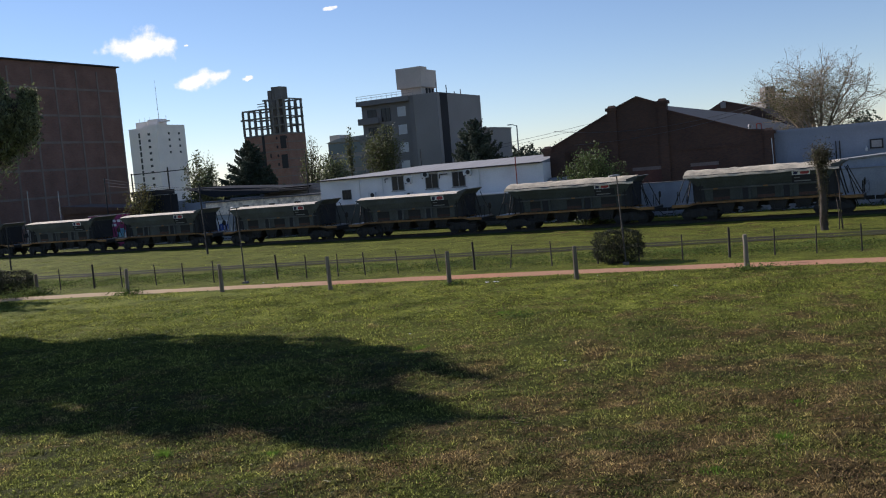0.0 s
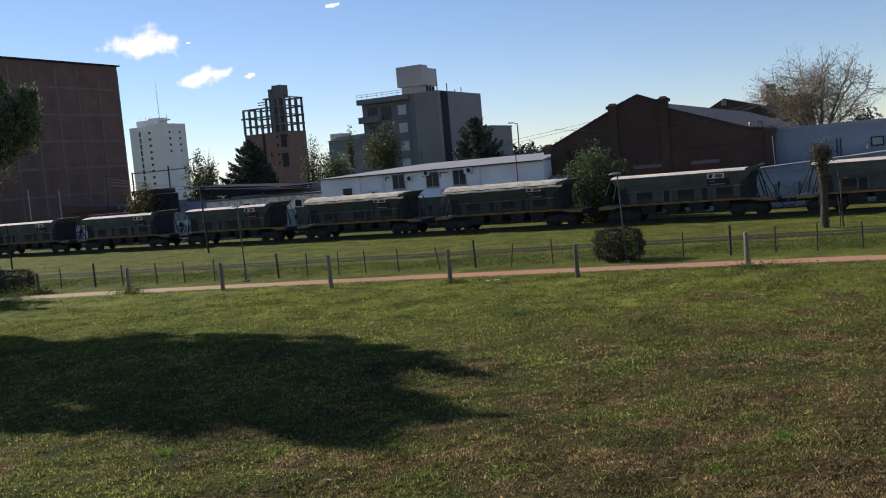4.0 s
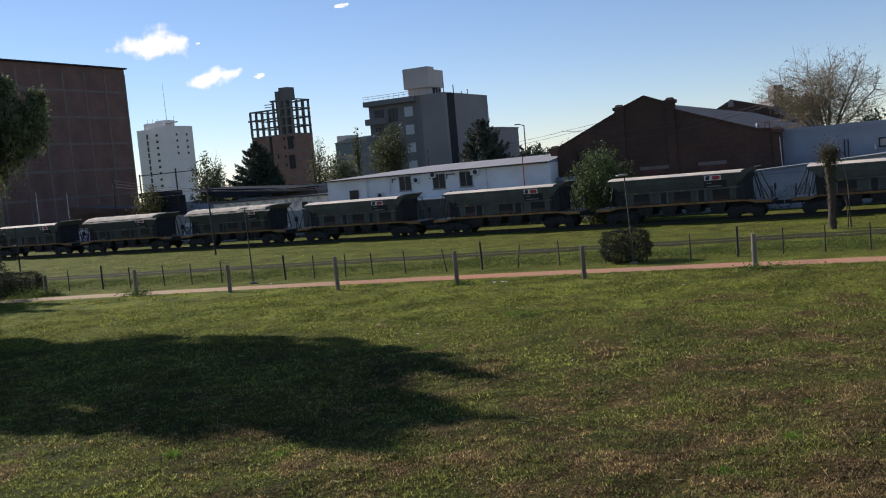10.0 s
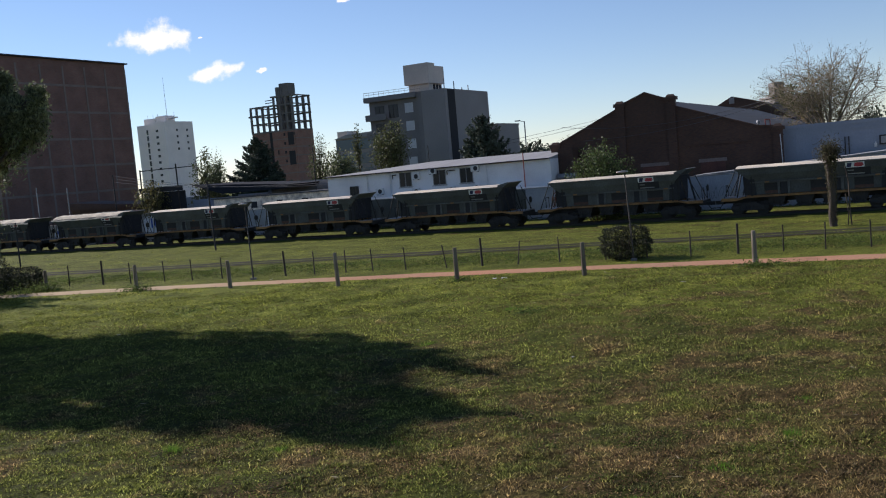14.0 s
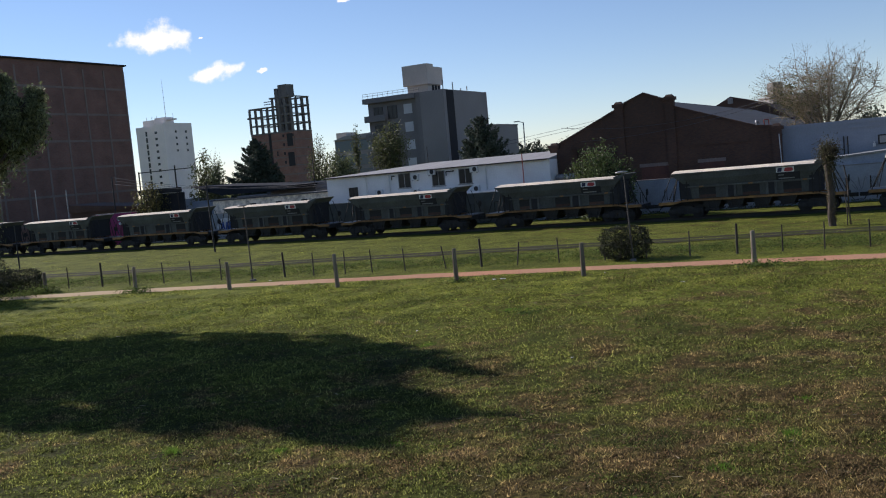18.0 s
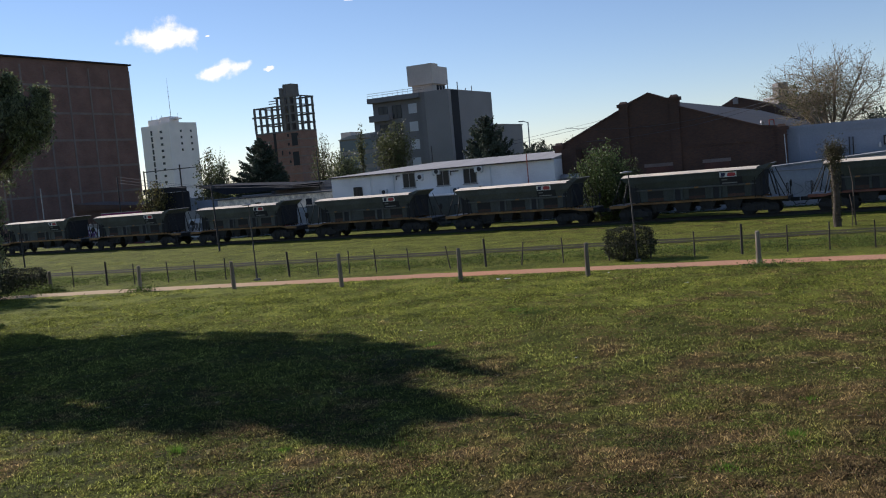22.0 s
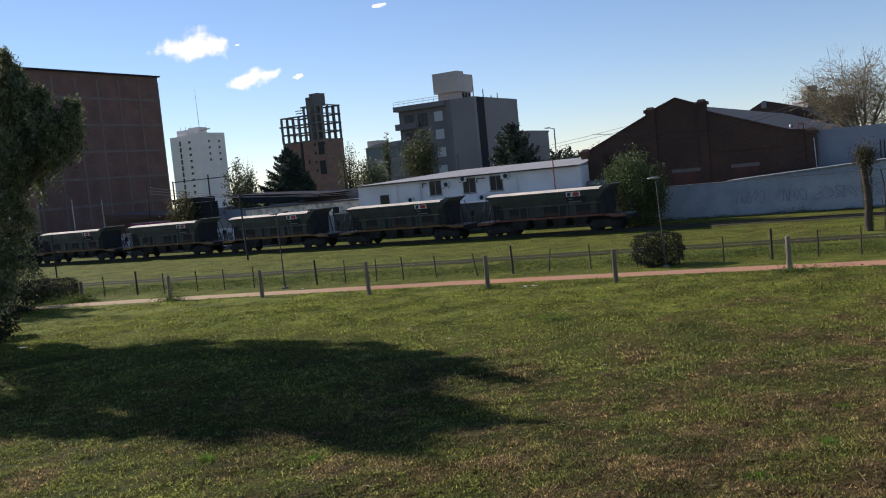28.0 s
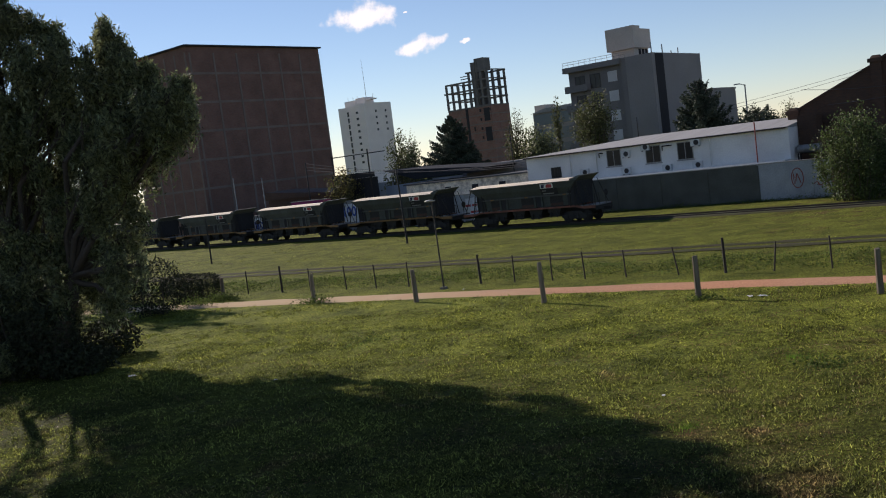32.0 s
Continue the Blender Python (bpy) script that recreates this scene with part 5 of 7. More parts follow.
        M[k + "_dark"] = dark
    return M


def build_wagon(M, i):
    rng = random.Random(40 + i)
    canvas = i in (8, 9)
    w = thing("hopper_wagon", yard(PITCH * -i + 196.69, 0.838, RAIL_TOP),
              ("dark green hopper wagon under a draped cream canvas" if canvas else
               "dark green hopper wagon with rust-red sill, end of the train" if i == 0 else "grey-green hopper wagon with dusty cream roof and ochre sill"),
              "freight wagon", "train of hopper wagons")
    tone = "_dark" if canvas or i in (0, 1) else ""
    body = part("hopper", M["hopper" + tone], None, w)
    part("top_rail", M["top_rail" + tone], None, body)
    part("side_ledge", M["side_ledge"], None, body)
    for x in (-1.55, -0.95, 1.35, 1.95) if i % 3 else (-2.6, -1.9, 1.0, 1.7):
        part("rib", M["rib" + tone], None, body, m=pose(x, -1.22, 1.88))
    for x in (-1.25, 1.65) if i % 3 else (-2.25, 1.35):
        part("side_opening", M["side_opening"], None, body, m=pose(x, -1.215, 1.88))
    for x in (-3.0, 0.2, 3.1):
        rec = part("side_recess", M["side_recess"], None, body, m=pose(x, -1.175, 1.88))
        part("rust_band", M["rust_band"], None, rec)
    part("roof_cover", M["roof_cover"], None, w, "dusty cream cover")
    part("roof_end", M["roof_end"], None, w)
    if canvas:
        part("tarpaulin", M["tarpaulin"], None, w, "draped cream canvas sheet")
    part("sill", M["sill_red" if i == 0 else "sill"], None, w, "rust-red painted sill" if i == 0 else "ochre painted sill")
    part("centre_beam", M["centre_beam"], None, w)
    for k, x in enumerate((-2.75, -0.95, 0.95, 2.75)):
        part("chute", M["chute"], None, w, m=pose(x + rng.uniform(-0.08, 0.08), 0, 0.10 * ((k + i) % 2)))
    part("brake_cylinder", M["brake_cylinder"], None, w, m=pose(rng.choice((-3.2, 3.3)), -0.7, 0.1))
    for a in (0, 180):
        e = pose(0, 0, 0, 0, 0, a)
        part("platform", M["platform"], None, w, m=e)
        part("end_post", M["end_post"], None, w, m=e)
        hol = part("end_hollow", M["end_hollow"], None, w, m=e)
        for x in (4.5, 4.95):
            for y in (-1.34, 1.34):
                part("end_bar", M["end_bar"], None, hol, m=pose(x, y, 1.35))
        part("ladder", M["ladder"], None, w, m=e)
        part("handrail", M["handrail"], None, w, m=e)
        part("coupler", M["coupler"], None, w, m=e)
    part("handbrake", M["handbrake"], None, w)
    sets = []
    for x in (-4.75, 4.75):
        bog = part("bogie", M["bogie"], None, w, m=pose(x, 0, 0))
        for a in (-0.9, 0.9):
            sets.append(part("wheelset", M["wheelset"], None, bog, m=pose(a, 0, AXLE_R)))
    px = 2.6 + rng.uniform(-0.25, 0.25)
    tilt = pose(px, -1.463, 3.17, 11.5)
    pl = part("sign_plate", M["sign_plate"], None, w, "white plate with blue and red emblem", m=tilt)
    part("emblem_blue", M["emblem_blue"], None, pl)
    part("emblem_red", M["emblem_red"], None, pl)
    st = part("stencil_field", M["stencil_field"], None, w, m=pose(px, -1.325, 2.66, 20.1) @ pose(0, -0.014, 0))
    part("stencil_bar", M["stencil_bar"], None, st, m=pose(0, -0.005, 0))
    part("stencil_bar", M["stencil_bar_short"], None, st, m=pose(0, -0.005, 0))
    for x in (-3.4, 0.2, 4.0):
        part("reflector", M["reflector"], None, w, m=pose(x, -1.345, 2.37))
    return w, sets


HOPPER = hopper_meshes()
TRAIN = [build_wagon(HOPPER, i) for i in range(16)]

# ---------------------------------------------------------------- lamps, poles, fences


def park_lamp(x, y, h, turn, lean):
    b = thing("park_lamp", pose(x, y, ground_z(x, y), 0, lean, 0) @ pose(0, 0, 0, 0, 0, turn), "slim weathered park lamp post with a flat pale head", "lamp post", "park lamps along the path")
    bm = bmesh.new()
    tube(bm, (0, 0, 0), (0, 0, h - 0.05), 0.042, 0.032, n=10)
    part("pole", bm, POLEMETAL, b)
    bm = bmesh.new()
    box(bm, (0, 0, 0.05), (0.3, 0.3, 0.12), taper=0.85)
    part("footing", bm, RAWCON, b)
    bm = bmesh.new()
    for k, (r, z) in enumerate(((0.0, h + 0.08), (0.12, h + 0.06), (0.23, h + 0.0), (0.19, h - 0.09), (0.0, h - 0.11))):
        ring_ = [bm.verts.new((r * 1.4 * math.cos(a * math.tau / 16) - 0.12, r * 0.6 * math.sin(a * math.tau / 16), h + (z - h) * 0.6)) for a in range(16)]
        if k:
            for i in range(16):
                f = bm.faces.new((prev[i], prev[(i + 1) % 16], ring_[(i + 1) % 16], ring_[i]))
                f.smooth = True
        prev = ring_
    bmesh.ops.remove_doubles(bm, verts=bm.verts, dist=0.001)
    bmesh.ops.recalc_face_normals(bm, faces=bm.faces)
    part("lamp_head", bm, LAMPHEAD, b, "flat pale lamp housing")


def tall_pole(m, h, r, label, mat=METALDARK, arm=0.0):
    b = thing("utility_pole", m, label, "pole")
    bm = bmesh.new()
    tube(bm, (0, 0, -0.4), (0, 0, h), r, r * 0.7, n=8)
    part("pole", bm, mat, b)
    if arm:
        bm = bmesh.new()
        span(bm, (-arm, -0.05, h - 0.35), (arm, 0.05, h - 0.25))
        part("crossarm", bm, mat, b)
    return b


park_lamp(9.78, 46.75, 4.55, -20, -2.2)
park_lamp(-10.99, 53.95, 4.45, -20, -1.0)
tall_pole(yard(30.2, -7.4) @ pose(0, 0, 0, 0, -2, 0), 6.2, 0.09, "thin dark leaning pole in the grass before the track")
tall_pole(pose(-38.0, 84.0, 0), 4.0, 0.08, "short dark pole in the grass before the track")
tall_pole(yard(-11.1, 7.2), 7.6, 0.09, "pale metal pole before the brick block", STEELGREY)
tall_pole(yard(-5.6, 7.2), 7.2, 0.09, "pale metal pole before the brick block", STEELGREY)
tall_pole(yard(-0.5, 9.9), 8.3, 0.10, "dark wooden cable pole", METALDARK)
tall_pole(yard(25.6, 15.5), 9.3, 0.07, "thin rooftop aerial pole", METALDARK)
tall_pole(yard(34.6, 26.5), 8.5, 0.07, "thin aerial pole behind the white building", METALDARK)
far = tall_pole(pose(14.3, 140, 0), 11.6, 0.12, "tall street lamp with a curved arm", STEELGREY)
_bm = bmesh.new()
tube(_bm, (0, 0, 11.5), (-0.7, 0, 11.75), 0.06, n=6)
box(_bm, (-1.0, 0, 11.75), (0.8, 0.3, 0.16))
part("lamp_head", _bm, LAMPHEAD, far)


def cable(name, p, q, sag, r=0.02):
    p, q = Vector(p), Vector(q)
    bm = bmesh.new()
    pts = [p.lerp(q, k / 10) - Vector((0, 0, sag * 4 * (k / 10) * (1 - k / 10))) for k in range(11)]
    side = (q - p).cross(Vector((0, 0, 1))).normalized() * r
    up = Vector((0, 0, r))
    rings = [[bm.verts.new(c + o) for o in (side, up, -side, -up)] for c in pts]
    for a, b in zip(rings, rings[1:]):
        for i in range(4):
            bm.faces.new((a[i], a[(i + 1) % 4], b[(i + 1) % 4], b[i]))
    solid(name, bm, CABLE, Matrix(), "thin grey overhead cable strung between poles", "cable", "overhead cables")


for k in range(3):
    cable("overhead_cable", YARD @ Vector((-0.5, 9.9, 8.2 - 0.4 * k)), YARD @ Vector((31.0, 10.2, 4.9 + 0.25 * k)), 0.7)
for k in range(2):
    cable("overhead_cable", (9.0, 150, 8.3 + 0.5 * k), (36.0, 140, 12.3 + 0.5 * k), 0.3, 0.022)
cable("overhead_cable", YARD @ Vector((56.5, 13.8, 8.5)), YARD @ Vector((76.5, 13.8, 9.3)), 1.0)
cable("overhead_cable", YARD @ Vector((58.5, 13.7, 7.0)), YARD @ Vector((76.5, 13.7, 9.0)), 0.6)


def thick_post(x, y, h, lean):
    r = random.Random(int(x * 10))
    bm = bmesh.new()
    last = None
    for k in range(7):
        z = -0.1 + (h + 0.1) * k / 5 if k < 6 else h + 0.03
        rad = (0.122 - 0.005 * k) * (1 if k < 6 else 0.72)
        dx = r.uniform(-0.008, 0.008)
        now = [bm.verts.new((dx + rad * r.uniform(0.94, 1.05) * math.cos(a * math.tau / 10), rad * math.sin(a * math.tau / 10), z + (r.uniform(-0.02, 0.02) if k > 4 else 0))) for a in range(10)]
        if last:
            for a in range(10):
                bm.faces.new((last[a], last[(a + 1) % 10], now[(a + 1) % 10], now[a]))
        last = now
    bm.faces.new(last)
    solid("wooden_post", bm, WOOD, pose(x, y, ground_z(x, y), 0, lean, r.uniform(0, 90)), "thick weathered grey wooden post beside the path", "post", "thick posts along the path")


for x, y, h, lean in ((-24.95, 58.4, 1.25, 0), (-17.74, 53.6, 1.45, 1), (-11.58, 50.4, 1.5, -1), (-5.31, 46.85, 1.68, -1.5), (0.71, 44.45, 1.62, -1.2),
                      (6.54, 42.4, 1.53, 0.3), (13.85, 40.65, 1.55, -1.0), (21.3, 37.8, 1.5, 1.0), (28.5, 35.0, 1.5, 0), (-32.0, 62.5, 1.4, 0)):
    thick_post(x, y, h, lean)


def wire_fence():
    posts = [(-42, 0), (-38, 1), (-34, 0), (-30, 0), (-26.6, 0), (-24.1, 0), (-21.6, 0), (-19.6, -1), (-17.2, -1), (-15.3, -1), (-13.3, 0), (-11.3, 0), (-9.2, -2), (-7.4, 0), (-5.5, 1),
             (-3.9, -2), (-2.0, -2), (0.3, -8), (2.25, -1), (4.15, 7), (6.3, -1), (8.6, 0), (10.6, 0), (12.65, 0), (14.8, 0), (16.8, 0), (18.6, 0), (20.5, 0), (22.6, 0), (25, 0), (28, 0), (32, 0)]
    f = thing("wire_fence", Matrix(), "sagging wire fence on thin dark wooden posts", "fence")
    r = random.Random(3)
    for x, lean in posts:
        y = fence_y(x)
        strong = x in (-21.6, -9.2, 2.25, 14.8, -34, 28)
        h = (1.5 if strong else 1.3) + r.uniform(-0.06, 0.06)
        rad = 0.065 if strong else 0.038
        bm = bmesh.new()
        tube(bm, (0, 0, -0.1), (0, 0, h), rad, rad * 0.9, n=7)
        part("fence_post", bm, DARKWOOD, f, m=pose(x, y, ground_z(x, y), r.uniform(-2, 2), lean, 0))
    for k, z in enumerate((0.3, 0.62, 0.95, 1.22)):
        bm = bmesh.new()
        for (a, _), (b, _) in zip(posts, posts[1:]):
            m = (a + b) / 2
            s = r.uniform(0.0, 0.06)
            tube(bm, (a, fence_y(a) - 0.05, z), (m, fence_y(m) - 0.05, z - s), 0.0035, n=3, cap=False)
            tube(bm, (m, fence_y(m) - 0.05, z - s), (b, fence_y(b) - 0.05, z), 0.0035, n=3, cap=False)
        part("wire", bm, WIRE, f)


wire_fence()

# ---------------------------------------------------------------- plants


def limb(bm, p, q, r0, r1, rng, n=6, steps=3, wob=0.06):
    p, q = Vector(p), Vector(q)
    last, L = p, (q - p).length
    pts = [p]
    for k in range(1, steps + 1):
        t = k / steps
        c = p.lerp(q, t)
        if k < steps:
            c += Vector((rng.uniform(-1, 1), rng.uniform(-1, 1), rng.uniform(-0.4, 0.4))) * L * wob
        a = r0 + (r1 - r0) * (k - 1) / steps
        b = r0 + (r1 - r0) * t
        tube(bm, last, c, a, b, n=n, cap=False)
        last = c
        pts.append(c)
    return pts


def drooping_tree(m, blobs, trunk, name, label, strands, leaf=0.056, seed=1):
    """A tree with a forked trunk whose leaves hang in strands from loose clumps. blobs: (x, y, z, radius, height)."""
    t = thing(name, m, label, "tree")
    rng = random.Random(seed)
    r = np.random.default_rng(seed)
    bm = bmesh.new()
    fork = Vector(trunk[1])
    limb(bm, trunk[0], fork, 0.34, 0.25, rng, 10, 4, 0.03)
    clumps = []
    for x, y, z, rad, hh in blobs:
        pts = limb(bm, fork, (x, y, z), 0.13, 0.05, rng, 6, 4, 0.08)
        for _ in range(5 + int(7.0 * rad)):
            d = Vector((rng.gauss(0, 1), rng.gauss(0, 1), rng.gauss(0, 1))).normalized() * rng.uniform(0.35, 1.02)
            q = Vector((x + d.x * rad, y + d.y * rad * 1.1, z + d.z * hh))
            limb(bm, pts[rng.randint(2, 4)], q, 0.03, 0.008, rng, 4, 2, 0.1)
            clumps.append((q.x, q.y, q.z, rng.uniform(0.12, 0.34) * (0.25 + min(rad, 1.6)), 0.6 if 3.5 < q.z < 9.3 else 1.0))
    part("trunk", bm, BARK, t, "dark brown bark")
    cl = np.array(clumps)
    w = cl[:, 3] ** 2 * cl[:, 4]        # sparser between the skirts and the head
    pick = r.choice(len(cl), strands, p=w / w.sum())
    d = r.normal(size=(strands, 3))
    d /= np.linalg.norm(d, axis=1)[:, None]
    top = cl[pick, :3] + d * (cl[pick, 3] * np.clip(np.abs(r.normal(scale=0.7, size=strands)), 0, 2.2))[:, None]
    ln = r.uniform(0.1, 1.0, strands) ** 1.6 * 1.5
    k = 9
    cs = []
    for j in range(k):
        p = top.copy()
        p[:, 2] -= ln * j / k
        p += r.normal(scale=0.075, size=(strands, 3))
        p[:, :2] += d[:, :2] * (j / k) * 0.2
        cs.append(p)
    c = np.concatenate(cs)
    c = c[c[:, 2] > 0.35]
    part("crown", quads("crown", c, leaf, LEAF, r, droop=0.4, aspect=2.0), None, t)
    return t


def bough_tree(m, height, radius, base, name, label, n, leaf, seed, profile, boughs=70, rise=0.12):
    """A conifer: rings of ragged boughs on one trunk, each a flat fan of needles with a free tip."""
    t = thing(name, m, label, "tree")
    rng = random.Random(seed)
    r = np.random.default_rng(seed)
    bm = bmesh.new()
    limb(bm, (0, 0, -0.1), (rng.uniform(-0.2, 0.2), 0, height), 0.24, 0.03, rng, 7, 6, 0.008)
    cs = []
    share = [profile((k + 0.5) / boughs) for k in range(boughs)]
    tot = sum(q * q + 0.05 for q in share)
    for k, pr in enumerate(share):
        f = (k + 0.5) / boughs
        z = base + (height - base) * f
        a = k * 2.4 + rng.uniform(-0.4, 0.4)
        L = radius * pr * rng.uniform(0.72, 1.12) + 0.15
        up = L * (rise + 0.5 * f * f) * rng.uniform(0.5, 1.4)
        out = np.array([math.cos(a), math.sin(a)])
        limb(bm, (0, 0, z), (out[0] * L, out[1] * L, z + up), 0.05, 0.01, rng, 4, 2, 0.03)
        c = int(n * (pr * pr + 0.05) / tot)
        s = r.uniform(0.12, 1.06, c) ** 0.75
        side = r.normal(scale=1, size=c) * (0.05 * L + 0.20 * L * (1.1 - s))
        p = np.stack([out[0] * s * L - out[1] * side, out[1] * s * L + out[0] * side,
                      z + up * s * s - 0.10 * np.abs(side) - np.abs(r.normal(scale=0.07 * L + 0.08, size=c))], 1)
        cs.append(p)
    part("trunk", bm, BARK, t)
    p = np.concatenate(cs)
    part("crown", quads("crown", p[p[:, 2] > 0.2], leaf, LEAFDARK, r, flat=0.2, aspect=1.3), None, t)
    return t


def stem_tree(m, height, radius, low, name, label, mat, n, leaf, seed, stems=24, scatter=0.3, bark=None, trunk_r=0.14, dome=0.45, first=0.0, category="tree", twigs=3):
    """Many rising stems with leaves strung loosely along them; low is the height share where leaves begin."""
    t = thing(name, m, label, category)
    rng = random.Random(seed)
    r = np.random.default_rng(seed)
    bm = bmesh.new()
    if first > 0:
        limb(bm, (0, 0, -0.1), (rng.uniform(-0.15, 0.15), 0, height * 0.9), trunk_r, 0.02, rng, 7, 6, 0.012)
    seg = []
    for k in range(stems):
        f = math.sqrt((k + 0.5) / stems)
        a = k * 2.39996 + rng.uniform(-0.3, 0.3)
        R = radius * f * rng.uniform(0.8, 1.1)
        z1 = height * (1 - dome * f * f) * rng.uniform(0.82, 1.03)
        z0 = z1 * rng.uniform(first * 0.5, first * 1.1) if first > 0 else -0.05
        b = Vector((math.cos(a) * R * 0.6, math.sin(a) * R * 0.6, z0)) if first == 0 else Vector((0, 0, z0))
        e = Vector((math.cos(a) * R, math.sin(a) * R, z1))
        mid = b.lerp(e, 0.5) + Vector((math.cos(a) * R * 0.12, math.sin(a) * R * 0.12, 0))
        pts = limb(bm, b, mid, trunk_r * 0.35, trunk_r * 0.22, rng, 4, 2, 0.04)[:-1] + limb(bm, mid, e, trunk_r * 0.22, 0.008, rng, 4, 3, 0.03)
        seg += list(zip(pts, pts[1:]))
        for _ in range(twigs):
            i = rng.randint(1, len(pts) - 2)
            q = pts[i] + Vector((rng.uniform(-1, 1), rng.uniform(-1, 1), rng.uniform(0.2, 1.3))) * radius * 0.28
            limb(bm, pts[i], q, 0.016, 0.006, rng, 3, 2, 0.05)
            seg.append((pts[i], q))
    part("trunk", bm, bark or BARK, t)
    A = np.array([tuple(a) for a, b in seg])
    B = np.array([tuple(b) for a, b in seg])
    w = np.linalg.norm(B - A, axis=1)
    pick = r.choice(len(A), n, p=w / w.sum())
    p = A[pick] + (B - A)[pick] * r.uniform(size=n)[:, None] + r.normal(scale=scatter, size=(n, 3)) * np.array([1, 1, 0.8])
    p = p[(p[:, 2] > max(0.1, low * height)) & (p[:, 2] < height * 1.02)]
    part("crown", quads("crown", p, leaf, mat, r), None, t)
    return t


def bare_tree(m, height, radius, base, seed, leaves):
    """A round-crowned tree in late autumn: rising limbs that fork into a dome of fine twigs with few leaves."""
    t = thing("bare_tree", m, "large nearly bare tree with fine grey twigs and few yellow leaves", "tree")
    rng = random.Random(seed)
    r = np.random.default_rng(seed)
    bm = bmesh.new()
    limb(bm, (0, 0, -0.1), (0.1, 0, base), 0.38, 0.30, rng, 9, 4, 0.01)
    tips = []
    for k in range(15):
        a = k * 2.39996
        f = math.sqrt((k + 0.4) / 15)
        end = Vector((math.cos(a) * radius * f * 0.62, math.sin(a) * radius * f * 0.62, base + (height - base) * (0.80 - 0.32 * f * f)))
        pts = limb(bm, (0.1, 0, base - 0.4 * f), end, 0.13, 0.05, rng, 6, 5, 0.035)
        for j in range(20):
            p = pts[rng.randint(2, 5)]
            d = Vector((rng.gauss(0, 1), rng.gauss(0, 1), rng.gauss(0.5, 0.6))).normalized() * rng.uniform(1.6, 3.4)
            out = Vector((p.x, p.y, 0)) * 0.30
            q = p + d + out
            e = (q.x / radius) ** 2 + (q.y / radius) ** 2 + ((q.z - base - 1.0) / (height - base - 1.0)) ** 2
            if e > 1.0:
                q = p + (q - p) * 0.55
            sub = limb(bm, p, q, 0.035, 0.018, rng, 4, 3, 0.06)
            for _ in range(12):
                p2 = sub[rng.randint(1, 3)]
                q2 = p2 + (d.normalized() * 0.5 + Vector((rng.gauss(0, 1), rng.gauss(0, 1), rng.gauss(0.35, 0.7))).normalized()) * rng.uniform(0.7, 1.5)
                limb(bm, p2, q2, 0.012, 0.007, rng, 3, 2, 0.06)
                tips.append(q2)
                tips.append(p2.lerp(q2, 0.6))
    part("trunk", bm, TWIG, t)
    pick = r.choice(len(tips), leaves)
    c = np.array([tuple(tips[i]) for i in pick]) + r.normal(scale=0.22, size=(leaves, 3))
    low = r.uniform(size=leaves) < np.clip(0.45 + (base + 4.0 - c[:, 2]) / 9.0 - c[:, 0] / 26.0, 0.16, 1)
    part("crown", quads("crown", c[low], 0.075, LEAFAUTUMN, r), None, t)


def hedge(name, m, sx, sy, sz, label, mat, n, leaf, seed, category="bush"):
    t = thing(name, m, label, category)
    r = np.random.default_rng(seed)
    rng = random.Random(seed)
    bm = bmesh.new()
    for _ in range(14):
        limb(bm, (rng.uniform(-0.4, 0.4) * sx, rng.uniform(-0.3, 0.3) * sy, -0.05), (rng.uniform(-0.85, 0.85) * sx, rng.uniform(-0.8, 0.8) * sy, sz * rng.uniform(0.6, 0.95)), 0.03, 0.008, rng, 4, 3, 0.08)
    part("woody_core", bm, BARK, t)
    d = r.normal(size=(n, 3))
    d /= np.linalg.norm(d, axis=1)[:, None]
    q = (np.abs(d) ** 3.2).sum(1) ** (-1 / 3.2)
    lump = 1 + 0.09 * np.sin(d[:, 0] * 7 + seed) * np.cos(d[:, 1] * 5) + 0.07 * np.sin(d[:, 2] * 11 + d[:, 0] * 9) + r.normal(scale=0.035, size=n)
    rr = np.where(r.uniform(size=n) < 0.7, r.uniform(0.86, 1.02, n), r.uniform(0.3, 0.9, n)) * q * lump
    c = np.stack([d[:, 0] * sx * rr, d[:, 1] * sy * rr, sz * 0.5 + d[:, 2] * sz * 0.5 * rr], 1)
    c = c[c[:, 2] > 0.03]
    part("foliage", quads("foliage", c, leaf, mat, r), None, t)


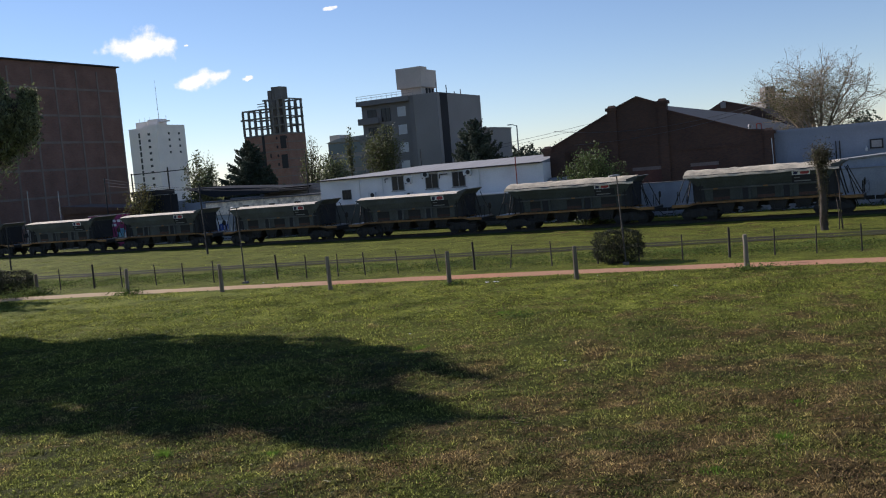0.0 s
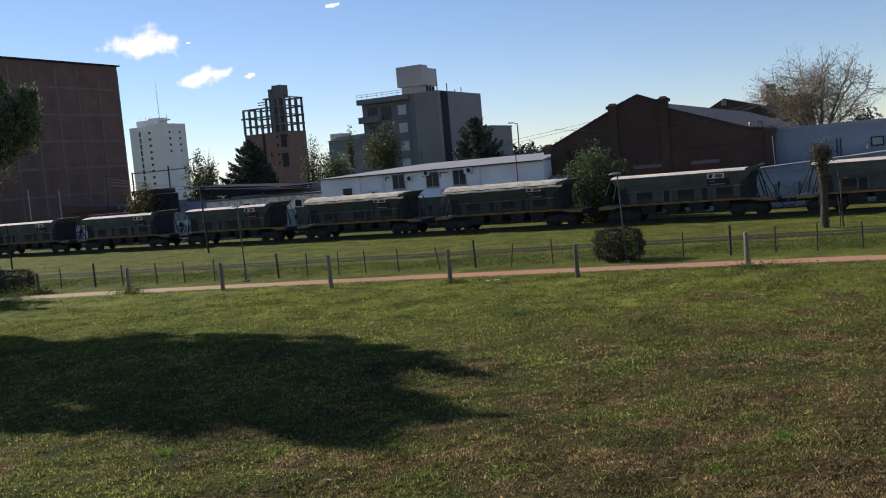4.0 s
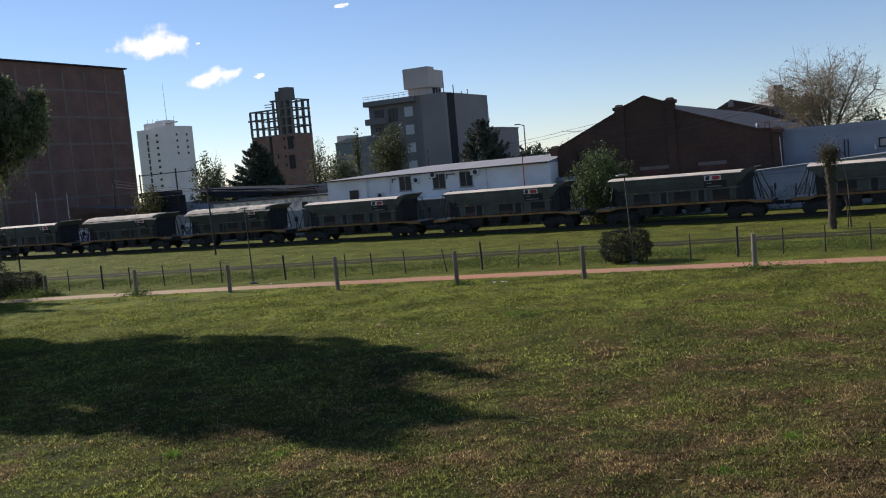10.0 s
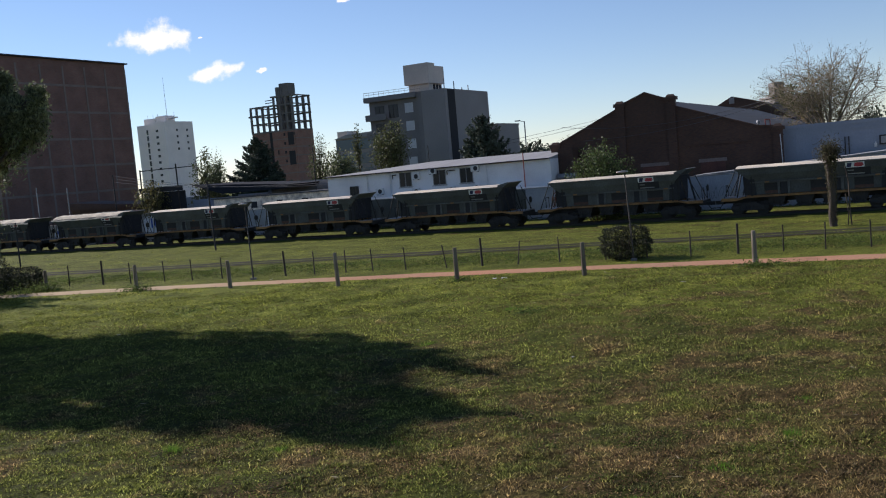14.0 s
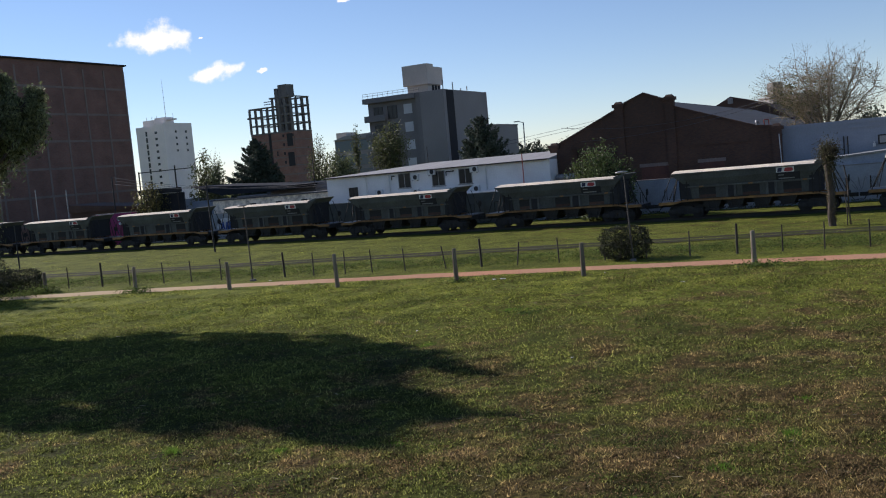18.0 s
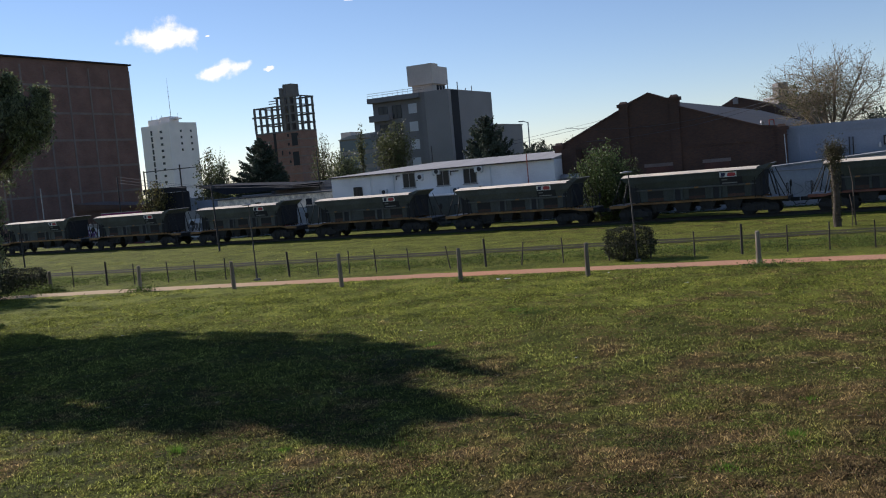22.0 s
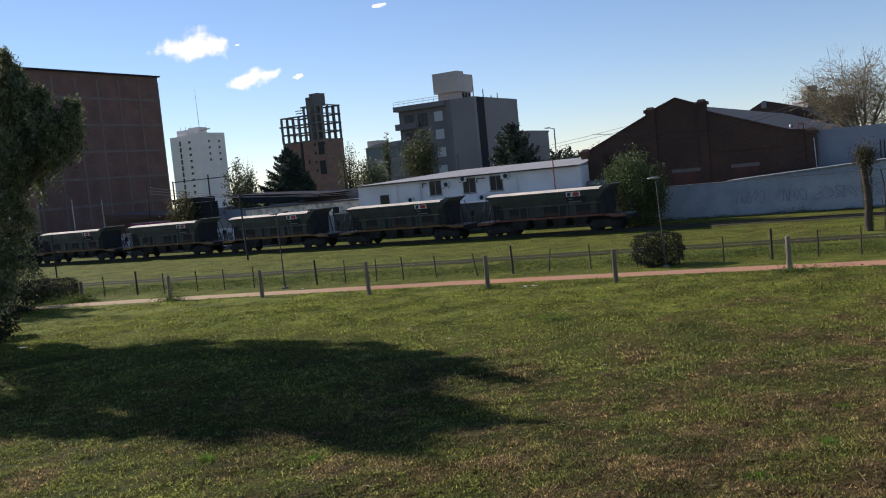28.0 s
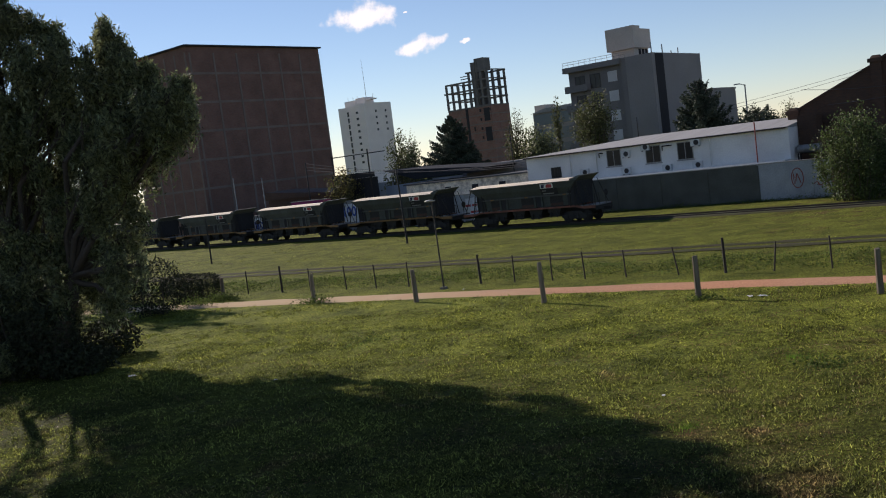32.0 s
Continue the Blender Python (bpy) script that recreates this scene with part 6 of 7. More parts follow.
# the pepper trees that shade the lawn; their crowns hang to the grass
drooping_tree(pose(-22.3, 41.0, 0), [
    (2.9, -0.7, 12.7, 0.35, 0.5), (2.2, 0.6, 12.3, 0.6, 0.6), (2.8, 0.5, 11.9, 0.5, 0.6), (2.2, -0.4, 11.2, 0.8, 0.8), (3.0, -0.0, 10.9, 0.9, 0.9), (2.1, -0.1, 9.9, 1, 1),
    (3.3, 0.3, 9.8, 1, 1), (3.8, 0.5, 10.9, 0.4, 0.5), (4.5, -0.7, 9.6, 0.8, 0.8), (5.6, -0.8, 10.2, 0.5, 0.5), (5.2, 0.6, 9.6, 0.5, 0.6), (4.9, -0.1, 9.0, 0.8, 0.7),
    (3.7, 0.5, 8.5, 0.8, 0.8), (3.0, -0.9, 8.5, 1.2, 1.1), (1.6, -0.1, 8.4, 1.1, 1.2), (2.6, 0.4, 7.5, 0.8, 0.8), (1.7, -0.5, 6.9, 1.1, 1.1), (1.8, 0.8, 6.1, 0.7, 0.8),
    (2.0, 0.7, 5.0, 0.45, 0.7), (3.0, -0.8, 3.9, 0.35, 0.6), (2.2, -0.9, 4.0, 0.6, 0.8), (1.0, 0.1, 5.1, 0.8, 0.9), (0.4, 3.5, 7.0, 0.5, 0.4), (1.1, 3.5, 8.2, 0.5, 0.4), (1.6, 3.5, 9.4, 0.45, 0.4), (2.3, 3.5, 10.4, 0.35, 0.4), (-0.0, 0.8, 3.5, 0.8, 0.9), (1.4, -0.2, 2.8, 0.5, 0.6)],
              ((-1.6, 0, -0.1), (-0.4, 0, 3.6)), "pepper_tree", "tall pepper tree with hanging olive-green strands", 8200, seed=4)
drooping_tree(pose(-25.4, 41.5, 0), [
    (0.4, -0.5, 15.3, 0.8, 0.7), (0.9, -0.1, 14.6, 0.6, 0.7), (1.6, -0.8, 13.6, 0.9, 0.9), (2.2, -0.5, 13.5, 0.7, 0.6), (2.7, -0.1, 13.2, 0.7, 0.6), (3.2, -0.0, 12.5, 0.7, 0.7),
    (3.9, -0.5, 11.4, 0.7, 0.8), (2.6, -0.5, 11.7, 1.2, 1.2), (1.1, -0.5, 12.0, 1.4, 1.3), (3.3, -0.1, 10.1, 1, 1.1), (1.8, -0.4, 9.8, 1.5, 1.4), (0.4, -0.9, 9.7, 1.6, 1.5),
    (2.9, 0.6, 8.4, 0.9, 1.1), (1.7, 0.1, 7.9, 1.3, 1.3), (-0.2, 0.3, 7.7, 1.6, 1.5), (2.9, -0.6, 6.5, 0.9, 1), (0.5, 0.9, 5.9, 1.2, 1.2), (-1.2, 0.6, 5.6, 1.5, 1.4),
    (2.1, -0.7, 4.8, 0.8, 0.9), (0.2, -0.3, 4.1, 1.2, 1.2), (0.6, 0.4, 2.6, 1, 1), (-0.3, -2.8, 1.2, 1.4, 0.8), (-1.2, 0.4, 2.3, 1.3, 1.1), (1.5, 0.8, 2.1, 0.6, 0.8),
    (-2.2, 0.2, 10.4, 1.3, 1.0), (-4.2, 0.2, 11.0, 1.2, 0.9), (-1.9, -0.2, 8.4, 1.2, 1.0), (-6.6, 0, 12.0, 1.0, 0.8), (-3.2, 0.3, 9.6, 0.9, 0.7),
    (-3.1, -0.3, 16.0, 1.6, 1.36), (-4.1, 0.0, 17.2, 1.1, 0.935), (-5.6, 0.3, 15.8, 1.4, 1.19), (-7.4, -0.3, 14.6, 1.2, 1.02), (-8.9, 0.0, 14.0, 1, 0.85), (-10.6, 0.3, 13.3, 0.9, 0.765),
    (-1.9, -0.3, 14.0, 1.8, 1.53), (-4.6, 0.0, 13.6, 1.7, 1.445), (-1.2, 0.3, 12.0, 1.3, 1.105), (-6.6, -0.3, 12.9, 1.1, 0.935), (-3.6, 0.0, 12.0, 1, 0.85), (-9.6, 0.3, 12.5, 0.7, 0.595),
    (-0.8, -0.3, 16.3, 1, 0.85), (0.6, -1.2, 5.4, 0.8, 1.0), (1.8, -1.2, 4.6, 0.8, 0.9), (0.9, -1.2, 3.9, 0.9, 0.9), (2.4, -1.1, 3.4, 0.6, 0.8), (-0.5, -1.2, 3.8, 0.9, 1.0)],
              ((-0.8, 0, -0.1), (-0.6, 0, 3.0)), "pepper_tree", "broad pepper tree with dense hanging olive-green foliage", 29500, seed=9)
drooping_tree(pose(-36.8, 61.5, 0), [(0, 0, 8.2, 2.0, 1.7), (2.2, 0, 6.4, 1.8, 1.6), (-2.4, 0, 6.4, 1.9, 1.8), (0, 0, 5.6, 2.0, 1.8), (0.6, 0, 3.4, 2.2, 1.6), (2.4, 0, 3.6, 1.4, 1.2)],
              ((0, 0, -0.1), (0.1, 0, 2.6)), "pepper_tree", "lower pepper tree with hanging foliage beside the path", 5200, seed=15)
for x, y, sx, sz, sd in ((-27.2, 54.6, 1.6, 2.9, 31), (-29.4, 47.0, 1.9, 2.8, 33), (-27.5, 43.6, 1.7, 2.0, 34), (-24.4, 41.4, 1.3, 1.5, 35), (-23.2, 43.6, 1.1, 1.5, 36), (-22.3, 40.0, 1.2, 1.0, 37),
                         (-25.2, 39.8, 1.6, 3.6, 38), (-23.5, 39.9, 1.2, 2.7, 39), (-26.6, 40.4, 1.5, 4.2, 40)):
    hedge("shrub", pose(x, y, ground_z(x, y)), sx, 1.1, sz, "dark ragged shrub under the pepper trees", LEAFHEDGE, 3800, 0.07, sd)
hedge("clipped_hedge", pose(-27.9, 60.4, 0, 0, 0, -21), 2.25, 0.9, 1.5, "low dark clipped hedge beside the path", LEAFHEDGE, 9000, 0.05, 2, "hedge")
hedge("clipped_hedge", pose(-35.0, 62.5, 0, 0, 0, -21), 3.6, 0.9, 1.4, "low dark clipped hedge beside the path", LEAFHEDGE, 6000, 0.06, 3, "hedge")
hedge("round_bush", pose(9.62, 47.75, 0), 1.25, 0.9, 1.72, "round dark clipped bush at a lamp post", LEAFHEDGE, 15000, 0.036, 7)
stem_tree(yard(62.9, 5.2), 6.9, 3.1, 0.0, "wall_shrub", "wide leafy green shrub against the yard wall", LEAFBUSH, 20000, 0.1, 11, stems=54, scatter=0.27, trunk_r=0.1, dome=0.46, category="bush")
bough_tree(pose(6.3, 112, 0), 11.4, 3.7, 1.5, "conifer", "dark green dense conifer behind the white building", 40000, 0.13, 12, lambda f: (1 - f ** 1.6) ** 0.75 * min(1, 0.75 + f), 130, 0.3)
bough_tree(pose(-28.0, 150, 0), 13.2, 6.6, 1.5, "cedar", "dark blue-green spreading cedar", 56000, 0.15, 13, lambda f: (1 - f) ** 0.8, 120, 0.16)
stem_tree(pose(-5.4, 125, 0), 13.4, 3.1, 0.10, "poplar", "poplar with thinning yellow-green leaves", LEAFPOPLAR, 5600, 0.16, 14, 26, 0.34, None, 0.16, 0.3, 0.55)
stem_tree(pose(-10.3, 131, 0), 13.4, 0.7, 0.15, "poplar", "slim upright poplar with few leaves", LEAFPOPLAR, 800, 0.15, 15, 10, 0.2, None, 0.12, 0.2, 0.7)
stem_tree(pose(-16.8, 140, 0), 12.8, 2.2, 0.15, "poplar", "nearly bare pale poplar", LEAFPOPLAR, 3800, 0.13, 16, 34, 0.34, BARK, 0.16, 0.35, 0.4, twigs=5)
stem_tree(pose(-13.4, 138, 0), 10.2, 3.3, 0.05, "garden_tree", "green garden tree behind the sheds", LEAF, 6000, 0.18, 17, 24, 0.4, None, 0.15, 0.4, 0.35)
stem_tree(pose(-37.0, 152, 0), 12.6, 2.1, 0.05, "garden_tree", "light green upright garden tree", LEAFPOPLAR, 2600, 0.19, 18, 18, 0.36, None, 0.15, 0.3, 0.35)
stem_tree(pose(-34.9, 150.5, 0), 12.2, 1.7, 0.05, "garden_tree", "dull green upright garden tree", LEAF, 3400, 0.17, 24, 18, 0.34, None, 0.15, 0.3, 0.35)
bough_tree(pose(12.0, 116, 0), 7.6, 2.6, 1.0, "conifer", "dark green conifer behind the white building", 5200, 0.22, 19, lambda f: (1 - f * f) ** 0.5, 40, 0.3)
stem_tree(yard(5.4, 10.1), 7.3, 2.8, 0.05, "garden_tree", "yellowing scrubby tree among the sheds", LEAFAUTUMN, 3400, 0.15, 20, 22, 0.35, None, 0.14, 0.4, 0.3)
stem_tree(yard(5.5, 20.0), 7.6, 2.8, 0.05, "garden_tree", "yellowing scrubby tree among the sheds", LEAFAUTUMN, 2200, 0.16, 21, 22, 0.35, None, 0.14, 0.4, 0.3)
stem_tree(pose(60.6, 157.5, 0), 15.3, 4.9, 0.1, "garden_tree", "yellow-green tree behind the warehouse", LEAFPOPLAR, 7000, 0.25, 22, 34, 0.45, None, 0.16, 0.5, 0.4)
bare_tree(pose(44.4, 104.2, 0), 15.4, 9.0, 5.2, 5, 30000)
for k, (x, y, h, rad) in enumerate(((23.5, 210, 10.6, 3.2), (19.0, 205, 10.0, 3.4), (27, 214, 9.8, 3.0), (62, 130, 9.0, 4), (70, 128, 9.0, 4))):
    stem_tree(pose(x, y, 0), h, rad, 0.1, "distant_tree", "dark distant street tree", LEAFDARK, 3600, 0.28, 60 + k, 26, 0.6, None, 0.2, 0.5, 0.4)
stem_tree(pose(30.5, 210, 0), 10.8, 3.2, 0.1, "distant_tree", "grey half-bare distant street tree", LEAFPOPLAR, 1600, 0.2, 70, 30, 0.5, TWIG, 0.2, 0.5, 0.4, twigs=5)


def pruned_tree():
    b = thing("pollarded_tree", pose(23.9, 55.8, 0), "pollarded ivy-covered tree trunk with a leafy top and a prop", "tree")
    rng = random.Random(8)
    r = np.random.default_rng(8)
    bm = bmesh.new()
    limb(bm, (0, 0, -0.1), (-0.1, 0, 4.5), 0.23, 0.17, rng, 9, 6, 0.01)
    for a in range(5):
        limb(bm, (-0.1, 0, 4.0), (0.5 * math.cos(a * 1.3), 0.4 * math.sin(a * 1.3), 4.9), 0.09, 0.04, rng, 5, 2, 0.05)
    part("trunk", bm, BARK, b)
    n = 6400
    top = r.normal(size=(n // 2, 3)) * np.array([0.34, 0.30, 0.36]) + np.array([-0.02, 0, 4.45])
    a = r.uniform(0, math.tau, n // 2)
    z = 4.5 - 4.3 * r.uniform(size=n // 2) ** 2.3
    rr = 0.2 + np.abs(r.normal(scale=0.07, size=n // 2)) * (0.4 + z / 4.5)
    ivy = np.stack([np.cos(a) * rr, np.sin(a) * rr, z], 1)
    part("foliage", quads("foliage", np.concatenate([top, ivy]), 0.05, LEAFIVY, r), None, b)
    bm = bmesh.new()
    limb(bm, (1.15, 0.1, -0.05), (0.85, 0, 3.6), 0.05, 0.035, rng, 5, 4, 0.03)
    limb(bm, (0.85, -0.1, -0.05), (0.8, 0, 1.9), 0.035, 0.025, rng, 5, 3, 0.04)
    part("prop", bm, BARK, b)


pruned_tree()


def lawn_spots(r, n, lo=12.0, deep=36.0, power=1.5):
    y = lo + deep * r.uniform(size=n) ** power
    x = r.uniform(-0.62, 0.54, n) * (y + 3)
    keep = np.array([yy < path_y(xx) - 1.0 for xx, yy in zip(x, y)])
    return x[keep], y[keep]


def blade_mesh(name, X, Y, Z, h, w, lean, r, mat):
    m = len(X)
    a = r.uniform(0, math.tau, m)
    dx, dy = np.cos(a) * w, np.sin(a) * w
    co = np.stack([np.stack([X - dx, Y - dy, Z - 0.01], 1), np.stack([X + dx, Y + dy, Z - 0.01], 1), np.stack([X + lean[:, 0], Y + lean[:, 1], Z + h], 1)], 1).reshape(-1, 3)
    me = bpy.data.meshes.new(name)
    me.vertices.add(3 * m)
    me.vertices.foreach_set("co", co.ravel())
    me.loops.add(3 * m)
    me.loops.foreach_set("vertex_index", np.arange(3 * m, dtype=np.int32))
    me.polygons.add(m)
    me.polygons.foreach_set("loop_start", np.arange(0, 3 * m, 3, dtype=np.int32))
    me.update(calc_edges=True)
    me.materials.append(mat)
    return me


def patchy(x, y, s, seed):
    return np.array([noise.noise((a * s, b * s, seed)) + 0.6 * noise.noise((a * s * 3.7, b * s * 3.7, seed + 4)) for a, b in zip(x, y)])


def grass_tufts():
    """Short blades in clumps over the near lawn."""
    r = np.random.default_rng(2)
    x, y = lawn_spots(r, 300000, power=1.35)
    dens = patchy(x, y, 0.45, 0)
    lump = patchy(x, y * 1.6, 1.9, 5)
    keep = dens + 1.1 * lump > r.uniform(-0.55, 0.45, len(x))
    x, y, dens, lump = x[keep], y[keep], dens[keep], lump[keep]
    z = np.array([ground_z(a, b) for a, b in zip(x, y)])
    k = 4
    X, Y, Z = np.repeat(x, k), np.repeat(y, k), np.repeat(z, k)
    m = len(X)
    X = X + r.normal(scale=0.045, size=m)
    Y = Y + r.normal(scale=0.045, size=m)
    h = r.uniform(0.014, 0.044, m) * np.clip(1 + np.repeat(dens * 0.5 + lump * 1.5, k), 0.35, 2.6)
    me = blade_mesh("grass_tufts", X, Y, Z, h, 0.008 + 0.011 * r.uniform(size=m), r.normal(scale=0.9, size=(m, 2)) * h[:, None], r, BLADE)
    tagged(new("grass_tufts", me), "short uneven lawn grass in tufts", "grass", kind="stuff")


def tussocks():
    """Scattered taller tufts that stand proud of the mown grass."""
    r = np.random.default_rng(12)
    x, y = lawn_spots(r, 22000, 12.0, 33.0, 1.3)
    keep = patchy(x, y, 0.8, 17) > r.uniform(-0.3, 0.7, len(x))
    x, y = x[keep], y[keep]
    z = np.array([ground_z(a, b) for a, b in zip(x, y)])
    k = 9
    X, Y, Z = np.repeat(x, k), np.repeat(y, k), np.repeat(z, k)
    m = len(X)
    size = np.repeat(r.uniform(0.5, 1.2, len(x)), k)
    X = X + r.normal(scale=0.035, size=m) * size
    Y = Y + r.normal(scale=0.03, size=m) * size
    h = r.uniform(0.035, 0.085, m) * size
    me = blade_mesh("lawn_tussocks", X, Y, Z, h, 0.009 + 0.008 * r.uniform(size=m), r.normal(scale=0.7, size=(m, 2)) * h[:, None], r, BLADE)
    tagged(new("lawn_tussocks", me), "scattered taller tufts of grass in the lawn", "grass", kind="stuff")


def far_tufts():
    """Coarser tufts on the lusher strip before the path."""
    r = np.random.default_rng(14)
    y = r.uniform(24.0, 62.0, 90000)
    x = r.uniform(-0.62, 0.54, len(y)) * (y + 3)
    keep = np.array([yy < path_y(xx) - 1.05 for xx, yy in zip(x, y)])
    x, y = x[keep], y[keep]
    keep = 1.2 * patchy(x, y, 0.3, 27) + 0.8 * patchy(x, y, 1.3, 29) > r.uniform(0.0, 0.8, len(x))
    x, y = x[keep], y[keep]
    z = np.array([ground_z(a, b) for a, b in zip(x, y)])
    k = 6
    X, Y, Z = np.repeat(x, k), np.repeat(y, k), np.repeat(z, k)
    m = len(X)
    X = X + r.normal(scale=0.07, size=m)
    Y = Y + r.normal(scale=0.06, size=m)
    h = r.uniform(0.03, 0.10, m) * np.repeat(r.uniform(0.5, 1.3, len(x)), k)
    me = blade_mesh("strip_tufts", X, Y, Z, h, 0.012 + 0.012 * r.uniform(size=m), r.normal(scale=0.8, size=(m, 2)) * h[:, None], r, BLADE)
    tagged(new("strip_tufts", me), "coarse bright tufts of grass beside the path", "grass", kind="stuff")


def field_tufts():
    """Rough grass in streaks between the old siding and the running line."""
    r = np.random.default_rng(15)
    u, v = r.uniform(-40, 112, 42000), r.uniform(-19.5, -1.3, 42000)
    x = -43.406 + u * YX.x + v * YV.x
    y = 105.336 + u * YX.y + v * YV.y
    keep = (patchy(u, v * 2.2, 0.28, 33) + 0.6 * patchy(u, v * 2.0, 0.9, 35) > r.uniform(0.2, 0.9, len(x))) & (y > fence_y(x) + 1.0)
    x, y = x[keep], y[keep]
    z = np.array([ground_z(a, b) for a, b in zip(x, y)])
    k = 5
    X, Y, Z = np.repeat(x, k), np.repeat(y, k), np.repeat(z, k)
    m = len(X)
    X = X + r.normal(scale=0.12, size=m)
    Y = Y + r.normal(scale=0.10, size=m)
    h = r.uniform(0.02, 0.055, m)
    me = blade_mesh("field_tufts", X, Y, Z, h, 0.02 + 0.02 * r.uniform(size=m), r.normal(scale=0.7, size=(m, 2)) * h[:, None], r, BLADE)
    tagged(new("field_tufts", me), "rough streaky grass before the railway track", "grass", kind="stuff")


def ground_cover(name, n, mat, seed, size, scale, thr, label, right=0.0):
    """Small flat leaves close to the ground in loose drifts."""
    r = np.random.default_rng(seed)
    x, y = lawn_spots(r, n)
    keep = patchy(x, y, scale, seed) + right * np.clip((x + 2) / 10, -1, 1) > thr + r.uniform(-0.25, 0.25, len(x))
    x, y = x[keep], y[keep]
    z = np.array([ground_z(a, b) for a, b in zip(x, y)]) + r.uniform(0.005, 0.04, len(x))
    me = quads(name, np.stack([x, y, z], 1), size, mat, r, flat=0.55, aspect=0.9)
    tagged(new(name, me), label, "ground cover", kind="stuff")


def weeds(x, y, rad, n, h, seed):
    r = np.random.default_rng(seed)
    d = r.normal(size=(n, 3)) * np.array([rad, rad * 0.7, 0])
    p = np.stack([x + d[:, 0], y + d[:, 1], ground_z(x, y) + np.abs(r.normal(scale=h, size=n))], 1)
    t = thing("weed_clump", Matrix(), "small clump of green weeds in the grass", "weeds", "weed clumps")
    part("foliage", quads("foliage", p, 0.055, BANKWEED, r), None, t)


def grass_clump(x, y, rad, h, seed):
    r = np.random.default_rng(seed)
    n = int(90 + 500 * rad)
    a, q = r.uniform(0, math.tau, n), np.abs(r.normal(scale=rad, size=n))
    X, Y = np.cos(a) * q, np.sin(a) * q
    hh = h * r.uniform(0.4, 1.1, n)
    t = thing("grass_clump", pose(x, y, ground_z(x, y)), "bright green clump of longer grass in the lawn", "grass", "clumps of longer grass")
    part("foliage", blade_mesh("foliage", X, Y, np.zeros(n), hh, np.full(n, 0.009), np.stack([np.cos(a), np.sin(a)], 1) * (hh * r.uniform(0.1, 0.8, n))[:, None], r, CLUMP), None, t)


def straw_stalks():
    """Single long pale stalks lying loose on the lawn."""
    r = np.random.default_rng(31)
    x, y = lawn_spots(r, 520, 12.0, 24.0)
    z = np.array([ground_z(a, b) for a, b in zip(x, y)]) + r.uniform(0.02, 0.05, len(x))
    tagged(new("straw_stalks", quads("straw_stalks", np.stack([x, y, z], 1), 0.011, STALK, r, flat=0.93, aspect=8)), "loose pale straw stalks lying on the lawn", "straw", kind="stuff")


def weed_bank():
    """Lush rank grass on the low bank between the wire fence and the old siding."""
    r = np.random.default_rng(77)
    n = 56000
    x = r.uniform(-42, 30, n)
    d = np.abs(r.normal(2.2, 1.3, n))
    y = fence_y(x) + 0.3 + d
    keep = patchy(x, y, 0.5, 9) > r.uniform(-0.8, 0.2, n)
    x, y = x[keep], y[keep]
    z = np.array([ground_z(a, b) for a, b in zip(x, y)]) + np.abs(r.normal(scale=0.13, size=len(x))) * (0.6 + 0.6 * np.sin(x * 1.7) * np.sin(x * 0.6 + y))
    tagged(new("bank_weeds", quads("bank_weeds", np.stack([x, y, z], 1), 0.04, BANKWEED, r, droop=-0.2)), "rank dark green weeds on the bank by the fence", "weeds", kind="stuff")


def wall_weeds():
    """Rough grass and dead weeds along the foot of the yard wall."""
    r = np.random.default_rng(83)
    u = r.uniform(20, 110, 8000)
    v = 8.45 - np.abs(r.normal(scale=0.22, size=len(u)))
    z = np.abs(r.normal(scale=0.11, size=len(u))) * (1 + 0.8 * np.sin(u * 0.9) * np.sin(u * 0.23))
    p = np.array([tuple(YARD @ Vector((a, b, max(0.02, c)))) for a, b, c in zip(u, v, z)])
    tagged(new("wall_foot_weeds", quads("wall_foot_weeds", p, 0.06, BANKWEED, r)), "rough green weeds along the foot of the yard wall", "weeds", kind="stuff")


def litter(x, y, s, seed):
    r = random.Random(seed)
    bm = bmesh.new()
    v = [[bm.verts.new((s * (i - 1.5) / 1.5 + r.uniform(-0.2, 0.2) * s, s * 0.7 * (j - 1) + r.uniform(-0.2, 0.2) * s, 0.02 + r.uniform(0, 0.35) * s)) for i in range(4)] for j in range(3)]
    for j in range(2):
        for i in range(3):
            bm.faces.new((v[j][i], v[j][i + 1], v[j + 1][i + 1], v[j + 1][i]))
    solid("litter", bm, LITTER, pose(x, y, ground_z(x, y), 0, 0, r.uniform(0, 180)), "crumpled scrap of white litter on grass", "litter", "scraps of litter")


ground_cover("clover_patches", 220000, CLOVER, 21, 0.022, 0.6, 0.12, "low bright green clover and broad-leaved weeds", -0.35)
ground_cover("dry_stalks", 190000, STRAW, 22, 0.02, 0.5, 0.02, "dry straw and brown leaves in the lawn", 0.3)
weed_bank()
wall_weeds()
straw_stalks()
ground_cover("glossy_weeds", 60000, SHINY, 23, 0.017, 0.6, 0.28, "small glossy weed leaves in the lawn", -0.4)
for k, (x, y, rad, n, h) in enumerate(((-24.9, 57.9, 0.5, 500, 0.25), (-17.6, 53.2, 0.45, 420, 0.2), (-26.5, 57.2, 1.2, 900, 0.2), (14.4, 40.5, 0.8, 200, 0.10), (13.7, 40.3, 0.25, 160, 0.15),
                                       (0.9, 44.2, 0.3, 160, 0.1), (-11.5, 41.8, 0.9, 300, 0.06), (3.2, 33.5, 0.5, 260, 0.05))):
    weeds(x, y, rad, int(n * 1.3), h, 300 + k)
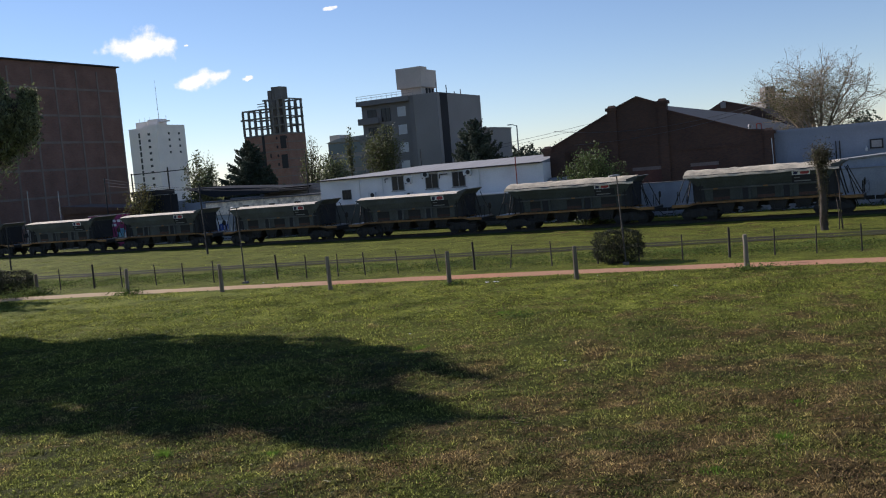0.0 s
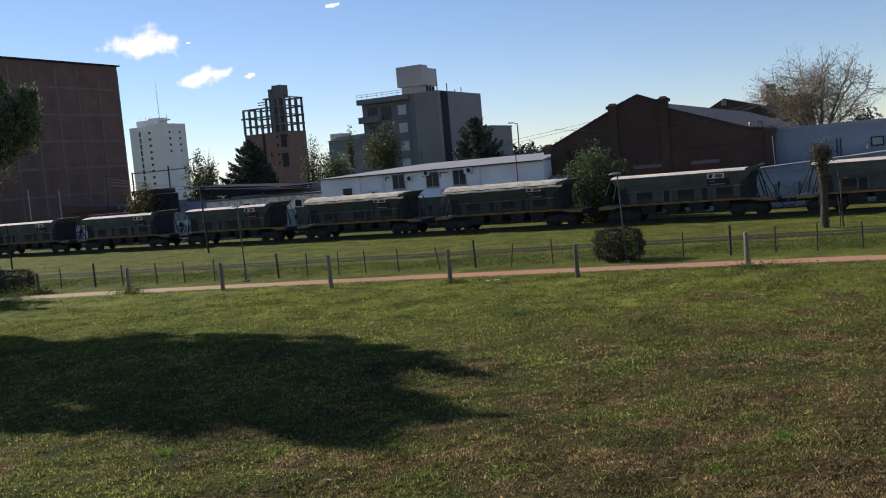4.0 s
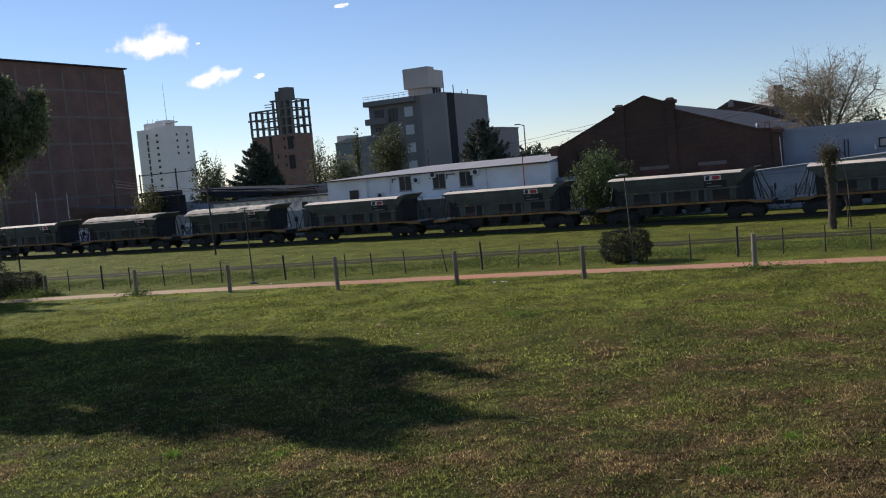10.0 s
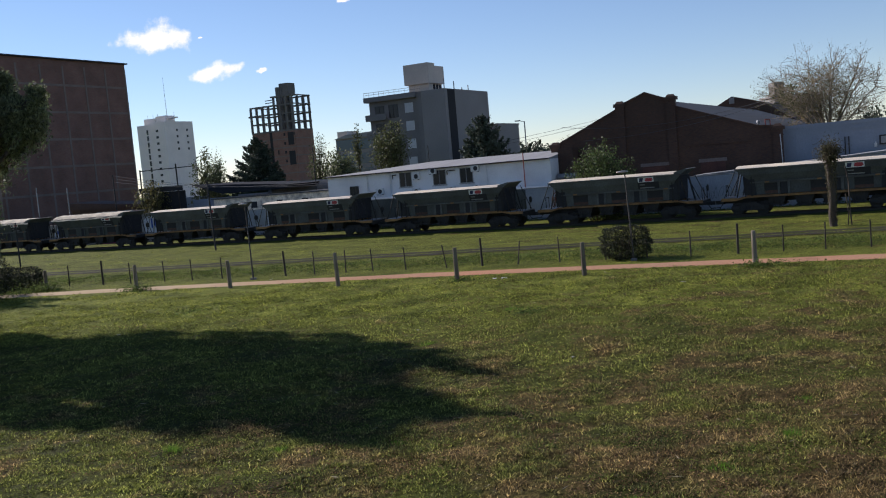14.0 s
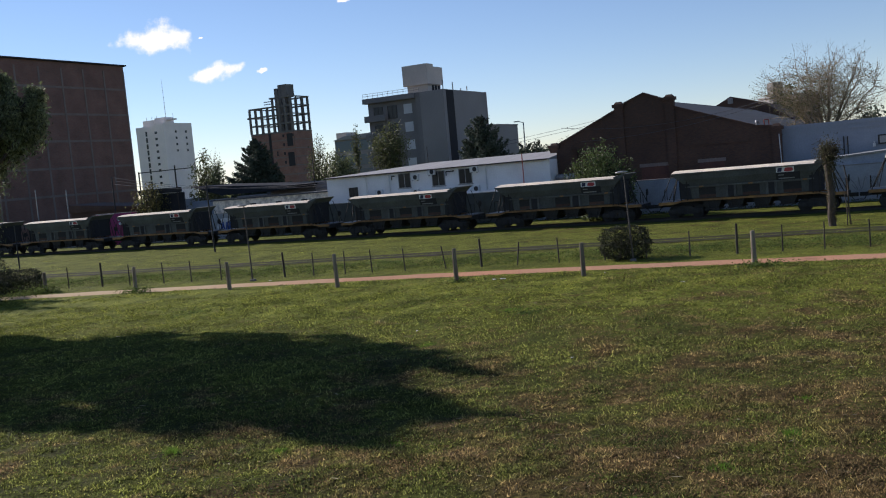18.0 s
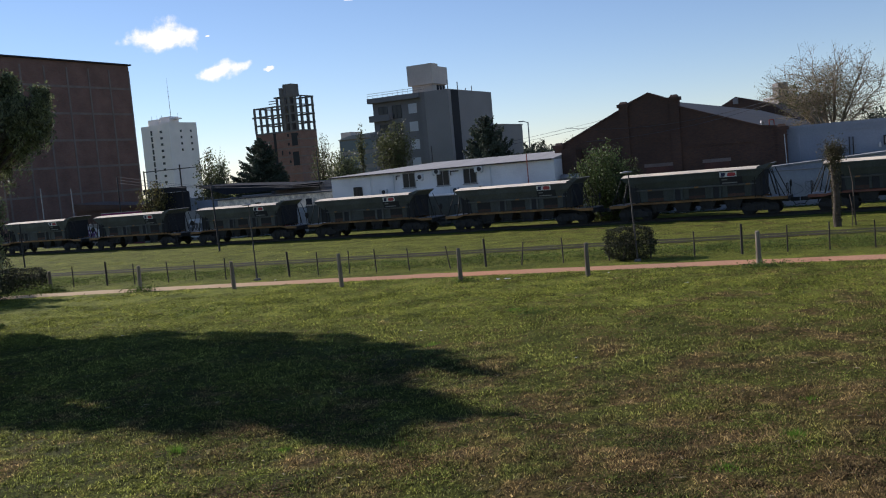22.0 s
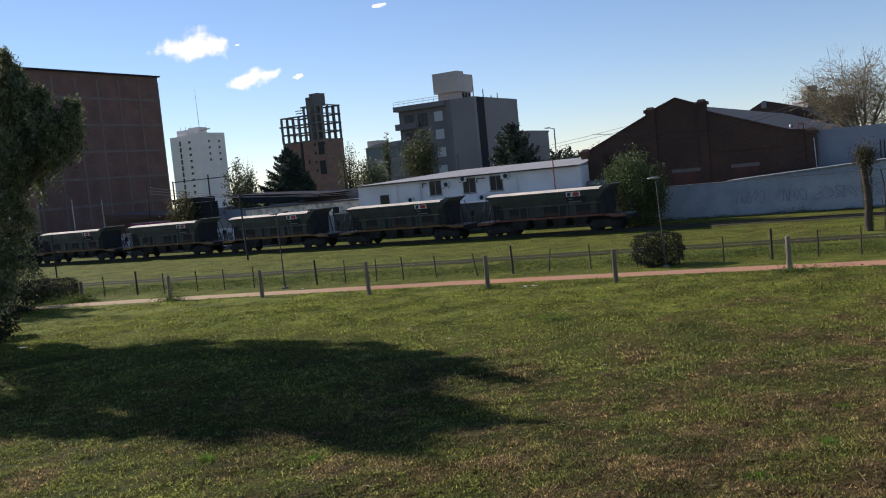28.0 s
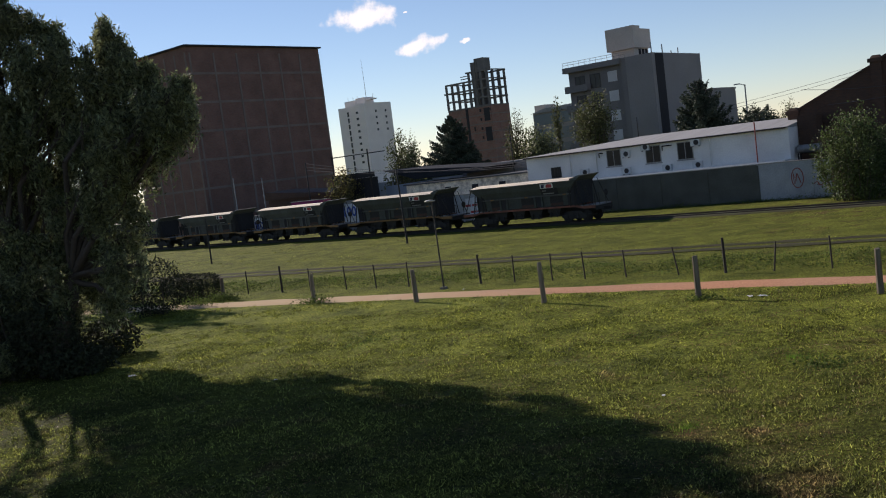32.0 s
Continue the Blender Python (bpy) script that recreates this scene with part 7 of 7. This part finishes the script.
for k, (x, y, rad, h) in enumerate(((-5.96, 19.1, 0.10, 0.16), (6.04, 16.4, 0.11, 0.15), (-3.6, 18.6, 0.10, 0.09), (2.6, 13.9, 0.12, 0.10), (-1.2, 18.4, 0.16, 0.07), (4.4, 15.2, 0.2, 0.08), (7.4, 19.0, 0.14, 0.06), (-0.6, 29.0, 0.3, 0.07), (2.4, 34.5, 0.5, 0.07))):
    grass_clump(x, y, rad, h, 340 + k)
for k, (x, y, sz) in enumerate(((2.5, 43.9, 0.13), (2.9, 43.8, 0.16), (2.1, 44.4, 0.07), (-9.8, 53.0, 0.07), (-1.0, 31.5, 0.06), (-19.3, 38.6, 0.14), (3.4, 25.3, 0.05), (7.6, 42.9, 0.06), (-13.0, 36.5, 0.06), (9.8, 37.5, 0.08))):
    litter(x, y, sz, 500 + k)
grass_tufts()
tussocks()
far_tufts()
field_tufts()

# ---------------------------------------------------------------- sky


def cloud(x, y, z, w, h, seed, tilt):
    """A thin self-lit sheet far off for a cloud, thickest at its middle."""
    nx, nz = 40, 20
    co, fc, th = [], [], []
    for j in range(nz + 1):
        for i in range(nx + 1):
            a, b = i / nx * 2 - 1, j / nz * 2 - 1
            co.append((a * w, 0, b * h))
            e = 1 - math.sqrt(a * a + (b if b > 0 else b * 1.25) ** 2)
            th.append(max(-1.0, 0.05 + 0.92 * e + 0.36 * noise.noise((a * 2.1 + seed, b * 1.5, seed))))
    for j in range(nz):
        for i in range(nx):
            p = j * (nx + 1) + i
            fc.append((p, p + 1, p + nx + 2, p + nx + 1))
    me = bpy.data.meshes.new("cloud")
    me.from_pydata(co, [], fc)
    at = me.attributes.new("thick", "FLOAT", "POINT")
    at.data.foreach_set("value", th)
    me.materials.append(CLOUD)
    ob = new("cloud", me)
    ob.matrix_basis = pose(x, y, z, 0, tilt, 0)
    ob.visible_shadow = False
    tagged(ob, "small white fair-weather cloud in blue sky", "cloud", "fair-weather clouds", "backdrop")
    return ob


SKY_Y = 3000.0
CLOUDS = [cloud(-0.276 * SKY_Y, SKY_Y, 0.168 * SKY_Y, 165, 74, 1.0, 4), cloud(-0.220 * SKY_Y, SKY_Y, 0.1275 * SKY_Y, 118, 42, 5.0, -5), cloud(-0.167 * SKY_Y, SKY_Y, 0.1266 * SKY_Y, 26, 13, 9.0, -8), cloud(-0.229 * SKY_Y, SKY_Y, 0.166 * SKY_Y, 13, 5, 13.0, -8),
          cloud(-0.075 * SKY_Y, SKY_Y, 0.192 * SKY_Y, 34, 11, 17.0, -4)]


# ---------------------------------------------------------------- what moves
def travelled(t):
    """Metres that the train has gone at t seconds; it slows a little, then holds its pace."""
    if t <= 23:
        return 5.2465 * t - 0.011018 * t * t
    return 114.84 + 4.90 * (t - 23)


def motions():
    for i, (w, sets) in enumerate(TRAIN):
        u0 = 196.69 - PITCH * i
        walk(w, [(t, yard(u0 - travelled(t), 0.838, RAIL_TOP)) for t in range(0, 33, 2)])
        step = 4 / 30
        rows = [(k * step, None) for k in range(241)]
        for s in sets:
            base = s.matrix_basis.translation.copy()
            walk(s, [(t, Matrix.Translation(base) @ Matrix.Rotation(-travelled(t) / AXLE_R, 4, "Y")) for t, _ in rows])
    for c in CLOUDS:
        p = c.matrix_basis.copy()
        walk(c, [(t, Matrix.Translation(((t - 23) * 1.5, 0, (t - 23) * 0.9)) @ p) for t in (0, 16, 32)])


motions()
